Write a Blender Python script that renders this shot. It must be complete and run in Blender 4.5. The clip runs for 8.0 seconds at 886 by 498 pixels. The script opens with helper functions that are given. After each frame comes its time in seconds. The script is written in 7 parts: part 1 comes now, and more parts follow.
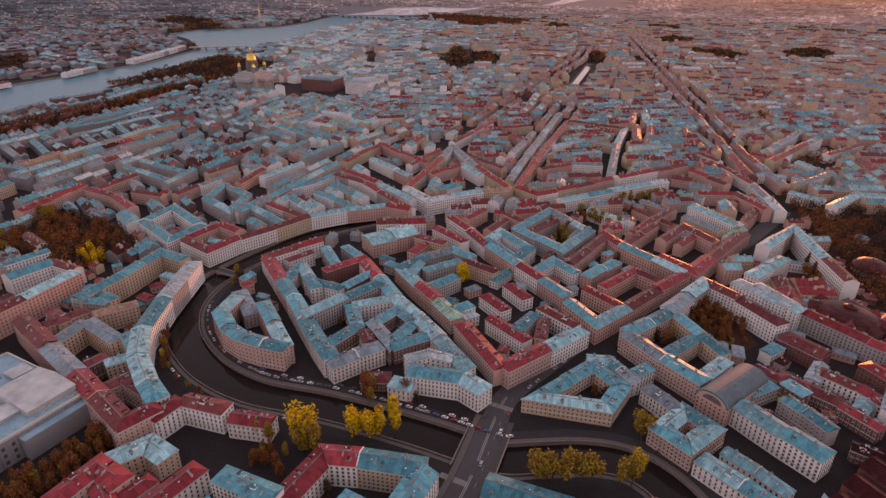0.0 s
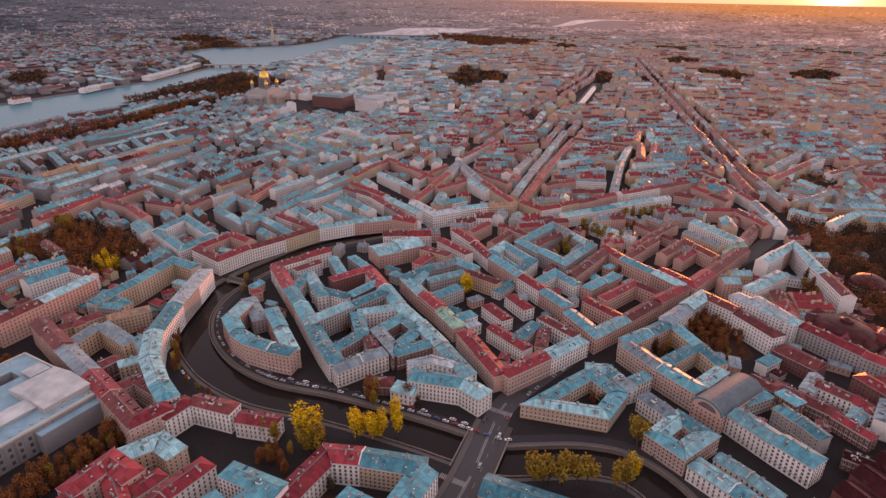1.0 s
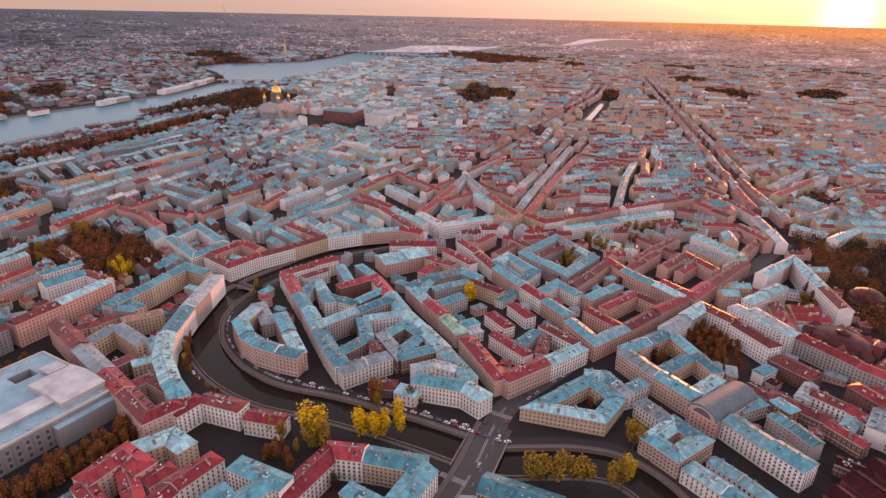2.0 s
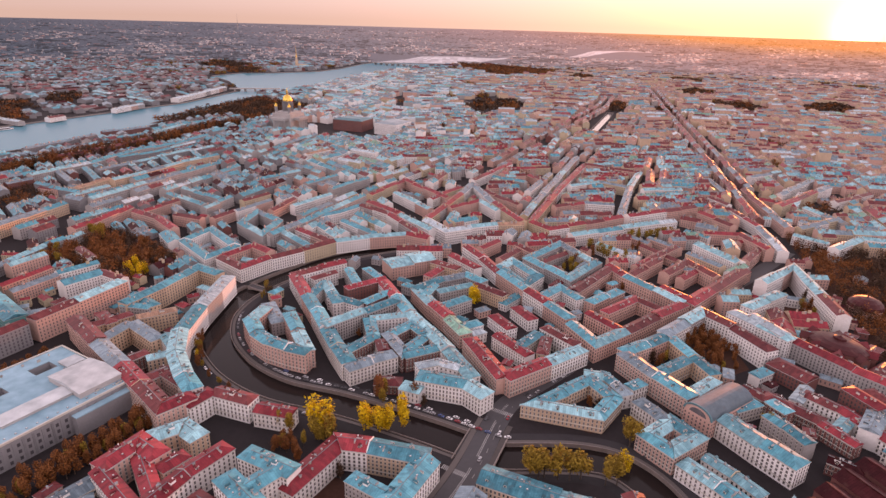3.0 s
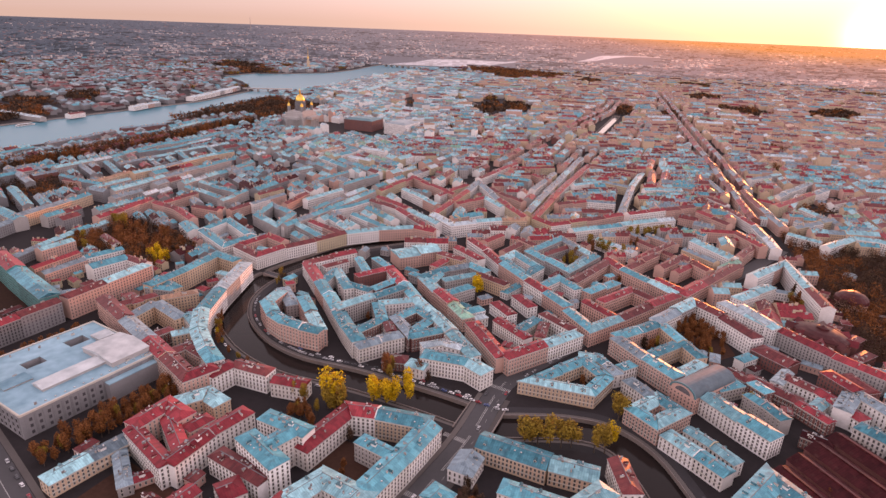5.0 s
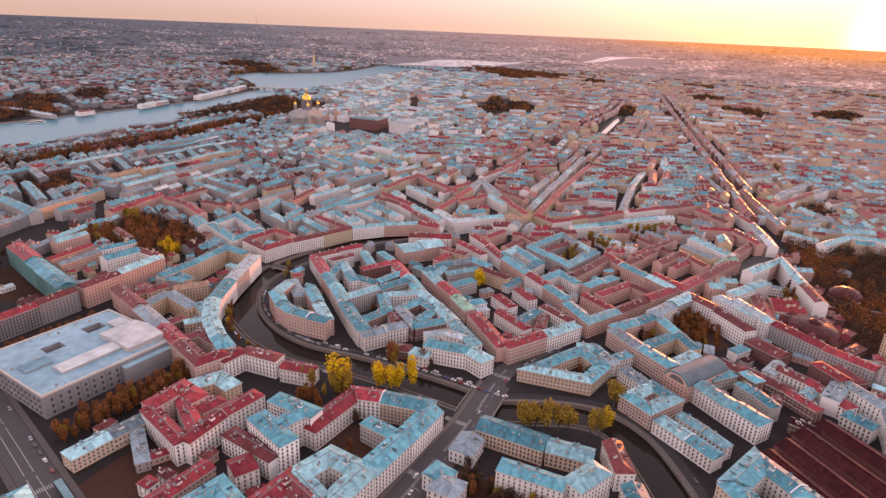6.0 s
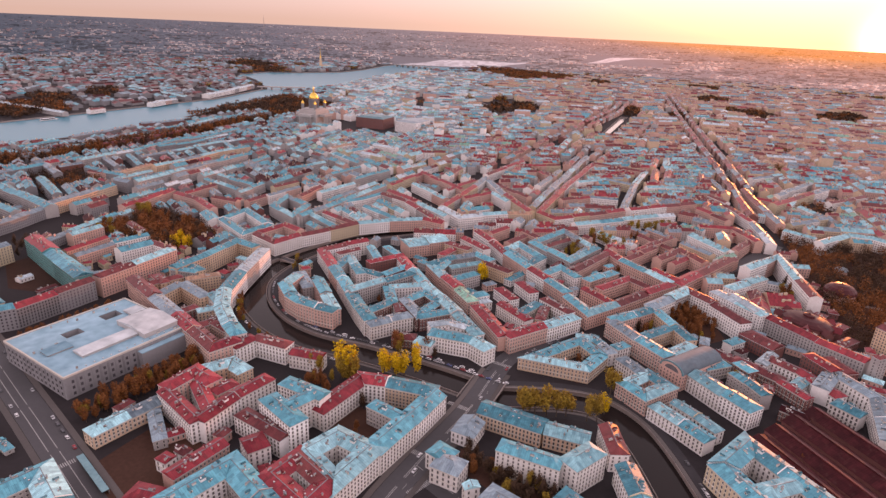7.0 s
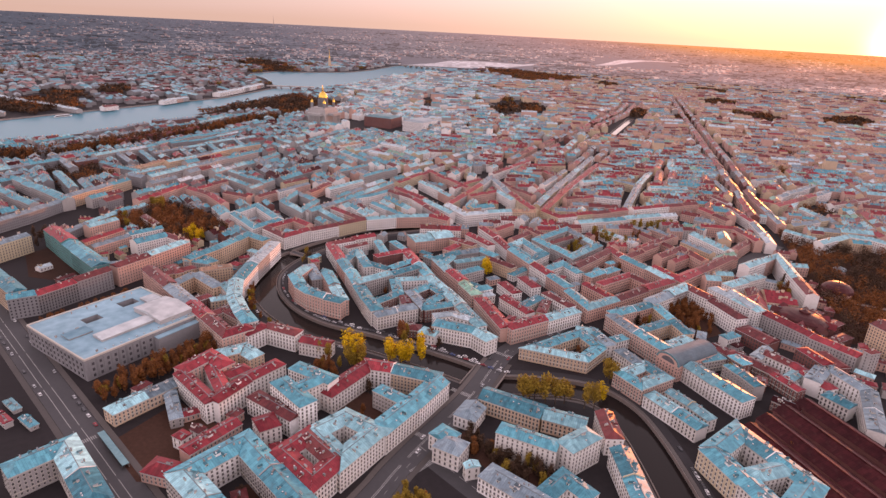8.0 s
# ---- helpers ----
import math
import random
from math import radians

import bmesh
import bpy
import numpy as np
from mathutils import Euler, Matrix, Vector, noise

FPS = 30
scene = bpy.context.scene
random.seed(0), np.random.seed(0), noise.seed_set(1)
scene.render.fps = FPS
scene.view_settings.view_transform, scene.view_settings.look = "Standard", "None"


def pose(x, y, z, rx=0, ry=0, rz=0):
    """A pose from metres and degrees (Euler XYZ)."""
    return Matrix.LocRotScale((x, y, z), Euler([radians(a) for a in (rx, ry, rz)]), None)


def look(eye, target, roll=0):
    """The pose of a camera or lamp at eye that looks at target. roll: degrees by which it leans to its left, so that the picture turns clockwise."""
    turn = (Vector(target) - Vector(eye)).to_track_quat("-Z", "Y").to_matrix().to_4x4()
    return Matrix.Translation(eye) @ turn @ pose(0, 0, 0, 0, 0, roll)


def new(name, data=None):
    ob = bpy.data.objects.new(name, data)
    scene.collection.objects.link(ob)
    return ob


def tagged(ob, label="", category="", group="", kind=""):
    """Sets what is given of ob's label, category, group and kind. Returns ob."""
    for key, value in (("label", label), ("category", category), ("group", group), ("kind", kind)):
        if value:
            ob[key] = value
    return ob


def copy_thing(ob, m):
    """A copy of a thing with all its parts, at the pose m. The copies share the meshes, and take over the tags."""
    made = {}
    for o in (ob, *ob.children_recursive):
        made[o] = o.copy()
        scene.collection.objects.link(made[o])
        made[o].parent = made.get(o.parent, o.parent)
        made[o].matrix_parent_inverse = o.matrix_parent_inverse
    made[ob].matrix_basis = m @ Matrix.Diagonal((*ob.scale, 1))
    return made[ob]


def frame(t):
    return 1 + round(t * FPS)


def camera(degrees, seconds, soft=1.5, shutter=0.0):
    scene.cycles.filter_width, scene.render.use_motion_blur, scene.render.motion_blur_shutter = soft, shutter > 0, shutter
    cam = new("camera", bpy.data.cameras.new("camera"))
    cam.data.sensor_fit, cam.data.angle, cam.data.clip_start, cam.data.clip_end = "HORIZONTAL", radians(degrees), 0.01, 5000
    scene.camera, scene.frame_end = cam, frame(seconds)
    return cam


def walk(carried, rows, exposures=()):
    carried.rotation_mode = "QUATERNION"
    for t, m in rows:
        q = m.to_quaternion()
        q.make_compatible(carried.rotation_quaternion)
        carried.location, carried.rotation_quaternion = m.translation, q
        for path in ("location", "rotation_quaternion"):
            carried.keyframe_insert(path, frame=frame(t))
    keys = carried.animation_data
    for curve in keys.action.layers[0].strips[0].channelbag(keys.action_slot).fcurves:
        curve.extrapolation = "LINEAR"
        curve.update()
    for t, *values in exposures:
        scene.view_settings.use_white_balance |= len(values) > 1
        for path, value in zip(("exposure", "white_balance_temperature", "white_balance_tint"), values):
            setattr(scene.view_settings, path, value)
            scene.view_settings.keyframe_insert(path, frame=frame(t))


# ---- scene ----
cam = camera(73.6, 8.0, 1.45)
PATH = [
    (0, (-5.697, 68.839, 258.538), (-5.554, 70.645, 257.689), 0.6),
    (0.5, (-4.558, 61.267, 258.516), (-4.426, 63.086, 257.695), 0.7),
    (1, (-3.448, 53.6, 258.485), (-3.33, 55.432, 257.691), 0.9),
    (1.5, (-2.435, 45.786, 258.442), (-2.329, 47.63, 257.674), 1.1),
    (3, (0.18, 21.723, 258.223), (0.246, 23.591, 257.509), 1.6),
    (3.5, (0.742, 13.445, 258.196), (0.801, 15.315, 257.488), 1.7),
    (4, (1.055, 4.883, 258.189), (1.108, 6.753, 257.482), 1.8),
    (4.5, (1.223, -3.949, 258.193), (1.27, -2.079, 257.487), 2.0),
    (6, (1.565, -31.226, 258.241), (1.594, -29.355, 257.537), 2.4),
    (6.5, (1.805, -40.403, 258.256), (1.826, -38.531, 257.552), 2.5),
    (7, (2.224, -49.623, 258.274), (2.237, -47.751, 257.57), 2.6),
    (7.5, (2.815, -58.875, 258.292), (2.818, -57.002, 257.589), 2.8),
    (8, (3.524, -68.149, 258.304), (3.516, -66.276, 257.602), 3.0),
]
EXPOSURES = [(0, -0.8, 8300, 50), (0.5, -0.67, 8300, 50), (1.0, -0.51, 8300, 50), (1.5, -0.36, 8300, 50), (3.0, 0.0, 8300, 50), (3.5, 0.03, 8300, 50), (8, 0.0, 8300, 50)]
walk(cam, [(t, look(eye, target, roll)) for t, eye, target, roll in PATH], EXPOSURES)

# ---------------------------------------------------------------- world, sun
SUN_AZ, SUN_EL = 34.5, 3.0          # degrees east of +Y, degrees up
sun_way = Vector((math.sin(radians(SUN_AZ)) * math.cos(radians(SUN_EL)), math.cos(radians(SUN_AZ)) * math.cos(radians(SUN_EL)), math.sin(radians(SUN_EL))))

world = bpy.data.worlds.new("evening_sky")
scene.world = world
world.use_nodes = True
wn, wl = world.node_tree.nodes, world.node_tree.links
wn.clear()
sky = wn.new("ShaderNodeTexSky")
sky.sky_type, sky.sun_disc = "NISHITA", False
sky.sun_elevation, sky.sun_rotation = radians(SUN_EL), radians(SUN_AZ)
sky.air_density, sky.dust_density, sky.ozone_density = 1.0, 2.0, 1.0
# added sky gradient: peach low down, pale blue above, with a bright unseen band to fill the walls
co = wn.new("ShaderNodeTexCoord")
sep = wn.new("ShaderNodeSeparateXYZ")
wl.new(co.outputs["Generated"], sep.inputs[0])
veil = wn.new("ShaderNodeValToRGB")
veil.color_ramp.elements[0].position, veil.color_ramp.elements[0].color = 0.0, (0.55, 0.50, 0.43, 1)
veil.color_ramp.elements[1].position, veil.color_ramp.elements[1].color = 1.0, (0.62, 0.75, 0.88, 1)
for pos, col in ((0.022, (0.57, 0.57, 0.55, 1)), (0.05, (0.58, 0.68, 0.75, 1)), (0.085, (0.95, 1.12, 1.26, 1)), (0.22, (1.52, 1.68, 1.80, 1)), (0.5, (0.86, 1.02, 1.15, 1))):
    veil.color_ramp.elements.new(pos).color = col
wl.new(sep.outputs["Z"], veil.inputs["Fac"])
# bright air round the low sun
dot = wn.new("ShaderNodeVectorMath")
dot.operation = "DOT_PRODUCT"
dot.inputs[1].default_value = Vector((math.sin(radians(SUN_AZ + 0.3)), math.cos(radians(SUN_AZ + 0.3)), 0.006)).normalized()
wl.new(co.outputs["Generated"], dot.inputs[0])
# the wide glow lies low along the horizon
flat = wn.new("ShaderNodeVectorMath")
flat.operation = "MULTIPLY"
flat.inputs[1].default_value = (1, 1, 14.0)
unit = wn.new("ShaderNodeVectorMath")
unit.operation = "NORMALIZE"
wl.new(co.outputs["Generated"], flat.inputs[0])
wl.new(flat.outputs[0], unit.inputs[0])
low_dot = wn.new("ShaderNodeVectorMath")
low_dot.operation = "DOT_PRODUCT"
low_dot.inputs[1].default_value = dot.inputs[1].default_value[:]
wl.new(unit.outputs[0], low_dot.inputs[0])


def lobe(power, colour, strength, source):
    clampn = wn.new("ShaderNodeMath")
    clampn.operation = "MAXIMUM"
    clampn.inputs[1].default_value = 0.0
    wl.new(source.outputs["Value"], clampn.inputs[0])
    pw = wn.new("ShaderNodeMath")
    pw.operation = "POWER"
    pw.inputs[1].default_value = power
    wl.new(clampn.outputs[0], pw.inputs[0])
    b = wn.new("ShaderNodeBackground")
    b.inputs["Color"].default_value = (*colour, 1)
    ml = wn.new("ShaderNodeMath")
    ml.operation = "MULTIPLY"
    ml.inputs[1].default_value = strength
    wl.new(pw.outputs[0], ml.inputs[0])
    wl.new(ml.outputs[0], b.inputs["Strength"])
    return b


def plus(x, y):
    s = wn.new("ShaderNodeAddShader")
    wl.new(x.outputs[0], s.inputs[0])
    wl.new(y.outputs[0], s.inputs[1])
    return s


bg = wn.new("ShaderNodeBackground")
bg.inputs["Strength"].default_value = 0.05
wl.new(sky.outputs[0], bg.inputs["Color"])
bg2 = wn.new("ShaderNodeBackground")
bg2.inputs["Strength"].default_value = 1.0
wl.new(veil.outputs[0], bg2.inputs["Color"])
wout = wn.new("ShaderNodeOutputWorld")
glow_low = plus(lobe(6, (1.0, 0.62, 0.26), 0.26, low_dot), lobe(4, (0.62, 0.90, 1.0), 0.14, dot))
glow_sun = plus(lobe(220, (1.0, 0.44, 0.0), 0.36, dot), lobe(2600, (1.0, 0.78, 0.40), 3.4, dot))
total = plus(plus(bg, bg2), plus(glow_low, glow_sun))
wl.new(total.outputs[0], wout.inputs["Surface"])

lamp = bpy.data.lights.new("sun", "SUN")
lamp.energy, lamp.angle, lamp.color = 3.3, radians(0.6), (1.0, 0.34, 0.09)
sun = new("sun", lamp)
sun.matrix_world = look((900, 1300, 400), Vector((900, 1300, 400)) - sun_way)


# ---------------------------------------------------------------- materials
def mat(name, base, rough=0.7, metal=0.0, spread=0.18, grain=0.6, blotch=0.06, bump=0.3, tint=None, spec=0.5, island=False):
    """A painted, plastered or mineral surface: base colour, grain and blotches at two scales, a change from object to object."""
    m = bpy.data.materials.new(name)
    m.use_nodes = True
    n, l = m.node_tree.nodes, m.node_tree.links
    bs = n["Principled BSDF"]
    co = n.new("ShaderNodeTexCoord")
    big = n.new("ShaderNodeTexNoise")
    big.inputs["Scale"].default_value, big.inputs["Detail"].default_value = blotch, 4.0
    small = n.new("ShaderNodeTexNoise")
    small.inputs["Scale"].default_value, small.inputs["Detail"].default_value = grain, 6.0
    l.new(co.outputs["Object"], big.inputs["Vector"])
    l.new(co.outputs["Object"], small.inputs["Vector"])
    if island:
        rnd = n.new("ShaderNodeNewGeometry").outputs["Random Per Island"]
    else:
        rnd = n.new("ShaderNodeObjectInfo").outputs["Random"]
    add = n.new("ShaderNodeMath")
    add.operation = "ADD"
    l.new(big.outputs["Fac"], add.inputs[0])
    l.new(small.outputs["Fac"], add.inputs[1])
    add2 = n.new("ShaderNodeMath")
    add2.operation = "MULTIPLY_ADD"
    l.new(rnd, add2.inputs[0])
    add2.inputs[1].default_value = 0.9
    l.new(add.outputs[0], add2.inputs[2])
    ramp = n.new("ShaderNodeMapRange")
    ramp.inputs["From Min"].default_value, ramp.inputs["From Max"].default_value = 0.7, 2.2
    l.new(add2.outputs[0], ramp.inputs["Value"])
    mix = n.new("ShaderNodeMix")
    mix.data_type = "RGBA"
    lo = [c * (1 - 1.6 * spread) for c in base]
    hi = [min(0.95, c * (1 + 1.3 * spread)) for c in (tint or base)]
    mix.inputs["A"].default_value, mix.inputs["B"].default_value = (*lo, 1), (*hi, 1)
    l.new(ramp.outputs[0], mix.inputs["Factor"])
    l.new(mix.outputs["Result"], bs.inputs["Base Color"])
    rr = n.new("ShaderNodeMapRange")
    rr.inputs["To Min"].default_value, rr.inputs["To Max"].default_value = max(0.05, rough - 0.12), min(1, rough + 0.12)
    l.new(small.outputs["Fac"], rr.inputs["Value"])
    l.new(rr.outputs[0], bs.inputs["Roughness"])
    bs.inputs["Metallic"].default_value = metal
    bs.inputs["Specular IOR Level"].default_value = spec
    if bump:
        bp = n.new("ShaderNodeBump")
        bp.inputs["Strength"].default_value, bp.inputs["Distance"].default_value = bump, 0.15
        l.new(small.outputs["Fac"], bp.inputs["Height"])
        l.new(bp.outputs["Normal"], bs.inputs["Normal"])
    return m


def sheet_metal(name, base, tint=None, rough=0.46, spread=0.26, island=False, spec=0.20):
    """Painted standing-seam roof sheet: as mat(), with patches of newer sheets and seams that run up the slope."""
    m = mat(name, base, rough, 0.0, spread, 0.35, 0.09, 0.12, tint, spec, island)
    n, l = m.node_tree.nodes, m.node_tree.links
    bs = n["Principled BSDF"]
    uv = n.new("ShaderNodeUVMap")
    sep = n.new("ShaderNodeSeparateXYZ")
    l.new(uv.outputs[0], sep.inputs[0])
    fr = n.new("ShaderNodeMath")
    fr.operation = "PINGPONG"
    fr.inputs[1].default_value = 0.75
    l.new(sep.outputs["X"], fr.inputs[0])
    st = n.new("ShaderNodeMapRange")
    st.inputs["From Max"].default_value = 0.12
    st.inputs["To Min"].default_value, st.inputs["To Max"].default_value = 0.55, 1.0
    l.new(fr.outputs[0], st.inputs["Value"])
    brick = n.new("ShaderNodeTexBrick")
    brick.inputs["Scale"].default_value = 1.0
    brick.inputs["Brick Width"].default_value, brick.inputs["Row Height"].default_value = 2.2, 5.2
    brick.inputs["Mortar Size"].default_value = 0.0
    brick.inputs["Color1"].default_value, brick.inputs["Color2"].default_value = (0.74, 0.75, 0.77, 1), (1.20, 1.19, 1.18, 1)
    l.new(uv.outputs[0], brick.inputs["Vector"])
    old = bs.inputs["Base Color"].links[0].from_socket
    mul = n.new("ShaderNodeMix")
    mul.data_type, mul.blend_type = "RGBA", "MULTIPLY"
    mul.inputs["Factor"].default_value = 1.0
    l.new(old, mul.inputs["A"])
    l.new(brick.outputs["Color"], mul.inputs["B"])
    mul2 = n.new("ShaderNodeMix")
    mul2.data_type, mul2.blend_type = "RGBA", "MULTIPLY"
    mul2.inputs["Factor"].default_value = 1.0
    l.new(mul.outputs["Result"], mul2.inputs["A"])
    l.new(st.outputs[0], mul2.inputs["B"])
    # rust and soot in irregular stains
    spots = n.new("ShaderNodeTexNoise")
    spots.inputs["Scale"].default_value, spots.inputs["Detail"].default_value = 0.21, 7.0
    coord = n.new("ShaderNodeTexCoord")
    l.new(coord.outputs["Object"], spots.inputs["Vector"])
    worn = n.new("ShaderNodeMapRange")
    worn.inputs["From Min"].default_value, worn.inputs["From Max"].default_value = 0.56, 0.70
    worn.inputs["To Max"].default_value = 0.55
    l.new(spots.outputs["Fac"], worn.inputs["Value"])
    rust = n.new("ShaderNodeMix")
    rust.data_type = "RGBA"
    l.new(worn.outputs[0], rust.inputs["Factor"])
    l.new(mul2.outputs["Result"], rust.inputs["A"])
    rust.inputs["B"].default_value = (*[0.45 * c + 0.55 * d for c, d in zip(base, (0.12, 0.07, 0.055))], 1)
    l.new(rust.outputs["Result"], bs.inputs["Base Color"])
    return m


ROOF = {
    "b": sheet_metal("blue_roof_sheet", (0.018, 0.225, 0.300), (0.075, 0.37, 0.45)),
    "l": sheet_metal("pale_blue_roof_sheet", (0.085, 0.37, 0.45), (0.28, 0.58, 0.63)),
    "r": sheet_metal("red_roof_sheet", (0.275, 0.022, 0.035), (0.34, 0.045, 0.055), spec=0.2),
    "d": sheet_metal("rust_brown_roof_sheet", (0.16, 0.024, 0.030), (0.21, 0.050, 0.050), spec=0.2),
    # maroon taken near black, with the dimness of its corner put into the colour
    "m": sheet_metal("dimmed_maroon_roof_sheet", (0.050, 0.008, 0.011), (0.075, 0.016, 0.018), 0.6, spec=0.08),
    "g": sheet_metal("grey_roof_sheet", (0.12, 0.20, 0.245), (0.22, 0.31, 0.355)),
    "n": sheet_metal("green_roof_sheet", (0.12, 0.35, 0.27), (0.20, 0.42, 0.33)),
    "w": sheet_metal("whitish_roof_sheet", (0.34, 0.50, 0.56), (0.52, 0.62, 0.66)),
    "o": sheet_metal("ochre_roof_sheet", (0.40, 0.225, 0.155), (0.46, 0.27, 0.185)),
}
WALL = {
    "w": mat("white_plaster", (0.86, 0.82, 0.77), 0.85),
    "c": mat("cream_plaster", (0.56, 0.46, 0.32), 0.85),
    "o": mat("ochre_plaster", (0.62, 0.45, 0.32), 0.85),
    "p": mat("pink_plaster", (0.60, 0.37, 0.31), 0.85),
    "t": mat("grey_plaster", (0.40, 0.38, 0.37), 0.85),
    "k": mat("dark_red_plaster", (0.20, 0.075, 0.065), 0.85),
    # slate grey; also puts the western quarters' shade into their walls
    "q": mat("slate_and_shade_plaster", (0.24, 0.24, 0.25), 0.85),
    "n": mat("teal_plaster", (0.06, 0.28, 0.27), 0.8),
}
ROOF_WORD = {"b": "blue", "l": "pale blue", "r": "red", "d": "rust-brown", "m": "dark maroon", "g": "grey", "n": "green", "w": "whitish", "o": "ochre"}
WALL_WORD = {"w": "white", "c": "cream", "o": "ochre", "p": "pink", "t": "grey", "k": "dark red", "n": "teal", "q": "slate grey"}
CORNICE = mat("cornice_plaster", (0.60, 0.56, 0.50), 0.85)
RIDGE = mat("ridge_sheet", (0.16, 0.20, 0.22), 0.6)
GUTTER = mat("galvanised_gutter", (0.46, 0.50, 0.52), 0.55, 0.0, 0.3)
GLASS = mat("window_glass", (0.115, 0.11, 0.12), 0.14, 0.0, 0.5, 0.3, 0.1, 0.0, None, 0.6)
CHIMNEY = mat("chimney_plaster", (0.52, 0.44, 0.39), 0.9, 0, 0.5)
CHIMNEY_CAP = mat("chimney_cap_sheet", (0.22, 0.24, 0.26), 0.6)
ASPHALT = mat("asphalt", (0.030, 0.0255, 0.027), 0.85, 0, 0.35, 0.25, 0.012, 0.2, None, 0.12)
QUAY_ROAD = mat("quay_asphalt", (0.042, 0.039, 0.042), 0.85, 0, 0.3, 0.3, 0.03, 0.15, None, 0.2)
PAVING = mat("paving_stone", (0.10, 0.085, 0.08), 0.85, 0, 0.25, 0.5, 0.03, 0.2)
GRANITE = mat("quay_granite", (0.28, 0.23, 0.21), 0.8, 0, 0.25, 0.4, 0.05)
PAINT = mat("road_paint", (0.36, 0.36, 0.35), 0.7, 0, 0.2, 0.8, 0.1, 0)
SOIL = mat("courtyard_soil", (0.075, 0.036, 0.026), 0.95, 0, 0.35, 0.4, 0.03, 0.3, None, 0.1)
BARK = mat("bark", (0.09, 0.065, 0.05), 0.95)
IRON = mat("dark_iron", (0.05, 0.05, 0.055), 0.5)
GOLD = mat("gilded_copper", (0.85, 0.52, 0.12), 0.28, 1.0, 0.1, 0.3, 0.1, 0.05)
STONE = mat("grey_stone", (0.36, 0.33, 0.31), 0.85)
TYRE = mat("tyre_rubber", (0.03, 0.03, 0.03), 0.9)
LEAF = {
    "yellow": mat("yellow_leaves", (0.60, 0.29, 0.008), 0.8, 0, 0.40, 0.5, 0.2, 0, (0.72, 0.42, 0.015), 0.2, True),
    "olive": mat("olive_leaves", (0.28, 0.120, 0.016), 0.8, 0, 0.40, 0.5, 0.2, 0, (0.30, 0.20, 0.03), 0.2, True),
    "rust": mat("rust_leaves", (0.18, 0.052, 0.024), 0.8, 0, 0.40, 0.5, 0.2, 0, (0.24, 0.085, 0.025), 0.2, True),
    "dark": mat("dark_leaves", (0.052, 0.030, 0.022), 0.8, 0, 0.40, 0.5, 0.2, 0, (0.085, 0.045, 0.026), 0.2, True),
}


def water_material(name, base, rough, ior):
    m = bpy.data.materials.new(name)
    m.use_nodes = True
    n, l = m.node_tree.nodes, m.node_tree.links
    bs = n["Principled BSDF"]
    bs.inputs["Base Color"].default_value = (*base, 1)
    bs.inputs["Roughness"].default_value = rough
    bs.inputs["IOR"].default_value = ior
    bs.inputs["Specular IOR Level"].default_value = 0.5
    no = n.new("ShaderNodeTexNoise")
    no.inputs["Scale"].default_value, no.inputs["Detail"].default_value = 0.25, 5.0
    co = n.new("ShaderNodeTexCoord")
    l.new(co.outputs["Object"], no.inputs["Vector"])
    bp = n.new("ShaderNodeBump")
    bp.inputs["Strength"].default_value, bp.inputs["Distance"].default_value = 0.10, 0.1
    l.new(no.outputs["Fac"], bp.inputs["Height"])
    l.new(bp.outputs["Normal"], bs.inputs["Normal"])
    return m


WATER = water_material("river_water", (0.060, 0.235, 0.300), 0.24, 1.08)
CANAL_WATER = water_material("canal_water", (0.020, 0.014, 0.013), 0.08, 1.22)
FAR_CANAL_WATER = water_material("far_canal_water", (0.06, 0.07, 0.08), 0.12, 1.33)


# ---------------------------------------------------------------- mesh helpers
def mesh_from(name, verts, faces, mats, slots=None, uvs=None):
    me = bpy.data.meshes.new(name)
    me.from_pydata(verts, [], faces)
    for m in mats:
        me.materials.append(m)
    if slots is not None:
        me.polygons.foreach_set("material_index", slots)
    if uvs is not None:
        layer = me.uv_layers.new(name="UVMap")
        layer.data.foreach_set("uv", [c for uv in uvs for c in uv])
    me.update()
    return me


def part(name, me, parent, label=""):
    ob = new(name, me)
    ob.parent = parent
    if label:
        tagged(ob, label)
    return ob


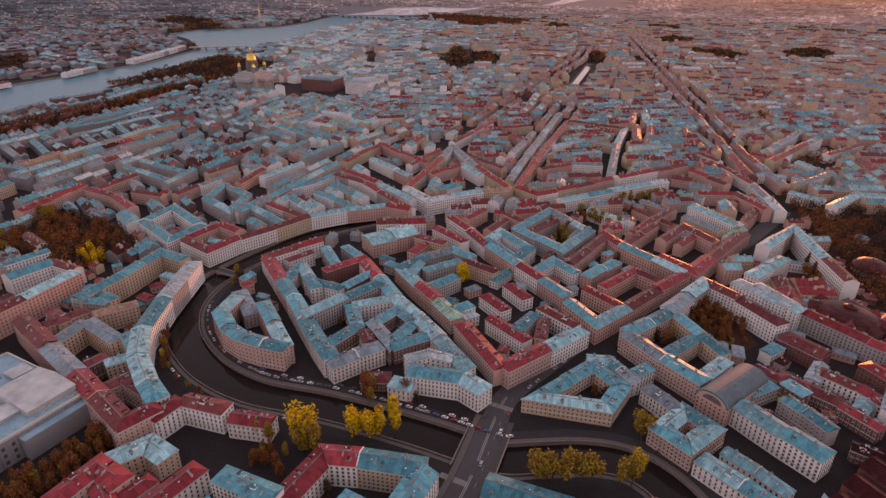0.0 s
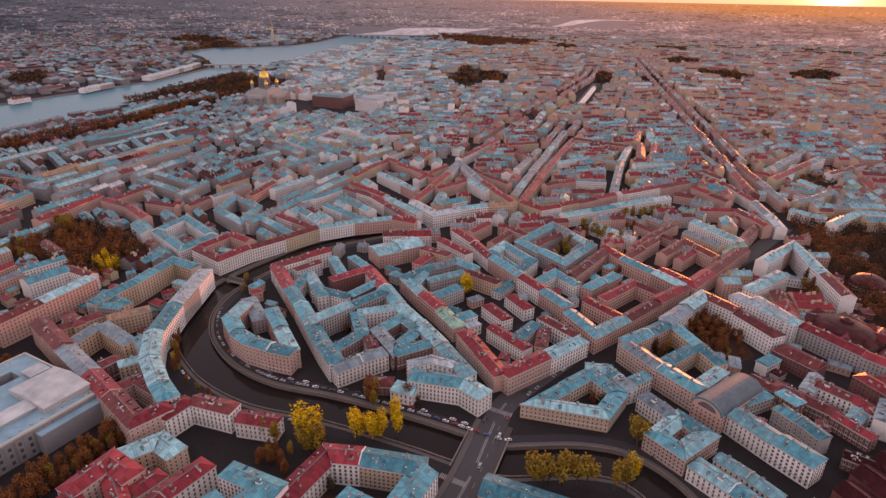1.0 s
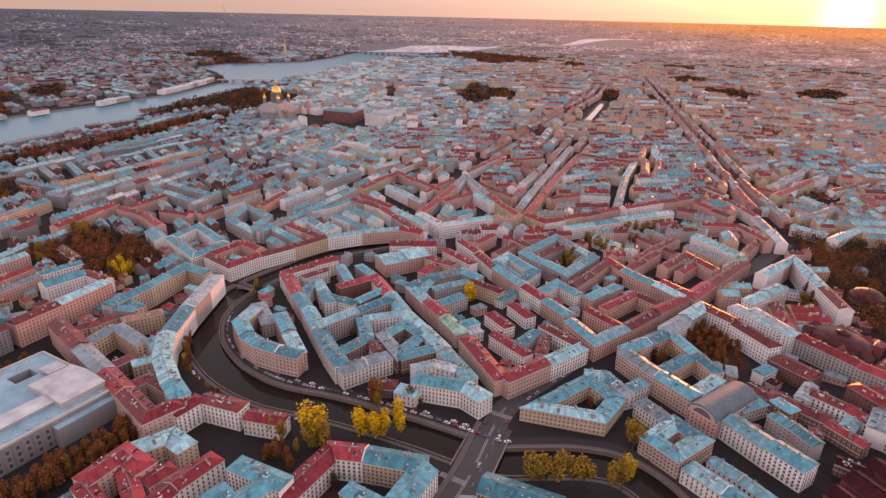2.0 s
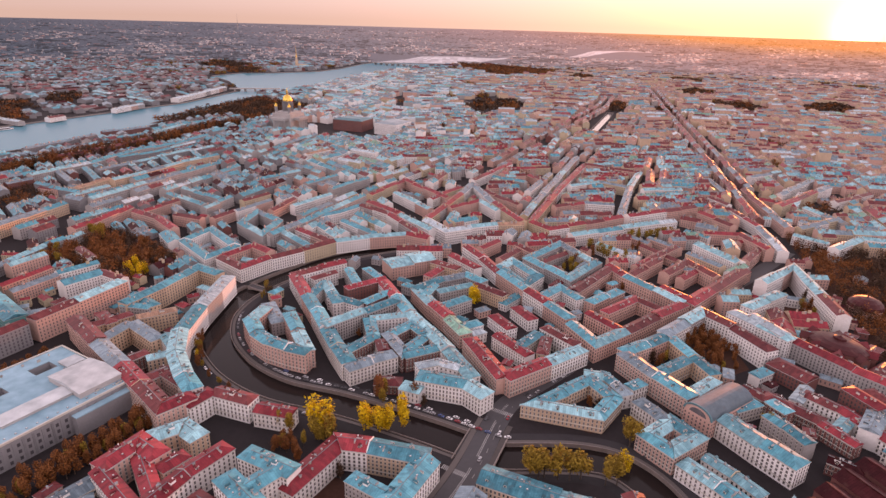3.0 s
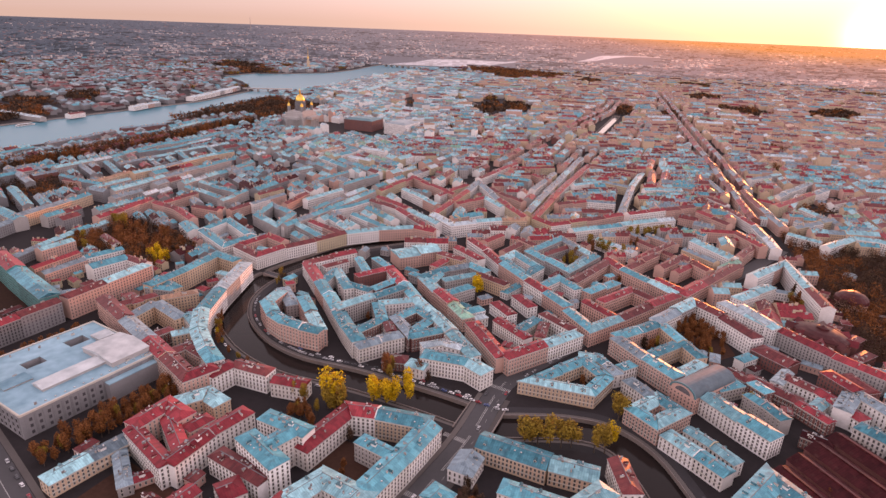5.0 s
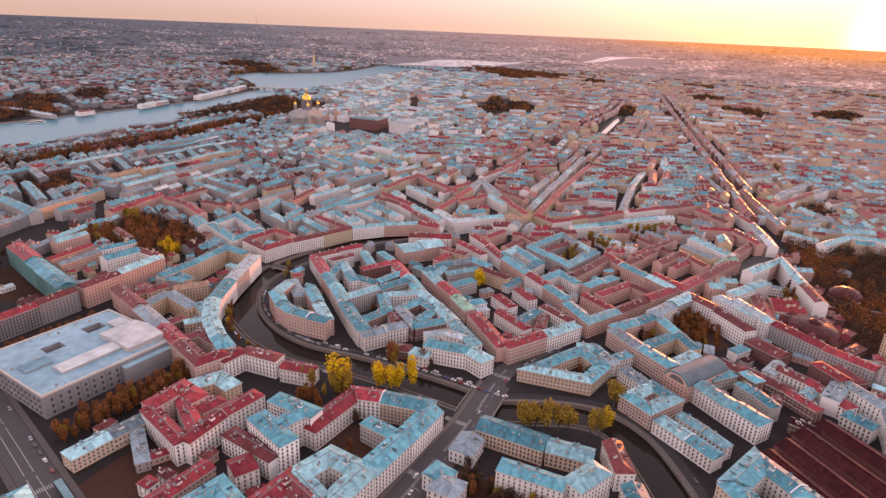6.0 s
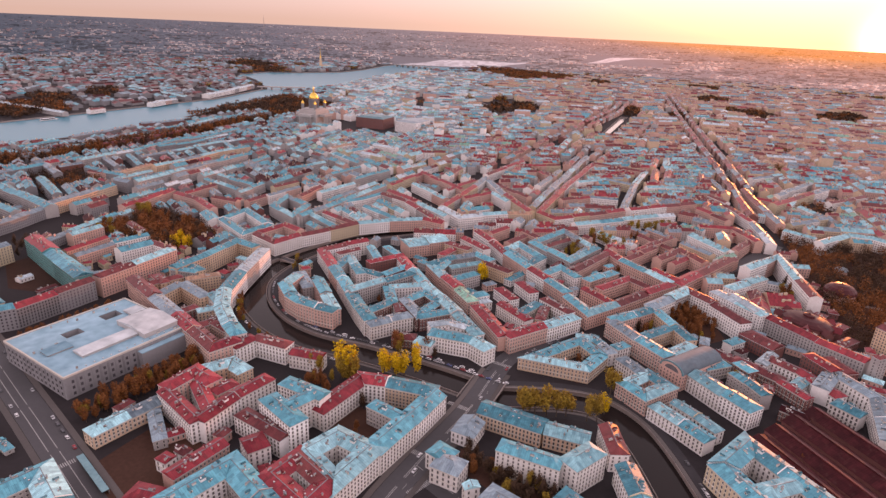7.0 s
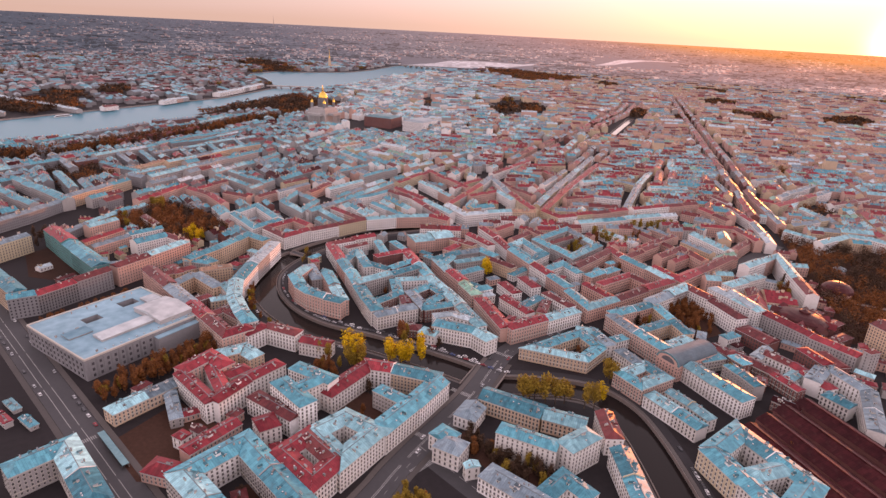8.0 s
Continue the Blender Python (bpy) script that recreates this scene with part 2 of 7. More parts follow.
class Shape:
    """Collects quads and boxes for one mesh."""

    def __init__(self):
        self.v, self.f, self.s = [], [], []

    def face(self, pts, slot=0):
        k = len(self.v)
        self.v.extend(pts)
        self.f.append(tuple(range(k, k + len(pts))))
        self.s.append(slot)

    def box(self, c, ax, ay, az, slot=0, bottom=True):
        """A box with centre c and half-axes ax, ay, az."""
        c, ax, ay, az = Vector(c), Vector(ax), Vector(ay), Vector(az)
        p = [c + i * ax + j * ay + k * az for k in (-1, 1) for j in (-1, 1) for i in (-1, 1)]
        for q in ((4, 5, 7, 6), (0, 1, 5, 4), (1, 3, 7, 5), (3, 2, 6, 7), (2, 0, 4, 6)) + (((0, 2, 3, 1),) if bottom else ()):
            self.face([p[i] for i in q], slot)

    def upright(self, x, y, z0, z1, sx, sy, slot=0, turn=0.0):
        a = radians(turn)
        ax, ay = Vector((math.cos(a), math.sin(a), 0)) * sx / 2, Vector((-math.sin(a), math.cos(a), 0)) * sy / 2
        self.box((x, y, (z0 + z1) / 2), ax, ay, (0, 0, (z1 - z0) / 2), slot)

    def tube(self, x, y, rings, sides=16, slot=0):
        """A turned body: rings of (radius, height)."""
        for (r0, z0), (r1, z1) in zip(rings, rings[1:]):
            for i in range(sides):
                a0, a1 = 2 * math.pi * i / sides, 2 * math.pi * (i + 1) / sides
                q = [(x + r * math.cos(a), y + r * math.sin(a), z) for r, z, a in ((r0, z0, a0), (r0, z0, a1), (r1, z1, a1), (r1, z1, a0))]
                if r1 < 1e-4:
                    q = q[:3]
                elif r0 < 1e-4:
                    q = [q[0], q[2], q[3]]
                self.face(q, slot)

    def mesh(self, name, mats):
        return mesh_from(name, [tuple(v) for v in self.v], self.f, mats, self.s)


def offsets(pts, closed, d):
    """The line through pts shifted to its left by d, mitred at the corners."""
    n, out = len(pts), []
    for i in range(n):
        p = Vector(pts[i])
        a = (p - Vector(pts[i - 1])).normalized() if i or closed else None
        b = (Vector(pts[(i + 1) % n]) - p).normalized() if i < n - 1 or closed else None
        a, b = a or b, b or a
        na, nb = Vector((-a.y, a.x)), Vector((-b.y, b.x))
        m = na + nb
        m = m.normalized() if m.length > 0.05 else na
        out.append(p + m * min(abs(d) * 2.0, abs(d) / max(0.2, m.dot(na))) * (1 if d > 0 else -1))
    return out


# ---------------------------------------------------------------- ground, canal, river
CANAL = [(166, 90), (158, 150), (153, 200), (151, 230), (147, 268), (140, 298), (125, 318), (102, 326), (72, 327), (50, 328), (27, 340), (5, 352), (-34, 371), (-65, 384), (-107, 399), (-142, 424), (-168, 457), (-181, 487), (-186, 520), (-179, 558), (-163, 588), (-142, 617), (-106, 659), (-64, 686), (-20, 706), (24, 714)]
CANAL_HALF = 12.5
RIVER = [(-1600, 300), (-901, 1101), (-821, 1193), (-735, 1338), (-689, 1516), (-611, 1737), (-614, 2119), (-537, 2325), (-470, 2546), (-428, 2790), (-263, 3360), (-15, 3875), (110, 4070), (205, 4178), (-60, 4184), (-330, 4170), (-400, 4010), (-485, 3560), (-570, 3320), (-782, 3150), (-910, 3130), (-1000, 2911), (-844, 2673), (-701, 2351), (-765, 1972), (-864, 1767), (-981, 1524), (-1071, 1335), (-1900, 500)]
CANAL_2 = [(425, 1540), (560, 1860), (600, 1960)]
CANAL_3 = [(128, 2200), (146, 2110), (161, 1990), (172, 1900), (160, 1790)]
GROUND_R, RIM_R, WATER_Z = 4200.0, 4950.0, -2.6


def smooth(pts, k=4):
    out = []
    for i in range(len(pts) - 1):
        p0, p1, p2, p3 = (Vector(pts[min(max(j, 0), len(pts) - 1)]) for j in (i - 1, i, i + 1, i + 2))
        for s in range(k):
            t = s / k
            out.append(0.5 * (2 * p1 + (p2 - p0) * t + (2 * p0 - 5 * p1 + 4 * p2 - p3) * t * t + (3 * p1 - p0 - 3 * p2 + p3) * t ** 3))
    out.append(Vector(pts[-1]))
    return out


canal_line = smooth(CANAL, 12)
BRIDGES = [((39, 334), (0.42, 0.91), 17, 13), ((-163, 574), (0.83, -0.52), 17, 3.5), ((12, 711), (0.15, 0.98), 17, 14)]     # centre, direction, half length, half width


def ribbon_outline(line, half):
    a, b = offsets(line, False, half), offsets(line, False, -half)
    return a + b[::-1]


HOLES = [ribbon_outline(canal_line, CANAL_HALF), [Vector(p) for p in RIVER], ribbon_outline([Vector(p) for p in CANAL_2], 11), ribbon_outline(smooth([Vector(p) for p in CANAL_3], 4), 11)]


def ground_sheet():
    bm = bmesh.new()
    edges = []
    rim = [Vector((GROUND_R * math.cos(a), GROUND_R * math.sin(a))) for a in (2 * math.pi * i / 128 for i in range(128))]
    for loop in [rim] + HOLES:
        vs = [bm.verts.new((p.x, p.y, 0)) for p in loop]
        edges += [bm.edges.new((vs[i], vs[(i + 1) % len(vs)])) for i in range(len(vs))]
    bmesh.ops.triangle_fill(bm, use_beauty=True, use_dissolve=False, edges=edges)
    for f in bm.faces:
        if f.normal.z < 0:
            f.normal_flip()
    me = bpy.data.meshes.new("ground")
    bm.to_mesh(me)
    bm.free()
    me.materials.append(ASPHALT)
    tagged(new("ground", me), "dark grey asphalt and cobbled streets of the city", "ground", kind="structure")


ground_sheet()
s = Shape()
ring = [(GROUND_R * math.cos(a), GROUND_R * math.sin(a), WATER_Z) for a in (2 * math.pi * i / 96 for i in range(96))]
s.face(ring)
tagged(new("water", s.mesh("water", [WATER])), "still dark water of the river and canals", "water", kind="structure")


def canal_water(line, half, material, label):
    sh = Shape()
    outline = ribbon_outline(line, half)
    n_half = len(outline) // 2
    for i in range(n_half - 1):
        q = [outline[i], outline[i + 1], outline[-2 - i], outline[-1 - i]]
        sh.face([(p.x, p.y, WATER_Z + 0.03) for p in q][::-1])
    tagged(new("water", sh.mesh("water", [material])), label, "water", kind="structure")


canal_water(canal_line, CANAL_HALF - 0.05, CANAL_WATER, "dark brown still water of the canal")
canal_water([Vector(p) for p in CANAL_2], 10.95, FAR_CANAL_WATER, "pale shining water of a far canal")
canal_water(smooth([Vector(p) for p in CANAL_3], 4), 10.95, FAR_CANAL_WATER, "pale shining water of a winding far canal")


def on_bridge(p):
    """Whether a point of the quays lies where a bridge deck meets the bank."""
    for c, d, half_len, half_wide in BRIDGES:
        d = Vector(d).normalized()
        o = Vector((p.x, p.y)) - Vector(c)
        if abs(o.dot(d)) < half_len + 14 and abs(o.x * d.y - o.y * d.x) < half_wide + 0.2:
            return True
    return False


def quay_walls(outline, name, label):
    """Granite faces from the pavement down to the water, with a coping and a low parapet."""
    sh = Shape()
    n = len(outline)
    out = offsets(outline, True, -0.45)
    for i in range(n):
        a, b, c, d = outline[i], outline[(i + 1) % n], out[(i + 1) % n], out[i]
        if on_bridge((a + b) / 2):
            sh.face([(a.x, a.y, -0.05), (b.x, b.y, -0.05), (b.x, b.y, WATER_Z - 0.3), (a.x, a.y, WATER_Z - 0.3)])
            continue
        sh.face([(a.x, a.y, 0.95), (b.x, b.y, 0.95), (b.x, b.y, WATER_Z - 0.3), (a.x, a.y, WATER_Z - 0.3)])
        sh.face([(d.x, d.y, 0.95), (c.x, c.y, 0.95), (b.x, b.y, 0.95), (a.x, a.y, 0.95)])
        sh.face([(d.x, d.y, -0.1), (c.x, c.y, -0.1), (c.x, c.y, 0.95), (d.x, d.y, 0.95)])
    tagged(new(name, sh.mesh(name, [GRANITE])), label, "quay wall", kind="structure")


for hole, words in zip(HOLES, ("curving canal", "wide river", "far canal", "winding far canal")):
    quay_walls(hole, "quay_wall", "grey-red granite quay wall with parapet along the " + words)


def strip(line, half, z0, z1, material, name, label, category, shift=0.0, closed=False, kind="structure", gaps=False):
    line = offsets(line, closed, shift) if abs(shift) > 1e-6 else [Vector(p) for p in line]
    a, b = offsets(line, closed, half), offsets(line, closed, -half)
    sh = Shape()
    n = len(a)
    for i in range(n if closed else n - 1):
        j = (i + 1) % n
        if gaps and on_bridge((a[i] + b[j]) / 2):
            continue
        sh.face([(b[i].x, b[i].y, z1), (b[j].x, b[j].y, z1), (a[j].x, a[j].y, z1), (a[i].x, a[i].y, z1)])
        sh.face([(a[i].x, a[i].y, z1), (a[j].x, a[j].y, z1), (a[j].x, a[j].y, z0), (a[i].x, a[i].y, z0)])
        sh.face([(b[j].x, b[j].y, z1), (b[i].x, b[i].y, z1), (b[i].x, b[i].y, z0), (b[j].x, b[j].y, z0)])
    return tagged(new(name, sh.mesh(name, [material])), label, category, kind=kind)


for side in (1, -1):
    strip(canal_line, 3.2, -0.02, 0.022, QUAY_ROAD, "road", "worn grey quay road beside the canal", "road", side * (CANAL_HALF + 7.2), gaps=True)
    strip(canal_line, 1.3, -0.05, 0.16, PAVING, "pavement", "narrow stone-paved pavement along the canal parapet", "pavement", side * (CANAL_HALF + 2.2), gaps=True)


# ---------------------------------------------------------------- houses
def box_mesh(name, boxes, mats):
    sh = Shape()
    for c, h, slot in boxes:
        sh.box(c, (h[0], 0, 0), (0, h[1], 0), (0, 0, h[2]), slot)
    return sh.mesh(name, mats)


CHIMNEY_MESH = [box_mesh("chimney", [((0, 0, 0.3), (0.7, 0.36, 1.3), 0), ((0, 0, 1.68), (0.82, 0.46, 0.1), 1)], [CHIMNEY, CHIMNEY_CAP]),
                box_mesh("chimney", [((0, 0, 0.2), (0.4, 0.4, 1.3), 0), ((0, 0, 1.58), (0.5, 0.5, 0.08), 1)], [CHIMNEY, CHIMNEY_CAP]),
                box_mesh("chimney", [((0, 0, 0.3), (1.2, 0.34, 1.2), 0), ((0, 0, 1.58), (1.3, 0.42, 0.08), 1)], [CORNICE, CHIMNEY_CAP])]


HATCH_MESH = box_mesh("roof_hatch", [((0, 0, 0.1), (0.55, 0.45, 0.3), 0), ((0, 0, 0.42), (0.4, 0.3, 0.03), 1)], [CHIMNEY_CAP, WALL["w"]])


def dormer_mesh(key):
    sh = Shape()
    sh.box((0, 0, 0.2), (0.8, 0, 0), (0, 1.3, 0), (0, 0, 0.9), 0)
    for sx in (1, -1):
        sh.face([(0, -1.55, 1.75), (0, 1.5, 1.75), (sx * 1.0, 1.5, 1.02), (sx * 1.0, -1.55, 1.02)][::sx], 1)
    sh.face([(-0.8, -1.3, 1.1), (0.8, -1.3, 1.1), (0, -1.3, 1.7)], 0)
    return sh.mesh("dormer", [CORNICE, ROOF[key]])


DORMER_WINDOW = box_mesh("dormer_window", [((0, -1.33, 0.45), (0.45, 0.04, 0.5), 0)], [GLASS])


DORMER = {k: dormer_mesh(k) for k in ROOF}
ATTIC = {k: box_mesh("attic_box", [((0, 0, 0.5), (1.7, 1.1, 1.3), 0), ((0, 0, 1.9), (1.9, 1.3, 0.1), 1), ((0.9, 0.4, 2.4), (0.3, 0.3, 0.5), 0)], [WALL["w"], ROOF[k]]) for k in ROOF}
rng = random.Random(7)
PLAN = []                 # centre lines of the houses that are built one by one


def windows_on(panes, rims, a, b, nrm, z0, h, near):
    """Rows of windows on the wall from a to b with the outward normal nrm."""
    d = b - a
    length = d.length
    if length < 4.5:
        return
    d.normalize()
    floors = max(1, int((h - 0.2) / 2.8))
    fh = (h - 0.8) / floors
    cols = max(1, int((length - 1.0) / rng.uniform(2.35, 3.05)))
    wide, tall = rng.uniform(0.44, 0.60), rng.uniform(0.9, 1.15)
    step = length / cols
    ax = Vector((d.x, d.y, 0))
    out = Vector((nrm.x, nrm.y, 0))
    for k in range(floors):
        zc = z0 + 0.9 + fh * (k + 0.5)
        hh = min(0.92, fh * 0.29) * tall * (0.8 if k == floors - 1 and floors > 3 else 1.0)
        for c in range(cols):
            p = a + d * step * (c + 0.5)
            panes.box((p.x, p.y, zc), ax * wide, out * 0.09, (0, 0, hh), 0, False)
            if near:
                rims.box((p.x, p.y, zc), ax * (wide + 0.18), out * 0.05, (0, 0, hh + 0.16), 0, False)
                rims.box((p.x, p.y, zc - hh - 0.2), ax * (wide + 0.25), out * 0.2, (0, 0, 0.08), 0, False)


def house(p0, p1, l0, l1, r0, r1, eave, rise, rk, wk, free0, free1, near):
    """One house of a row: walls, roof, cornice, windows, chimneys and dormers. l and r: the ends of its long walls."""
    mid = (p0 + p1) / 2
    d = (p1 - p0).normalized()
    nl = Vector((-d.y, d.x))
    top = eave + rise
    hip0, hip1 = free0 and rng.random() < 0.6, free1 and rng.random() < 0.6
    half = (l0 - p0).dot(nl)
    run = min(half * 0.9, (p1 - p0).length * 0.4)
    q0 = p0 + d * run if hip0 else p0
    q1 = p1 - d * run if hip1 else p1
    storeys = max(1, int((eave - 0.9) / 2.8))
    root = new("house", None)
    root.location = (mid.x, mid.y, 0)
    tagged(root, f"{WALL_WORD[wk]} plastered {storeys}-storey town house under a {ROOF_WORD[rk]} sheet-metal roof", "house", "houses of the old town")
    o = Vector((mid.x, mid.y))
    P = lambda v, z: (v.x - o.x, v.y - o.y, z)

    sh = Shape()
    sh.face([P(l1, -0.2), P(l0, -0.2), P(l0, eave), P(l1, eave)])
    sh.face([P(r0, -0.2), P(r1, -0.2), P(r1, eave), P(r0, eave)])
    sh.face([P(l0, -0.2), P(r0, -0.2), P(r0, eave)] + ([] if hip0 else [P(q0, top - 0.05)]) + [P(l0, eave)])
    sh.face([P(r1, -0.2), P(l1, -0.2), P(l1, eave)] + ([] if hip1 else [P(q1, top - 0.05)]) + [P(r1, eave)])
    part("masonry", sh.mesh("masonry", [WALL[wk]]), root)

    # roof: slopes with an eaves overhang and a fascia
    k = 1 + 0.55 / half
    ext0, ext1 = (d * 0.35 if free0 else Vector((0, 0))), (d * 0.35 if free1 else Vector((0, 0)))
    L0, R0 = p0 + (l0 - p0) * k - ext0, p0 + (r0 - p0) * k - ext0
    L1, R1 = p1 + (l1 - p1) * k + ext1, p1 + (r1 - p1) * k + ext1
    Q0, Q1 = (q0 if hip0 else q0 - ext0), (q1 if hip1 else q1 + ext1)
    ze = eave - 0.02
    verts, faces, uvs = [], [], []

    def slope(pts, along):
        kx = len(verts)
        verts.extend(pts)
        faces.append(tuple(range(kx, kx + len(pts))))
        base = Vector(pts[0])
        for q in pts:
            w = Vector(q) - base
            u = w.dot(along)
            uvs.append((u + 3.7 * mid.x, (w - along * u).length))

    al = Vector((d.x, d.y, 0))
    side = Vector((nl.x, nl.y, 0))
    e = 0.38
    slope([P(L1, ze + e), P(L0, ze + e), P(Q0, top + e), P(Q1, top + e)], al)
    slope([P(R0, ze + e), P(R1, ze + e), P(Q1, top + e), P(Q0, top + e)], al)
    if hip0:
        slope([P(L0, ze + e), P(R0, ze + e), P(Q0, top + e)], side)
    if hip1:
        slope([P(R1, ze + e), P(L1, ze + e), P(Q1, top + e)], side)
    for a, b in ((L1, L0), (R0, R1), (L0, R0), (R1, L1)):
        slope([P(a, ze), P(b, ze), P(b, ze + e), P(a, ze + e)], al)
    slots = [0] * (len(faces) - 4) + [1] * 4
    for a, b, c, hip in ((L0, R0, Q0, hip0), (R1, L1, Q1, hip1)):
        if not hip:
            slope([P(a, ze + e), P(b, ze + e), P(c, top + e)], side)
    slope([P(L0, ze), P(L1, ze), P(R1, ze), P(R0, ze)], al)
    slots += [0] * (len(faces) - len(slots))
    part("roof", mesh_from("roof", verts, faces, [ROOF[rk], GUTTER], slots, uvs), root)

    for a, b, nn in ((l0, l1, nl), (r1, r0, -nl)) if near else ():
        sh = Shape()
        c, h = (a + b) / 2 + nn * 0.12 - o, (b - a) / 2
        sh.box((c.x, c.y, eave - 0.42), (h.x, h.y, 0), (nn.x * 0.22, nn.y * 0.22, 0), (0, 0, 0.3))
        part("cornice", sh.mesh("cornice", [CORNICE]), root)
        if eave > 8:
            sh = Shape()
            zb = 0.9 + (eave - 1.5) / storeys
            sh.box((c.x, c.y, zb), (h.x, h.y, 0), (nn.x * 0.2, nn.y * 0.2, 0), (0, 0, 0.14))
            part("string_course", sh.mesh("string_course", [CORNICE]), root)
    if near:
        sh = Shape()
        c, h = (Q0 + Q1) / 2 - o, (Q1 - Q0) / 2
        sh.box((c.x, c.y, top + e + 0.06), (h.x, h.y, 0), (nl.x * 0.2, nl.y * 0.2, 0), (0, 0, 0.1))
        part("ridge_cap", sh.mesh("ridge_cap", [RIDGE]), root, "dark ridge capping")

    panes, rims = Shape(), Shape()
    windows_on(panes, rims, l0 - o, l1 - o, nl, 0, eave - 0.7, near)
    windows_on(panes, rims, r0 - o, r1 - o, -nl, 0, eave - 0.7, near)
    if free0 and (hip0 or rng.random() < 0.3):
        windows_on(panes, rims, l0 - o, r0 - o, -d, 0, eave - 0.7, near)
    if free1 and (hip1 or rng.random() < 0.3):
        windows_on(panes, rims, l1 - o, r1 - o, d, 0, eave - 0.7, near)
    if panes.f:
        tagged(part("glazing", panes.mesh("glazing", [GLASS]), root, "rows of dark window panes"), kind="stuff")
    if rims.f:
        tagged(part("window_trim", rims.mesh("window_trim", [CORNICE]), root, "plaster window surrounds and sills"), kind="stuff")

    length = (Q1 - Q0).length
    turn = math.degrees(math.atan2(d.y, d.x))
    for i in range(max(1, int(length / 5.2))):
        t = rng.uniform(0.06, 0.94)
        off = rng.choice((-1, 1)) * rng.uniform(0.05, 0.6)
        c = Q0 + (Q1 - Q0) * t + nl * half * off - o
        ch = part("chimney", rng.choice(CHIMNEY_MESH), root)
        ch.matrix_local = pose(c.x, c.y, top - rise * abs(off), 0, 0, turn + rng.choice((0, 90)))
    # party walls that stand above the roofs, and roof hatches
    for pe, le, re_, fr in ((p0, l0, r0, free0), (p1, l1, r1, free1)):
        if not fr and abs((le - re_).normalized().dot(d)) < 0.12 and rng.random() < (0.6 if near else 0.25):
            up = rng.uniform(0.3, 0.8)
            sh = Shape()
            t = d * 0.28
            prof = [(le, eave - 0.4), (re_, eave - 0.4), (re_, eave + 0.35 + up), (pe, top + 0.35 + up), (le, eave + 0.35 + up)]
            for sgn in (1, -1):
                sh.face([P(v + t * sgn, z) for v, z in prof][::sgn])
            for (va, za), (vb, zb) in zip(prof, prof[1:] + prof[:1]):
                sh.face([P(va - t, za), P(vb - t, zb), P(vb + t, zb), P(va + t, za)])
            part("party_wall", sh.mesh("party_wall", [WALL[rng.choice("wwtc")]]), root, "bare plastered party wall above the roof")
    for i in range(int(length / 9) if near else 0):
        off = rng.choice((-0.6, -0.35, 0.35, 0.6))
        c = Q0 + (Q1 - Q0) * rng.uniform(0.05, 0.95) + nl * half * off - o
        hm = part("roof_hatch", HATCH_MESH, root)
        hm.matrix_local = pose(c.x, c.y, top + 0.38 - rise * abs(off), 0, 0, turn)
    if near and rng.random() < 0.4:
        sgn = rng.choice((1, -1))
        c = Q0 + (Q1 - Q0) * rng.uniform(0.15, 0.85) + nl * half * 0.3 * sgn - o
        at = part("attic_box", ATTIC[rk], root, "small plastered attic box with a sheet roof")
        at.matrix_local = pose(c.x, c.y, top - rise * 0.3, 0, 0, turn)
    if near and rk != "w":
        for i in range(int(length / 11)):
            sgn = rng.choice((1, -1))
            c = Q0 + (Q1 - Q0) * ((i + 0.5) * 11 / max(length, 11)) + nl * half * 0.55 * sgn - o
            dm = part("dormer", DORMER[rk], root)
            dm.matrix_local = pose(c.x, c.y, top - rise * 0.55 + 0.1, 0, 0, turn + (180 if sgn > 0 else 0))
            part("dormer_window", DORMER_WINDOW, dm)
    PLAN.append((p0, p1, half))


FAR_ROOFS = ["b", "l", "r", "d", "g", "n", "w", "o", "m"]
FAR_WALLS = ["w", "c", "o", "p", "t", "k", "n", "q"]
city_v, city_f, city_s, city_uv = [], [], [], []
pane_shape = Shape()


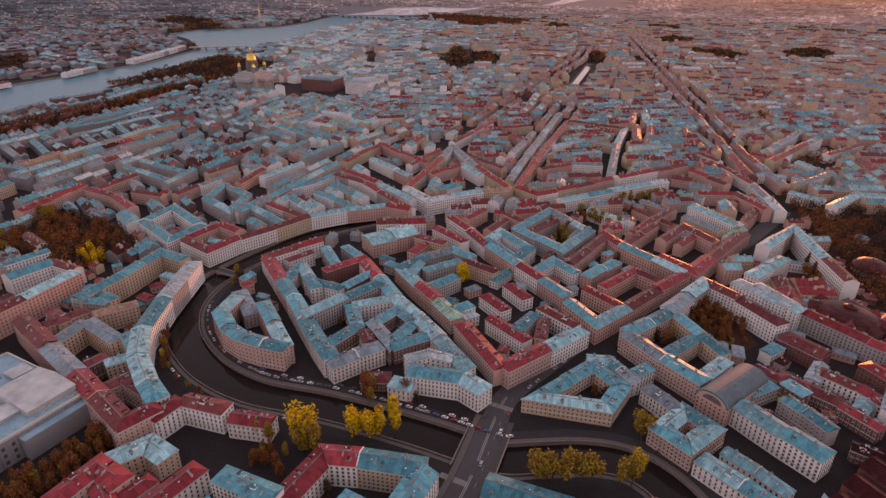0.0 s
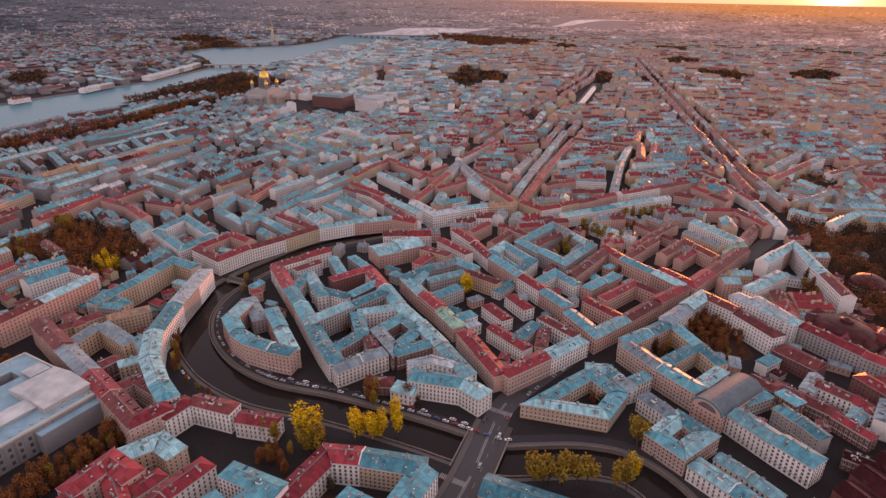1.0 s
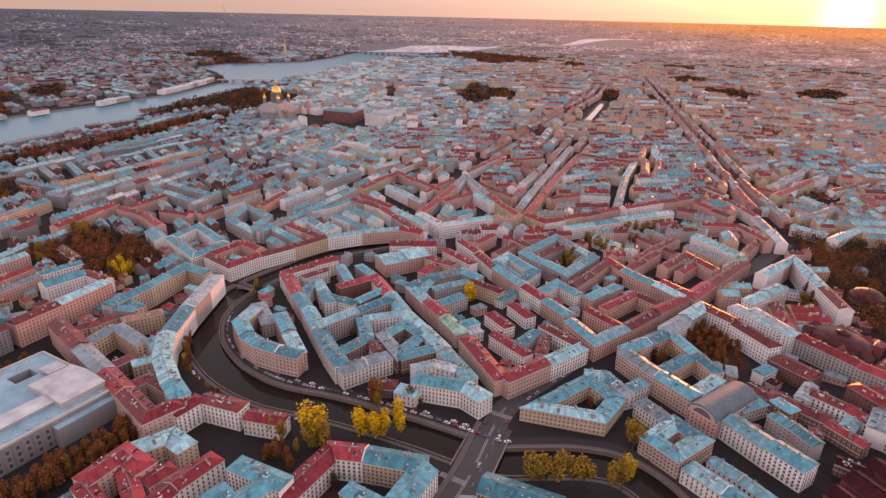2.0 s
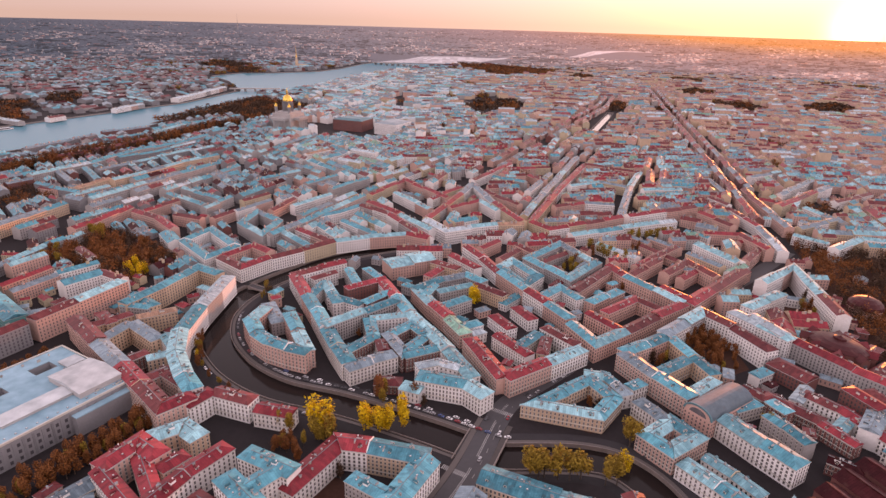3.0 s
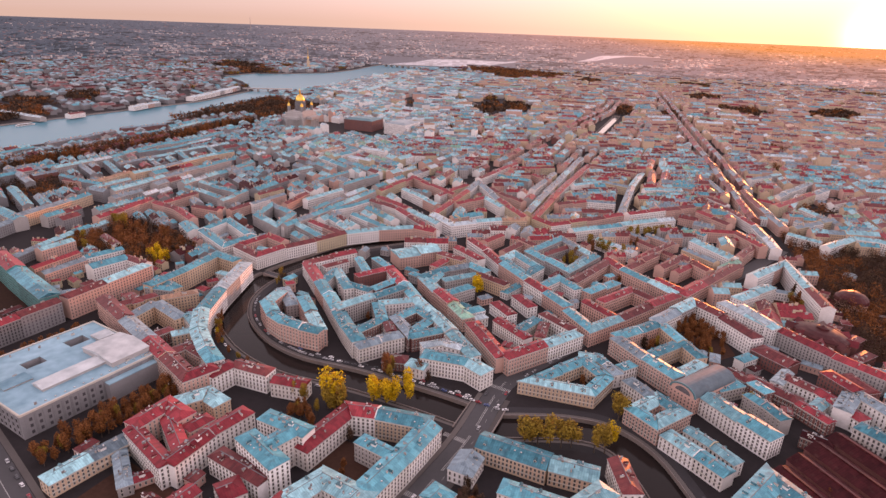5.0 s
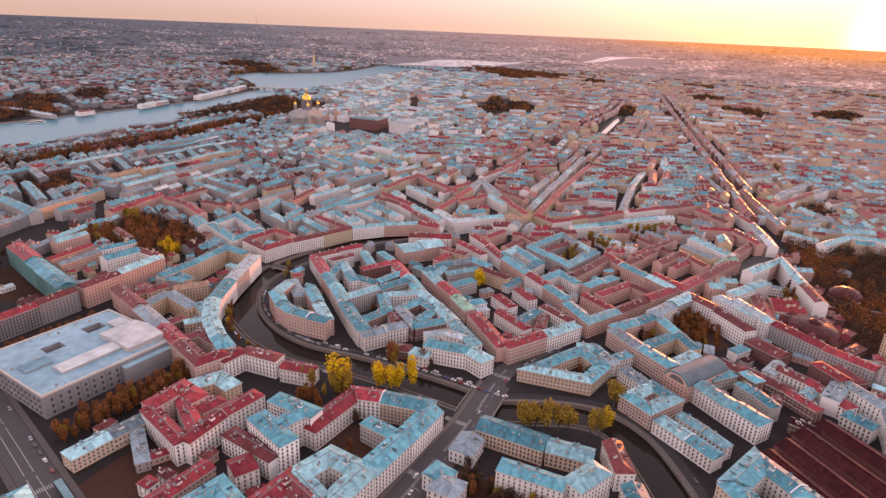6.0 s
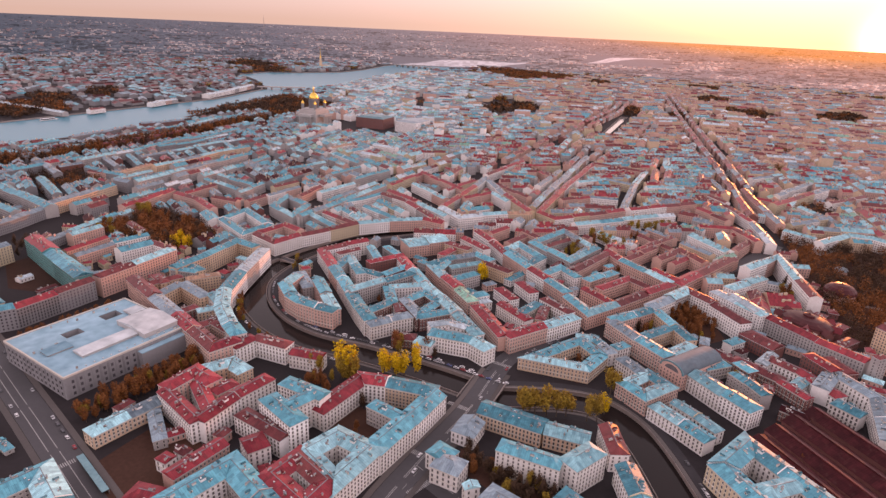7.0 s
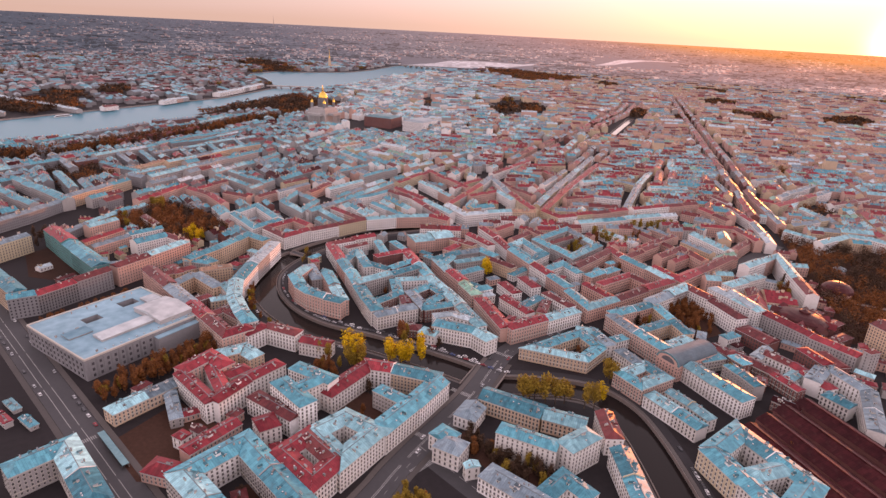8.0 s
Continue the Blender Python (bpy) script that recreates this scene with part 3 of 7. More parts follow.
def far_mass(corners, ridge, eave, top, rk, wk, chimneys):
    """A distant house in the joined mesh: corners a, b, c, e round the plan, the ridge from between e and a to between b and c."""
    k = len(city_v)
    a, b, c, e = corners
    p0, p1 = ridge
    d = (p1 - p0).normalized()
    for z in (-0.2, eave):
        for q in (a, b, c, e):
            city_v.append((q.x, q.y, z))
    city_v.extend([(p0.x, p0.y, top), (p1.x, p1.y, top)])
    wi, ri = len(FAR_ROOFS) + FAR_WALLS.index(wk), FAR_ROOFS.index(rk)
    for f, sl in (((1, 0, 4, 5), wi), ((3, 2, 6, 7), wi), ((0, 3, 7, 8, 4), wi), ((2, 1, 5, 9, 6), wi), ((5, 4, 8, 9), ri), ((7, 6, 9, 8), ri)):
        city_f.append(tuple(k + i for i in f))
        city_s.append(sl)
        for i in f:
            q = Vector(city_v[k + i])
            city_uv.append((q.x * d.x + q.y * d.y, q.z * 2.2))
    n = (a - e) / 2
    length = (p1 - p0).length
    for i in range(chimneys):
        q = p0 + d * rng.uniform(0.05, 0.95) * length + n * rng.uniform(-0.5, 0.5)
        k = len(city_v)
        sx, sy = d * rng.uniform(0.4, 1.6), n.normalized() * 0.45
        for z in (eave + 0.5, top + rng.uniform(0.6, 2.2)):
            for g in (q - sx - sy, q + sx - sy, q + sx + sy, q - sx + sy):
                city_v.append((g.x, g.y, z))
        for f in ((0, 1, 5, 4), (1, 2, 6, 5), (2, 3, 7, 6), (3, 0, 4, 7), (4, 5, 6, 7)):
            city_f.append(tuple(k + i for i in f))
            city_s.append(len(FAR_ROOFS) + rng.choice((1, 3, 4, 4, 7)))
            city_uv.extend([(0, 0)] * 4)


def far_house(p0, p1, l0, l1, r0, r1, eave, rise, rk, wk, free0, free1, near):
    far_mass((l0, l1, r1, r0), (p0, p1), eave, eave + rise, rk, wk, int((p1 - p0).length / 10) + 1)
    d = (p1 - p0).normalized()
    nl = Vector((-d.y, d.x))
    windows_on(pane_shape, None, l0, l1, nl, 0, eave - 0.7, False)
    windows_on(pane_shape, None, r0, r1, -nl, 0, eave - 0.7, False)
    PLAN.append((p0, p1, (l0 - p0).dot(nl)))


def row(width, eave, roofs, walls, closed, pts):
    """Houses wall to wall along the ridge line pts; long stretches are split into several."""
    line, keys = [], []
    n = len(pts)
    last = n if closed else n - 1
    for i in range(last):
        a, b = Vector(pts[i]), Vector(pts[(i + 1) % n])
        cuts = max(1, round((b - a).length / 34))
        for c in range(cuts):
            line.append(a + (b - a) * c / cuts)
            keys.append(min(i, 99))
    if not closed:
        line.append(Vector(pts[-1]))
    lefts, rights = offsets(line, closed, width / 2), offsets(line, closed, -width / 2)
    m = len(line)
    for i in range(m if closed else m - 1):
        j = (i + 1) % m
        rk, wk = roofs[min(keys[i], len(roofs) - 1)], walls[min(keys[i], len(walls) - 1)]
        same = i > 0 and keys[i] == keys[i - 1]
        if same and rng.random() < 0.45:
            wk = rng.choice("wcpt") if wk in "wc" else wk
        if rng.random() < 0.26:     # neighbours have had their sheets renewed at other times
            rk = rng.choice({"b": "bllg", "l": "lwb", "r": "rd", "d": "dr", "g": "gl"}.get(rk, rk))
        h = eave + rng.uniform(-1.1, 1.1)
        mid = (line[i] + line[j]) / 2
        build = house if mid.length < 640 else far_house
        build(line[i], line[j], lefts[i], lefts[j], rights[i], rights[j], h, min(3.4, width * 0.22), rk, wk, not closed and i == 0, not closed and i == m - 2, mid.length < 480)

# foreground block by the avenue
row(14.5, 14.5, 'llll', 'wwww', True, [(-73.1, 240.6), (-56.9, 257.9), (-34.2, 244), (-51.2, 216.6)])
row(15.5, 14.5, 'bb', 'ww', False, [(-34.2, 243.7), (-14.2, 274.8), (5.1, 308.4)])
row(14.5, 14.5, 'brr', 'oww', False, [(5.1, 308.8), (-30.6, 318.4), (-51.1, 321.9), (-75.8, 282.1)])
row(10, 13, 'b', 't', False, [(-39.8, 293.5), (-19.1, 279.6)])
row(14, 14.5, 'rdrr', 'wwww', True, [(-87.6, 218.2), (-75.9, 235.5), (-54.7, 215.4), (-64.7, 197.7)])
row(15.5, 15, 'bbbb', 'wttt', True, [(-112.6, 226.5), (-136.6, 196.5), (-97, 161.6), (-65.5, 179.3)])
# west bank of the canal
row(12, 10, 'gg', 'oo', False, [(-213.3, 255.6), (-199.3, 276.4), (-183.3, 297.9)])
row(11, 14, 'd', 'w', False, [(-124.8, 279.3), (-88.4, 255.6)])
row(16, 14, 'd', 'w', False, [(-111.6, 244.5), (-100.2, 252.6)])
row(11, 12, 'r', 'p', False, [(-147.1, 219.7), (-126.5, 251.3)])
row(14, 7, 'r', 'p', False, [(-165.3, 211.9), (-142.8, 206.5)])
row(15, 15, 'bb', 'tt', False, [(-171.1, 171.5), (-214.9, 214.3), (-234.4, 190.7)])
row(12, 15, 'r', 'w', False, [(-157.7, 357.3), (-144.9, 376)])
row(12, 15.5, 'd', 'w', False, [(-142.6, 375.3), (-113.8, 364.1)])
row(12, 11, 'r', 'w', False, [(-110.7, 361.3), (-84.9, 354.6)])
row(13, 19, 'wbllb', 'wwwww', False, [(-191.7, 564.4), (-196.4, 497.3), (-196.6, 452.9), (-186.4, 417.9), (-168.9, 387.8), (-155.8, 370.3)])
row(13, 17, 'rr', 'pp', False, [(-182.3, 295.6), (-169.5, 319), (-152, 306.4)])
row(12, 17, 'rr', 'ww', False, [(-147.3, 264.6), (-133.2, 292.7), (-115.7, 316.7)])
row(10, 16.5, 'r', 'w', False, [(-183, 296.9), (-146.9, 264.1)])
row(13, 13, 'gg', 'oo', False, [(-168.4, 326.3), (-150.9, 338.7), (-137.5, 328.4)])
row(10, 15, 'r', 'w', False, [(-166.5, 310.8), (-145.9, 280.2)])
row(10, 13, 'r', 'p', False, [(-150.4, 298.7), (-139.5, 312.9)])
row(13, 22, 'b', 'w', False, [(-108.6, 286.2), (-80.9, 259.3)])
row(12, 21, 'b', 'w', False, [(-97.1, 272.5), (-77.7, 293.4)])
row(12, 21, 'b', 'w', False, [(-102.7, 306), (-70.4, 289)])
row(8, 5, 'r', 'p', False, [(-174.5, 259.2), (-156.8, 271.6)])
row(8, 6, 'g', 't', False, [(-186.7, 286.2), (-168.1, 255.4)])
row(13, 19, 'rrgd', 'pppp', False, [(-154.6, 366.4), (-169.5, 352), (-218.9, 401.9), (-252.8, 434.6), (-292.4, 474.1)])
row(10, 16, 'd', 'o', False, [(-274.1, 467.8), (-251.9, 489)])
row(11, 17, 'g', 'o', False, [(-255.1, 442.5), (-244.7, 471.9)])
row(11, 17, 'b', 'o', False, [(-244.7, 471.9), (-210.6, 443.1)])
row(10, 16, 'o', 'o', False, [(-244.6, 480.9), (-217.1, 497.1)])
row(9, 15, 'b', 't', False, [(-267.9, 505.6), (-240.7, 499.9)])
row(9, 14, 'd', 'k', False, [(-223.4, 413.7), (-212.3, 427.3)])
row(9, 15, 'b', 'o', False, [(-207.8, 416), (-192.5, 425.2)])
row(10, 15, 'd', 'p', False, [(-197.3, 389.3), (-183, 404.5)])
row(10, 16, 'd', 'p', False, [(-185.1, 396.5), (-159.7, 377)])
row(10, 17, 'l', 'w', False, [(-206.5, 449.5), (-186.6, 423.7)])
row(9, 15, 'd', 'o', False, [(-277.9, 488.3), (-259.4, 469.9)])
row(5, 3, 'l', 't', False, [(-292.9, 271.3), (-279, 261.6)])
row(5, 3, 'b', 't', False, [(-270.2, 254.3), (-256.6, 245.4)])
row(5, 3, 'r', 't', False, [(-288.2, 255.7), (-273.8, 246.2)])
# house in the bend of the canal
row(12, 17, 'lbbbb', 'ppppp', False, [(-139.3, 502.2), (-146.4, 476.2), (-135.4, 454.9), (-121.3, 440.9), (-104.8, 432.2), (-87.4, 425.5)])
row(11, 17, 'b', 'p', False, [(-88.7, 427.6), (-116.8, 489.7)])
row(12, 13, 'g', 't', False, [(-142.7, 518.9), (-123.9, 480.5)])
# wedge-shaped block
row(12, 10, 'br', 'wk', False, [(-14.2, 393), (0.9, 386.5)])
row(12, 7, 'r', 'k', False, [(-34.6, 400.6), (-14.4, 398.7)])
row(14, 15, 'bl', 'ww', False, [(-2.7, 397.8), (33.6, 387.1), (46.8, 372.8)])
row(12, 14, 'lllbr', 'wwwwww', False, [(38.4, 396.4), (21.4, 435.5), (4.3, 470), (-11.2, 499), (-24.6, 532.5), (-41, 571.6)])
row(12, 14.5, 'rbbbb', 'wpwww', False, [(-130.9, 581.3), (-109.1, 533.3), (-94.3, 500.8), (-80.5, 468.4), (-67, 437.7), (-54.9, 413.4)])
row(12, 13, 'gg', 'ww', False, [(-56.8, 408.3), (-39.1, 419.6), (-21.1, 428.9)])
row(11, 17, 'lb', 'tt', False, [(-83, 467), (-52.4, 494.5), (-23.6, 520.5)])
row(10, 13.5, 'bb', 'kk', False, [(-62.3, 429.7), (-39.9, 455.3), (-47, 487.6)])
row(9, 13, 'd', 'w', False, [(-34.5, 451), (-29.8, 432.8)])
row(10, 13.5, 'bbbb', 'kkkk', True, [(-28, 458.2), (-9.5, 478.4), (3.5, 459.6), (-14.9, 432)])
row(11, 13.5, 'b', 'k', False, [(-14.7, 427.9), (16.8, 442.8)])
row(9, 15, 'ww', 'ww', False, [(-3.6, 408.6), (13.7, 415.2), (28.9, 408.1)])
row(10, 13.5, 'b', 'w', False, [(-107.2, 532.5), (-97.6, 565.9)])
row(10, 13.5, 'b', 'w', False, [(-97.6, 565.9), (-77.7, 517)])
row(10, 13.5, 'b', 'w', False, [(-87.8, 535.4), (-55.9, 516.9)])
row(10, 13.5, 'r', 'k', False, [(-74.7, 549.5), (-38.6, 575)])
row(10, 13.5, 'b', 'k', False, [(-55.1, 520.3), (-29.6, 549.2)])
row(10, 13.5, 'l', 'w', False, [(-45.8, 487.8), (-10.3, 497.1)])
row(9, 13.5, 'b', 't', False, [(-78.3, 598.5), (-64.5, 560.5)])
row(9, 13.5, 'b', 't', False, [(-60.5, 603.4), (-39.6, 571.7)])
row(12, 15, 'drg', 'www', False, [(-132.5, 577.9), (-107.4, 597.9), (-84.5, 614.1)])
row(9, 13, 'd', 'w', False, [(-111.9, 573.1), (-91, 591.9)])
# red-roofed block
row(12, 14, 'lrnb', 'ppppp', False, [(-6, 553.3), (10.1, 517.5), (24.1, 491.1), (37.2, 462.8)])
row(12.5, 14, 'rr', 'pp', False, [(39.6, 454.7), (61.4, 395.9)])
row(12.5, 14, 'rg', 'pw', False, [(61.7, 395.2), (97, 417.9), (131.3, 441.1)])
row(12, 15, 'bbb', 'ttt', False, [(-7.5, 547.5), (19.1, 573.1), (44.5, 586.4), (61.9, 566.7)])
row(11, 14, 'b', 't', False, [(14.8, 512.6), (43.9, 534.4)])
row(10, 14, 'd', 'o', False, [(51.6, 565.3), (80.2, 538.5)])
row(10, 14, 'b', 't', False, [(1.1, 533.7), (11.5, 559.3)])
row(10, 13, 'b', 't', False, [(14.8, 544.9), (48.9, 562.1)])
row(10, 12, 'r', 'p', False, [(4.7, 585.7), (26.4, 618.9)])
row(11, 14, 'd', 'o', False, [(10.9, 620.5), (38.3, 600.4)])
row(11, 14, 'r', 'w', False, [(32.2, 641.2), (58.8, 603.6)])
row(11, 13, 'b', 'w', False, [(33.8, 476.4), (51.3, 485.7)])
row(10, 9, 'w', 'w', False, [(41.8, 470.3), (53.5, 477.2)])
row(11, 13, 'r', 'w', False, [(63.6, 464), (86.4, 430.6)])
row(11, 10, 'r', 'w', False, [(64.3, 503), (78.4, 476.4)])
row(11, 11, 'r', 'w', False, [(87.4, 520.5), (99.8, 493.8)])
row(10, 12, 'b', 'w', False, [(78.3, 443), (100.9, 467.5)])
row(9, 7, 'b', 'w', False, [(76.7, 532.6), (99.5, 559)])
row(9, 8, 'g', 'w', False, [(93, 507.9), (101.4, 527.4)])
row(10, 14, 'dd', 'ww', False, [(127.3, 443.8), (105.4, 474)])
row(9, 12, 'd', 'o', False, [(96.1, 431.2), (105.4, 459.4)])
# long block behind it
row(12, 14, 'rrbrbb', 'wwpwpw', False, [(50.7, 670), (67.7, 634.2), (82.2, 593.6), (103.7, 549.5), (118.3, 521.5), (133.2, 491.4)])
row(12, 14, 'bbdr', 'pppp', False, [(131, 481.4), (143.6, 448.2), (175.2, 470.1), (212.4, 498.6), (248.9, 523.8)])
row(12, 14, 'bbd', 'ppp', False, [(248.3, 525), (233.6, 554.7), (214.3, 588.7), (204.7, 618.6)])
row(10, 14, 'rr', 'pp', False, [(152.3, 505.5), (173.8, 471.9)])
row(10, 13, 'rr', 'pp', False, [(166.9, 504.5), (207.3, 535.4), (222.2, 514.7)])
row(11, 12, 'b', 'p', False, [(159, 526.5), (199.3, 559.9)])
row(11, 14, 'dd', 'pp', False, [(149.9, 551.3), (202.1, 610.1)])
row(12, 14, 'bbbb', 'wwww', True, [(82.9, 606.8), (98.6, 625.7), (119, 585.3), (101.9, 564.5)])
row(11, 14, 'bbb', 'www', False, [(112.4, 534.4), (138.7, 559.7), (152.6, 533.4)])
row(10, 13, 'r', 'p', False, [(85.6, 636.1), (110.4, 666.8)])
row(10, 13, 'r', 'p', False, [(66, 666.3), (90.6, 694.4)])
row(10, 13, 'd', 'p', False, [(112, 681.1), (132, 648)])
row(9, 12, 'd', 'p', False, [(145.5, 553.3), (166.2, 577.2)])
row(9, 11, 'd', 'w', False, [(131.9, 567.6), (151.3, 592.3)])
# green courtyards
row(12, 15, 'bbbb', 'tttt', True, [(118.5, 634.5), (164.5, 682.7), (191.5, 625.3), (151.2, 580.1)])
row(10, 12, 'd', 't', False, [(129.5, 629.1), (173.6, 668.8)])
row(14, 14, 'lll', 'www', False, [(184, 717.5), (257.2, 749), (342.1, 784)])
row(11, 13, 'l', 'w', False, [(213, 692.8), (244.8, 644)])
row(9, 11, 'b', 't', False, [(170.4, 614.5), (190.2, 642.1)])
row(11, 13, 'd', 'p', False, [(220.5, 596.3), (267.6, 639.2)])
row(10, 12, 'r', 'p', False, [(234.3, 621), (305.1, 685.9)])
row(10, 11, 'g', 'p', False, [(286, 721.8), (310.3, 682.8)])
row(10, 9, 'd', 'p', False, [(267.7, 695.4), (293.7, 646.5)])
row(9, 8, 'g', 'p', False, [(266.1, 733.2), (281.8, 706.1)])
# block by the cross street
row(14, 14, 'rr', 'pp', False, [(241.1, 559.4), (258.7, 529.3), (346.1, 607.1)])
row(12, 14, 'dd', 'pp', False, [(258.2, 598.8), (297, 632.2), (311.4, 588.2)])
row(16, 15, 'lg', 'ww', False, [(334.6, 690.2), (356.4, 628.6)])
row(11, 13, 'g', 'o', False, [(311.1, 661), (332.1, 618.9)])
row(12, 15, 'rd', 'pp', False, [(360.5, 733.8), (406.1, 728.9), (414.2, 671.3)])
row(13, 13, 'gl', 'ww', False, [(448.8, 759.9), (439.9, 712.8), (428.3, 667.6)])
row(10, 12, 'r', 'p', False, [(272, 588.6), (311.6, 623)])
row(10, 12, 'g', 'p', False, [(278.3, 627.8), (296.8, 611)])
row(10, 13, 'd', 'p', False, [(367.2, 638.8), (411.9, 689)])
row(11, 12, 'n', 'w', False, [(332.6, 606.3), (362.1, 630.1)])
row(10, 11, 'r', 'p', False, [(395.3, 710.7), (433.4, 734.3)])
row(11, 12, 'd', 'p', False, [(312.4, 576.1), (357.2, 615.6)])
# triangular house and the quay
row(11, 10.5, 'bbbb', 'oooo', True, [(80.6, 368.6), (126, 399.5), (137.6, 375.2), (121.4, 356)])
row(12, 12, 'l', 'w', False, [(124.1, 406.3), (142.3, 402)])
row(9, 11, 'bgb', 'www', False, [(137.5, 406.8), (143.6, 392.8), (148.9, 378.2)])
row(11, 12.5, 'bbbb', 'pppp', True, [(147.5, 332.8), (168, 347.1), (177.7, 330.4), (157.2, 317.8)])
row(12, 10.5, 'lbl', 'www', False, [(161.2, 311.5), (174.8, 290.3), (185.8, 272.1)])
row(9, 11, 'lb', 'ww', False, [(177, 314.7), (187.9, 298.6), (196.4, 282)])
row(9, 12, 'b', 'w', False, [(152.5, 388), (165.8, 395.5)])
row(11, 12, 'gg', 'ww', False, [(154.2, 373.4), (160.4, 361.8), (166.4, 347.7)])
# eastern blocks
row(13, 15, 'bbb', 'pppp', False, [(161.3, 431.7), (176.8, 397.6), (192.1, 369.8)])
row(12, 15, 'bbl', 'ppw', False, [(161.4, 432.1), (184.6, 445.7), (208.6, 461.1)])
row(10, 14, 'bb', 'oo', False, [(210.4, 458.8), (217.4, 426.2), (223.2, 401.3)])
row(10, 14, 'b', 'o', False, [(179.5, 404.3), (212.3, 425.2)])
row(10, 13, 'l', 'w', False, [(191, 375.8), (221.5, 397.3)])
row(15, 14, 'bb', 'ww', False, [(205.6, 350.1), (218.7, 322.8), (230.2, 301.7)])
row(10, 12, 'bb', 'tt', False, [(238.4, 356.3), (244.3, 341.8), (249.3, 324.3)])
row(13, 18, 'gdd', 'www', False, [(204.9, 459.6), (256, 500.3), (271.5, 472), (284, 432.7)])
row(13, 18, 'l', 'w', False, [(283.3, 501.7), (309.6, 449.3)])
row(13, 14.5, 'dd', 'tt', False, [(314.7, 455.3), (337.5, 410.4), (360.1, 378.3)])
row(13, 19, 'lld', 'ww', False, [(345.2, 565.5), (405.4, 610.7), (390, 535), (381, 490)])
row(12, 18, 'l', 'w', False, [(303.2, 511.9), (354.2, 543.6)])
row(12, 20, 'l', 'w', False, [(295.4, 492), (306.2, 453.8)])
row(18, 11, 'd', 'k', False, [(282.4, 428.2), (298.2, 400.2)])
row(12, 11, 'dr', 'ww', False, [(281.1, 386), (296.4, 364.5), (307.7, 328.6)])
row(12, 9, 'd', 'k', False, [(250.7, 382.2), (264.1, 364.9)])
row(12, 9, 'd', 'k', False, [(261.8, 371.8), (276.6, 352)])
row(12, 14, 'gggb', 'wwww', False, [(296, 336.2), (319.2, 359.3), (331.2, 322.6), (305, 273.1)])
row(12, 12, 'b', 'w', False, [(298.2, 322.4), (309, 305.3)])
row(9, 10, 'b', 'w', False, [(257.9, 408.7), (273.8, 417.4)])
row(10, 11, 'b', 't', False, [(218.2, 363.9), (241.1, 372.6)])
row(10, 11, 'b', 'k', False, [(249.5, 372.8), (255.6, 358)])
row(9, 10, 'd', 'k', False, [(240.9, 392.6), (249.8, 376.7)])
row(9, 10, 'l', 'w', False, [(270.7, 375.4), (289.6, 392.7)])
row(9, 9, 'd', 'k', False, [(273.1, 349.3), (283.3, 326.4)])
row(9, 9, 'g', 'w', False, [(281.4, 343.5), (304.5, 360.9)])
row(10, 9, 'm', 'k', False, [(256.4, 316.1), (270.6, 303.2)])
row(12, 18, 'r', 'k', False, [(311, 381.8), (319.4, 355.4)])
row(9, 8, 'g', 'w', False, [(362, 556), (384, 546)])
row(10, 11, 'd', 'k', False, [(349.7, 451.2), (380.5, 474.6)])
row(10, 10, 'd', 'k', False, [(354.6, 430.8), (388, 452.9)])
row(10, 9, 'r', 'k', False, [(352.8, 411), (380.9, 426.8)])
row(9, 12, 'd', 'k', False, [(368, 472.8), (371.6, 454.7)])
row(12, 12, 'd', 'k', False, [(330.8, 386.7), (335.8, 359.9)])
row(11, 23, 'd', 't', False, [(361, 373), (363, 367)])
row(26, 24, 'd', 'o', False, [(405.4, 425.6), (413.5, 400.8)])
# houses by the bridge
row(15, 15, 'bbbb', 'wwww', True, [(180.6, 242.1), (206.9, 264.2), (228.4, 216.9), (198.6, 188.7)])
row(12, 14, 'b', 'w', False, [(194.3, 221.8), (222.2, 230.9)])
row(17, 11, 'bb', 'oo', False, [(36.5, 298.9), (77.7, 278.9)])
row(15, 11, 'lb', 'oo', False, [(78.4, 279), (105.7, 268.9)])
row(16, 10, 'bb', 'ww', False, [(31, 287.2), (22.6, 270)])
row(15, 11.5, 'bb', 'ww', False, [(5.2, 243.8), (14.1, 254.9)])
row(15, 11.5, 'bb', 'ww', False, [(5.6, 242.7), (22, 234.3)])
row(9, 10, 'b', 'w', False, [(25.9, 226.6), (27.5, 221.8)])
row(15, 12, 'bb', 'ww', False, [(34.6, 218.5), (70.9, 190.6)])
row(12, 19, 'bb', 'ww', False, [(44.4, 250.8), (80.4, 235)])
row(14, 19, 'l', 'w', False, [(83.6, 233.1), (105.3, 249.8)])
row(12, 14, 'dg', 'ww', False, [(119.7, 280.5), (120.3, 251.3)])
row(13, 13, 'bb', 'ww', False, [(120.7, 241.2), (123.6, 189.8)])
row(12, 11, 'bb', 'ww', False, [(67.7, 199.8), (81.4, 214.5), (94.8, 199.2)])
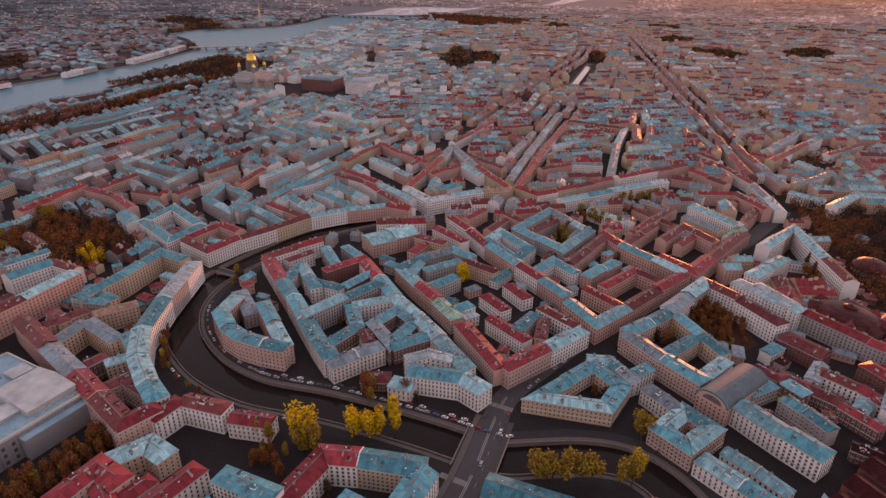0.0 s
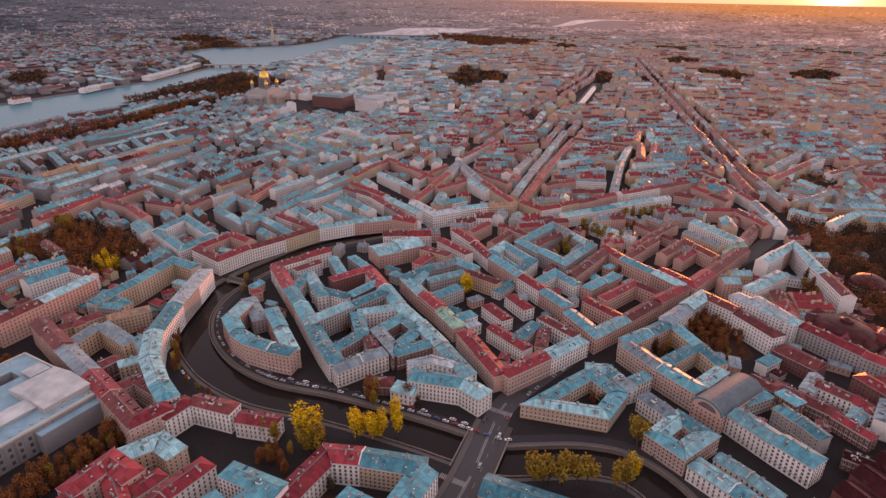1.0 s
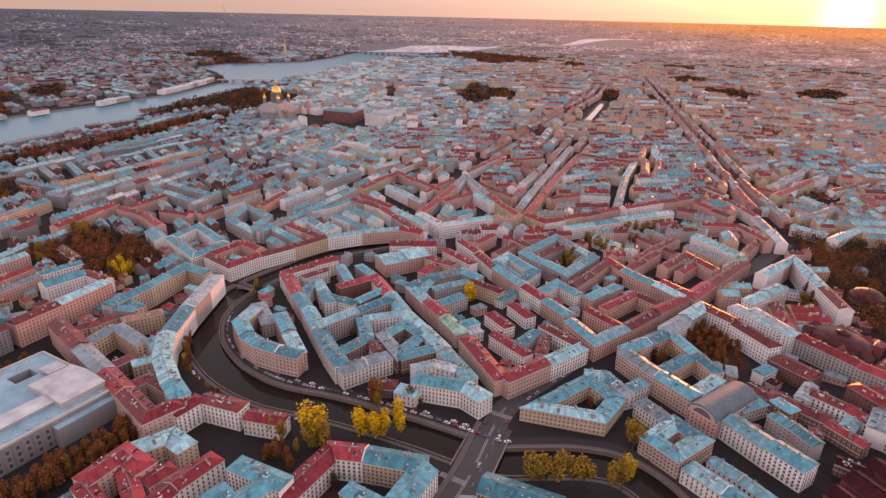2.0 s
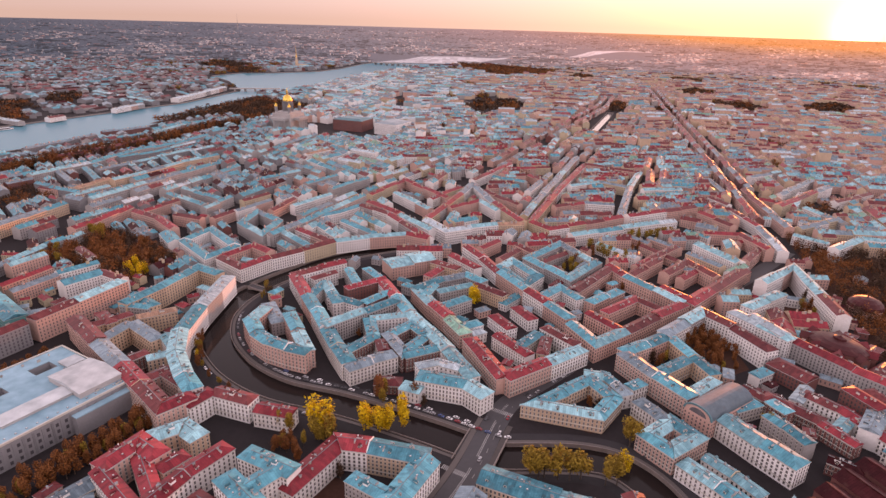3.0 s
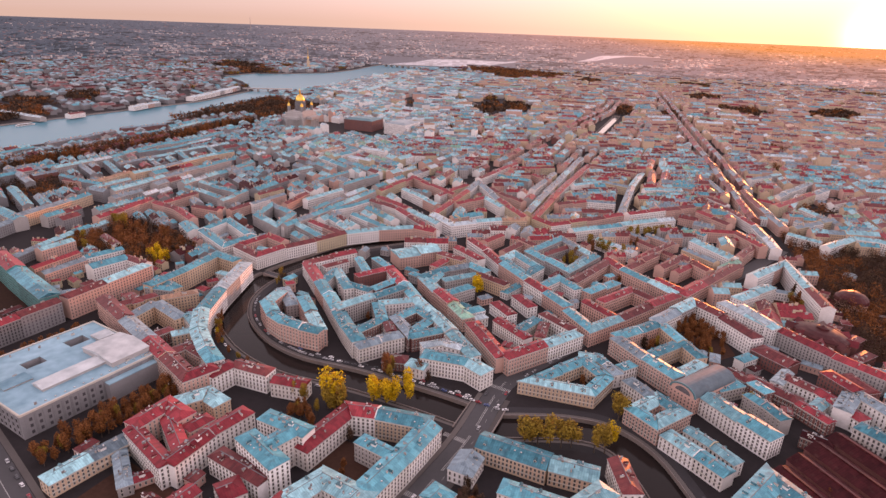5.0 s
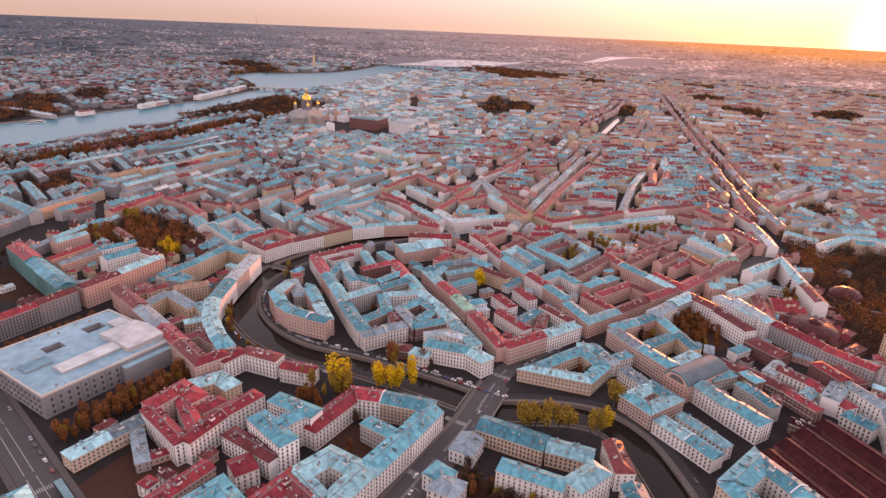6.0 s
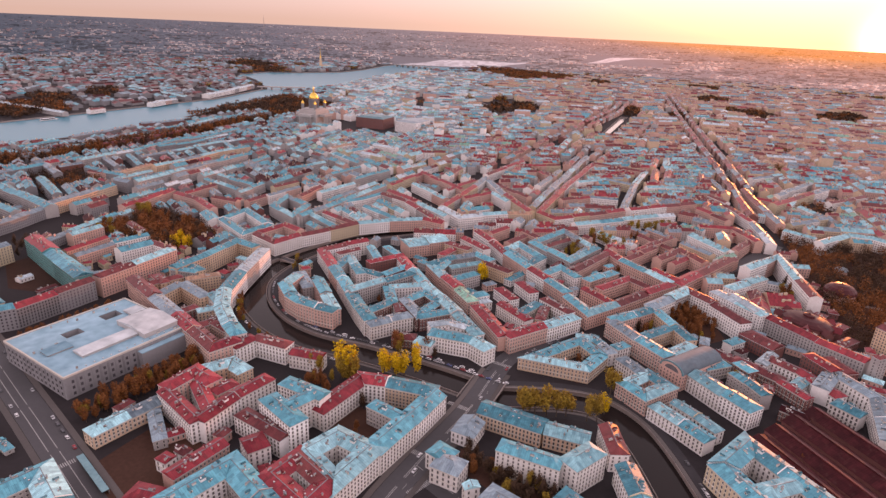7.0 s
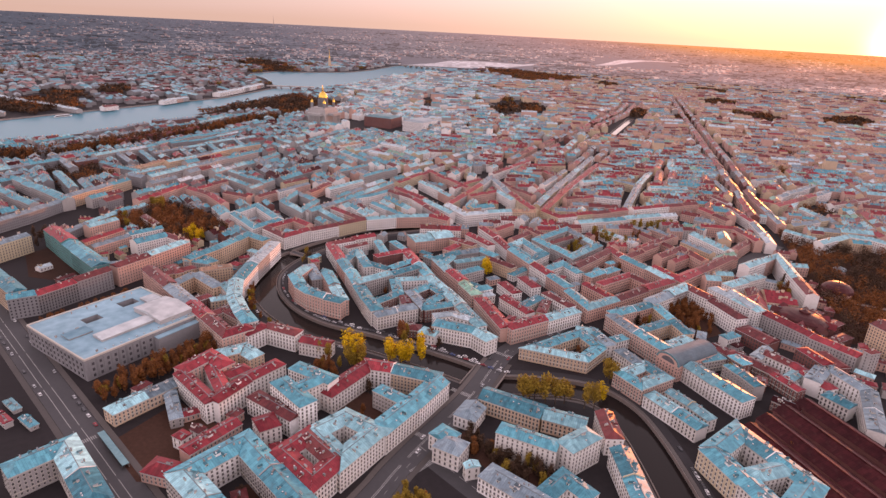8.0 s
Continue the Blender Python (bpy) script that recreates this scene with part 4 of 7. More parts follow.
# western blocks
row(13, 19, 'bdd', 'qqq', False, [(-375.5, 391), (-358.7, 402.7), (-327, 463.1)])
row(13, 20, 'dlg', 'ppw', False, [(-323.6, 467.1), (-306.7, 501), (-286.1, 546.5)])
row(17, 21, 'br', 'nn', False, [(-336.8, 469.2), (-403.1, 525.7), (-449.3, 566.8)])
row(14, 20, 'gg', 'cc', False, [(-476.6, 502.9), (-462.4, 543.7)])
row(14, 20, 'bb', 'oo', False, [(-432.7, 448), (-372.6, 400.9)])
row(10, 13, 'r', 'p', False, [(-404.6, 547), (-385.2, 596.4)])
row(12, 12, 'g', 'p', False, [(-386.8, 534.8), (-367.2, 576.1)])
row(13, 13, 'l', 'p', False, [(-426.4, 593.9), (-409.2, 628.4)])
row(18, 15, 'b', 'w', False, [(-346, 547.5), (-323.3, 576.6)])
row(11, 15, 'd', 'w', False, [(-324.7, 579.2), (-292.8, 560.7)])
row(9, 5, 'l', 'w', False, [(-417.5, 489.8), (-411.7, 501.7)])
row(7, 4, 'r', 'k', False, [(-381.8, 465.5), (-374.3, 481.1)])
# north bank of the canal
row(13, 15, 'ddddb', 'wwwcw', False, [(-219.5, 625.6), (-188.9, 598.3), (-168.2, 625.5), (-138, 651.2), (-106.1, 681.2)])
row(13, 15, 'lbr', 'wpp', False, [(-106.1, 681.2), (-66.5, 698.6), (-20.9, 709.5), (7.2, 693.9)])
row(12, 15, 'rdd', 'www', False, [(7.2, 694.6), (-45.5, 786.2), (-87.9, 826.9)])
row(12, 14, 'dr', 'pp', False, [(-220.6, 629.1), (-195.8, 664.1), (-170.1, 642.4)])
row(11, 14, 'bb', 'tt', False, [(-178.8, 720.2), (-128.6, 659.7)])
row(11, 14, 'rb', 'ww', False, [(-156, 724.5), (-109.7, 680.2)])
row(11, 14, 'rb', 'ww', False, [(-189.5, 699.1), (-155.2, 762.6), (-118.2, 791.9), (-88.3, 831.4)])
row(11, 14, 'bb', 'ww', False, [(-105.8, 763.2), (-51.5, 703.4)])
# ochre row
row(12, 18, 'bbbb', 'oooww', False, [(-265.8, 501.4), (-247.3, 538.5), (-229.9, 589.6), (-203.7, 573.7)])
row(10, 15, 'b', 'o', False, [(-267.8, 526.9), (-238.3, 502.9)])
# white corner house
row(14, 18, 'www', 'www', False, [(3.7, 762.2), (29.5, 718.9), (59.1, 732.6)])
row(13, 17, 'lo', 'wo', False, [(59.4, 736.7), (94.8, 748.9), (130.1, 752.7)])
row(12, 15, 'rgl', 'cww', False, [(3.8, 774.3), (55.6, 893.6), (78, 959.2)])
row(12, 15, 'rg', 'cw', False, [(131.3, 760.3), (103.6, 849.3), (78, 959.2)])
row(11, 14, 'rl', 'pw', False, [(35.6, 823), (82.3, 867.1), (105, 814)])
# block of red roofs
row(13, 16, 'rrd', 'cwp', False, [(143.2, 764.2), (161.8, 736.9), (210.6, 759.6), (270.6, 791.1)])
row(12, 12.5, 'rr', 'cw', False, [(145.4, 777.1), (214.3, 937.9), (306.5, 1130.6)])
row(12, 12.5, 'gl', 'wc', False, [(274.8, 804.5), (339.7, 965), (393.2, 1074.8)])
row(12, 14, 'dl', 'pw', False, [(304.7, 1123.2), (390.8, 1067.8)])
row(11, 14, 'dg', 'pw', False, [(187.2, 836.8), (237.4, 863.8), (280.9, 855.5)])
row(11, 14, 'lg', 'wc', False, [(237.8, 958.1), (295.9, 992.1), (332.6, 958.4)])
# row beside it
row(13, 16, 'rd', 'wp', False, [(279.5, 792.8), (341.1, 819.7), (395.1, 842.9)])
row(12, 15, 'll', 'wc', False, [(351, 937.8), (419.9, 952.4)])
# quarter between canal and river
row(14, 17, 'lgb', 'ttt', False, [(-466.4, 828.2), (-430.9, 919.4), (-401.4, 983.8), (-369.5, 1050.5)])
row(15, 15, 'bbb', 'ooo', False, [(-521.1, 697.8), (-509.1, 745.8), (-493.2, 814.6)])
row(16, 15, 'bb', 'tt', False, [(-641.6, 784.2), (-508, 691.5)])
row(13, 14, 'bb', 'tt', False, [(-625.6, 726.7), (-538.9, 668.8)])
row(14, 14, 'gg', 'qq', False, [(-541.4, 583.2), (-528.1, 631.6), (-519, 694)])
row(14, 13, 'rrr', 'ppp', False, [(-427.7, 713), (-413.4, 749), (-401.4, 808)])
row(12, 13, 'rrd', 'ppp', False, [(-385.5, 788.8), (-342.2, 758.8), (-305.9, 718.2)])
row(11, 13, 'b', 't', False, [(-377.7, 880.2), (-305, 820.8)])
row(11, 13, 'b', 't', False, [(-366.2, 907.9), (-291.9, 852.8)])
row(11, 13, 'l', 't', False, [(-302.3, 807.4), (-282.1, 862.6)])
row(11, 13, 'd', 'p', False, [(-327, 775.5), (-286.1, 758.5)])
row(11, 13, 'd', 'p', False, [(-375.5, 785.1), (-349, 840.2)])
row(12, 14, 'bbbb', 'wwww', True, [(-277.8, 676.8), (-260.8, 717.8), (-216.1, 662.9), (-236.1, 628.7)])
row(12, 10, 'bbl', 'qqt', False, [(-446.1, 581.2), (-440.6, 614.6), (-430.1, 662), (-414.3, 710.5)])
row(10, 12, 'd', 'w', False, [(-387.1, 654.7), (-357.6, 626.5)])
row(12, 13, 'b', 'w', False, [(-368.6, 579.1), (-342.8, 608.9)])
row(12, 14, 'bb', 'qq', False, [(-498.9, 871), (-588, 914.1)])
row(12, 14, 'lr', 'tt', False, [(-510.2, 848.2), (-479.9, 909.6)])
row(17, 11, 'b', 'w', False, [(-313, 709.8), (-289.2, 676.9)])
row(11, 13, 'dd', 'pp', False, [(-275.5, 763.8), (-256.8, 800)])
row(13, 15, 'bb', 'qq', False, [(-535.1, 748.4), (-616.4, 837.7)])
row(14, 14, 'lbb', 'ttt', False, [(-630.8, 963.2), (-586.7, 1056.9), (-555.5, 1175), (-508.8, 1248.5), (-478.6, 1340.3)])
row(12, 12, 'dd', 'pp', False, [(-577.6, 903.5), (-525.5, 886)])
row(12, 13, 'o', 'o', False, [(-524.5, 898.9), (-501.1, 954.9)])
row(13, 14, 'gbb', 'ooo', False, [(-491.1, 942.2), (-464.1, 998.4), (-434, 1072.1), (-391, 1139)])
# slate walls in these rows carry the dimness of the west as colour
row(12, 13, 'bl', 'qq', False, [(-544.8, 1003.7), (-514.5, 1079.2), (-475.6, 1153.2), (-429.6, 1229.8)])
row(11, 13, 'bl', 'qq', False, [(-559.2, 1104), (-517.2, 1168.7), (-480.3, 1267.9)])
row(11, 12, 'b', 'q', False, [(-580.4, 1032.7), (-519.8, 955.9)])
row(11, 12, 'g', 'q', False, [(-524.4, 1071.1), (-479.4, 1016.8)])
row(11, 12, 'b', 'q', False, [(-492.2, 1129.2), (-448.6, 1069.2)])
row(11, 12, 'b', 'q', False, [(-462.2, 1198.2), (-417, 1125.8)])
row(11, 12, 'g', 'q', False, [(-617.1, 1011.6), (-550.9, 938.5)])
row(13, 13, 'dd', 'kk', False, [(-668.7, 1107.1), (-625.5, 1195.9), (-581.6, 1296.1)])
row(12, 12, 'gb', 'qq', False, [(-702.1, 1157.5), (-668, 1258.4), (-627.6, 1357.9)])
row(14, 13, 'g', 'q', False, [(-714.9, 1060.9), (-689.4, 1099.6)])
row(20, 14, 'g', 'q', False, [(-740.7, 978.2), (-718.9, 1028.8)])
row(12, 12, 'bg', 'qq', False, [(-796.2, 1050.9), (-764.7, 1124.2), (-712.3, 1133.7)])
row(12, 12, 'gg', 'qq', False, [(-766, 1165.6), (-743.4, 1233.2), (-714.6, 1327)])
row(13, 13, 'lw', 'tt', False, [(-607.5, 1365.9), (-581.4, 1473.7)])
row(12, 11, 'g', 'k', False, [(-717.4, 1360.1), (-649.6, 1443.4)])
row(14, 13, 'gb', 'qq', False, [(-715.6, 825.9), (-689, 878), (-664.5, 925)])
row(13, 13, 'g', 'q', False, [(-665.1, 925.9), (-611.1, 872.5)])
row(12, 12, 'g', 'k', False, [(-637.5, 915.5), (-617.9, 948.8)])
row(15, 17, 'g', 'q', False, [(-498.6, 839.1), (-470.8, 826.3)])
row(26, 13, 'ww', 'ww', False, [(-794.2, 1960.5), (-774.2, 2110.4), (-756.9, 2329.6)])
row(24, 12, 'l', 'q', False, [(-1122.2, 2121.5), (-966.1, 1995.1), (-820.4, 1885.2)])
row(18, 11, 'w', 'w', False, [(-863.3, 1714.3), (-839.2, 1834.7)])
row(18, 11, 'd', 'w', False, [(-943.8, 1543.7), (-929.5, 1588)])
row(16, 9, 'w', 't', False, [(-1302.7, 1657.5), (-972.1, 1488.3)])
# quarter north of the canal
row(12, 15, 'bbbb', 'tttt', True, [(-230.8, 743.3), (-222.9, 792), (-187.5, 751.9), (-194.2, 699.5)])
row(11, 13, 'r', 'c', False, [(-260.7, 844.8), (-232.6, 885.5)])
row(11, 13, 'g', 'w', False, [(-255, 793.7), (-221.3, 849.8)])
row(11, 13, 'd', 'p', False, [(-210.3, 803), (-190, 860.3)])
row(13, 16, 'bbbb', 'tttt', False, [(-185.1, 697.2), (-159.3, 741.2), (-128, 800.4), (-91.2, 875.7)])
row(11, 14, 'l', 'w', False, [(-183.9, 821.7), (-140.4, 882.4)])
row(11, 14, 'b', 't', False, [(-164.5, 776.2), (-133.9, 839.3)])
row(12, 15, 'rlr', 'pwc', False, [(-79.1, 846.3), (-31.2, 789), (11.6, 726.9)])
row(11, 14, 'lr', 'wc', False, [(-43.7, 903.9), (9.3, 817.7)])
row(11, 14, 'rg', 'cw', False, [(-83.1, 887.4), (-30.9, 983.2)])
# ochre sheet here paints the low sun's orange onto the roof
row(12, 14, 'ol', 'ww', False, [(-230, 1161.2), (-157.5, 1264.1)])
row(13, 18, 'ww', 'ww', False, [(-158.7, 1116.1), (-113, 1082.6)])
row(13, 18, 'ww', 'ww', False, [(-145, 1202.1), (-93.8, 1171.1)])
row(12, 14, 'bb', 'tt', False, [(-272.6, 960.5), (-215.7, 1028.2)])
row(11, 14, 'r', 'w', False, [(8.9, 869.7), (57.5, 942.8)])
row(11, 14, 'rr', 'pw', False, [(-32.9, 982.7), (36.6, 875.6)])
row(11, 14, 'b', 't', False, [(-189.5, 945.5), (-148.1, 1001.6)])
row(11, 14, 'b', 't', False, [(-145.1, 913.3), (-95.1, 990.8)])
row(34, 18, 'l', 'w', False, [(-418.4, 2346.5), (-285.7, 2236.5)])
row(34, 18, 'll', 'ww', False, [(-285.7, 2236.5), (-231.4, 2505.3), (-163.5, 2842)])
row(30, 16, 'g', 'w', False, [(-384.3, 2491.4), (-271.9, 2797.3)])
# street of red roofs
row(12, 12.5, 'ggl', 'cww', False, [(138.2, 799.8), (210.7, 974), (307.3, 1198.9)])
row(11, 14, 'd', 'p', False, [(95.2, 918.7), (139.1, 843.9)])
row(12, 14, 'bl', 'tt', False, [(117.7, 1012.9), (168.2, 975.3)])
row(11, 14, 'rr', 'cw', False, [(145, 1074.1), (231.2, 1095.4)])
row(11, 14, 'g', 'w', False, [(163, 921.7), (222.4, 1043.4)])
row(11, 13, 'r', 'p', False, [(184.2, 1038.7), (202.9, 988.3)])
row(12, 14, 'rr', 'wc', False, [(79.5, 985.7), (160.4, 1113.8)])
# quarter by the park
row(12, 15, 'dl', 'pw', False, [(393.1, 818.3), (413.9, 761.6)])
row(11, 14, 'rl', 'ww', False, [(449.9, 836.3), (452.7, 766.9)])
row(14, 16, 'rg', 'cw', False, [(525.7, 854.3), (638.8, 946.4), (683.3, 978.7)])
row(12, 14, 'gg', 'wp', False, [(572.4, 930.7), (689.2, 1034.8)])
row(13, 15, 'll', 'ww', False, [(494.9, 677), (558.2, 719.3), (582.8, 709.2), (595.7, 688.5)])
row(11, 13, 'l', 'w', False, [(481.4, 735.8), (507.1, 703.8)])
row(13, 14, 'dgd', 'ppc', False, [(529, 958.8), (505.4, 848.4), (488.7, 758.4)])
row(12, 13, 'dg', 'pw', False, [(527.5, 907.3), (561.7, 873), (616.4, 943.2)])
row(11, 12, 'g', 'w', False, [(482.5, 812.5), (517.4, 801.4)])
row(12, 13, 'gg', 'ww', False, [(574.3, 862.4), (583.6, 786.8)])
row(11, 12, 'g', 'w', False, [(529.1, 797.8), (537.8, 756)])
row(12, 13, 'dg', 'ww', False, [(638.7, 894.5), (734.6, 948.5)])
row(12, 13, 'gr', 'ww', False, [(583.2, 1046.3), (666.6, 1097.4)])
row(11, 12, 'rl', 'ww', False, [(451.8, 914.4), (461.9, 871.3)])
row(11, 9, 'g', 'c', False, [(510.4, 1047.2), (493.6, 952.6)])
row(10, 11, 'l', 'w', False, [(346, 752.8), (366.1, 725.4)])
row(11, 12, 'gr', 'cw', False, [(415.9, 740.3), (425.5, 693.4)])
row(12, 14, 'gr', 'cw', False, [(502.6, 761.5), (584.7, 803.5)])
# copper-roofed house
row(28, 15, 'l', 'p', False, [(-38.8, 613.1), (7.9, 635.8)])
# ---------------------------------------------------------------- the city beyond
def near_line(p, line, d):
    for a, b in zip(line, line[1:]):
        a, b = Vector(a), Vector(b)
        ab = b - a
        t = min(1, max(0, (p - a).dot(ab) / ab.length_squared))
        if (a + ab * t - p).length < d:
            return True
    return False


def inside(p, poly):
    hit = False
    for a, b in zip(poly, poly[1:] + poly[:1]):
        if (a[1] > p[1]) != (b[1] > p[1]) and p[0] < (b[0] - a[0]) * (p[1] - a[1]) / (b[1] - a[1]) + a[0]:
            hit = not hit
    return hit


AVENUES = [[(142, 815), (349, 1310)], [(15, 736), (60, 977), (243, 1349), (590, 2034), (695, 2312)], [(460, 716), (550, 1048), (821, 2051), (1000, 2700)], [(-523, 580), (-378, 972), (-240, 1400)], [(15, 736), (-51, 876), (-222, 1058), (-380, 1200)], [(-200, 772), (-91, 952), (60, 1200)], [(142, 815), (15, 736)], [(289, 842), (142, 815)], [(460, 716), (289, 842)]]
PARKS = [[(486, 765), (442, 615), (418, 540), (405, 490), (381, 428), (400, 425), (448, 470), (640, 480), (800, 760), (610, 690), (544, 685), (515, 722)], [(-414, 645), (-400, 735), (-330, 700), (-275, 640), (-300, 575), (-350, 610)], [(-700, 1560), (-560, 1640), (-430, 1620), (-330, 1900), (-560, 2080), (-650, 1800)], [(215, 4150), (373, 4120), (787, 3729), (640, 3330), (378, 3230), (234, 3806)], [(-1150, 1420), (-1000, 1560), (-1150, 1750), (-1400, 1500)]]
SQUARES = [[(-170, 1390), (-60, 1400), (-100, 1560), (-320, 1640), (-400, 1480), (-280, 1440)]]
BOULEVARD = [(-824, 942), (-797, 959), (-757, 974), (-724, 1004), (-705, 1042), (-677, 1109), (-642, 1178), (-604, 1255), (-563, 1348), (-526, 1482), (-476, 1564)]
WEST_QUARTER = [(-497, 496), (-912, 1027), (-882, 1174), (-833, 1393), (-638, 1625), (-464, 1578), (-215, 676), (-223, 629), (-279, 527), (-331, 474)]
WEST_YARD = [(-678, 893), (-656, 942), (-586, 941), (-543, 883), (-576, 782)]
WEST_STREET = [(-521, 543), (-513, 566), (-506, 615), (-491, 672), (-465, 782), (-424, 886), (-365, 994), (-324, 1069)]
GROVES = [(236, 2061, 98, 230), (851, 3332, 83, 167), (1375, 3293, 113, 128), (1165, 2650, 93, 170), (1125, 2170, 96, 140), (658, 2080, 41, 139), (802, 2033, 41, 119), (-1124, 1514, 69, 113), (-1208, 1806, 81, 137), (-1147, 1987, 54, 158), (-1142, 3597, 146, 295), (-949, 3217, 87, 158), (836, 1416, 20, 65), (1453, 2166, 83, 211), (612, 876, 26, 33), (107, 1478, 22, 45), (184, 1072, 9, 31)]     # centre, half width across, half depth along the line of sight
grove_rng = random.Random(33)
for _ in range(120):     # small gardens and planted yards of the far quarters
    bear, dist = grove_rng.uniform(-0.66, 0.72), 1300 + 2800 * grove_rng.random() ** 0.8
    spot = (dist * math.sin(bear), dist * math.cos(bear))
    if not inside(spot, RIVER) and not any(inside(spot, q) for q in SQUARES) and (spot[0] > -560 or spot[1] > 2300):
        GROVES.append((*spot, grove_rng.uniform(9, 30) * dist / 2200, grove_rng.uniform(18, 50) * dist / 2200))
AVENUE = smooth([(-60, 150), (-31, 203), (-20, 226), (0, 262), (29, 311), (52, 362), (68, 388), (112, 428), (162, 472), (257, 540), (362, 619), (458, 704)], 5)
SIDE_ROAD = smooth([(-6, 250), (35, 209), (90, 158)], 4)
WEST_ROAD = [Vector(p) for p in ((-420, 421), (-330, 340), (-290, 304), (-262, 279), (-220, 241), (-165, 191), (-110, 141))]
THEATRE_SITE = [(-330, 340), (-272, 445), (-186, 380), (-170, 350), (-245, 272)]
NEAR_HOUSES = list(PLAN)
GAPS = {}


def house_gap(p):
    """Clear metres from p to the nearest house whose plan is known."""
    if GAPS.get("n") != len(NEAR_HOUSES):
        GAPS["n"] = len(NEAR_HOUSES)
        GAPS["a"] = np.array([(h[0].x, h[0].y) for h in NEAR_HOUSES])
        GAPS["d"] = np.array([(h[1].x - h[0].x, h[1].y - h[0].y) for h in NEAR_HOUSES])
        GAPS["h"] = np.array([h[2] for h in NEAR_HOUSES])
    q = np.array((p.x, p.y)) - GAPS["a"]
    d = GAPS["d"]
    t = np.clip((q * d).sum(1) / np.maximum((d * d).sum(1), 1e-6), 0, 1)
    return float((np.hypot(*(q - d * t[:, None]).T) - GAPS["h"]).min())


def in_grove(p):
    for x, y, across, deep in GROVES:
        d = Vector((x, y))
        if (p - d).length > max(across, deep) + 5:
            continue
        u = d.normalized()
        o = p - d
        if (o.dot(u) / deep) ** 2 + ((o - u * o.dot(u)).length / across) ** 2 < 1:
            return True
    return False


def free_spot(p, margin):
    if inside(p, [(389, 539), (470, 560), (520, 500), (288, 200), (200, 200)]):
        return False
    if p.y < 150 or p.y < 600 and -520 < p.x < 235:
        return False
    if near_line(p, WEST_ROAD, 12 + margin) or near_line(p, AVENUE, 10 + margin) or inside(p, THEATRE_SITE):
        return False
    if inside(p, RIVER) or near_line(p, RIVER + RIVER[:1], 42):
        return False
    if any(inside(p, q) for q in PARKS) or any(inside(p, q) for q in SQUARES) or inside(p, WEST_YARD):
        return False
    if near_line(p, canal_line, 30) or near_line(p, CANAL_2, 26) or near_line(p, CANAL_3, 26):
        return False
    if near_line(p, BOULEVARD, 20 + margin) or near_line(p, WEST_STREET, 13 + margin):
        return False
    if any(near_line(p, a, 19 + margin) for a in AVENUES[:-3]) or any(near_line(p, a, 10 + margin) for a in AVENUES[-3:]):
        return False
    if in_grove(p):
        return False
    if p.y < 1200:
        if house_gap(p) < margin:
            return False
    return True


FILLED = []


def plain_bar(p0, p1, width, eave, rk, wk, glazed, stacks=True):
    length = (p1 - p0).length
    if length < 6:
        return
    if max(p0.y, p1.y) < 1350:
        FILLED.append((p0, p1, width / 2))
    d = (p1 - p0).normalized()
    n = Vector((-d.y, d.x)) * width / 2
    a, b, c, e = p0 + n, p1 + n, p1 - n, p0 - n
    far_mass((a, b, c, e), (p0, p1), eave, eave + min(4.6, width * 0.27), rk, wk, int(length / (7 if glazed else 11)) + 1 if stacks else 0)
    if glazed:
        u = n.normalized()
        windows_on(pane_shape, None, a, b, u, 0, eave - 0.7, False)
        windows_on(pane_shape, None, e, c, -u, 0, eave - 0.7, False)


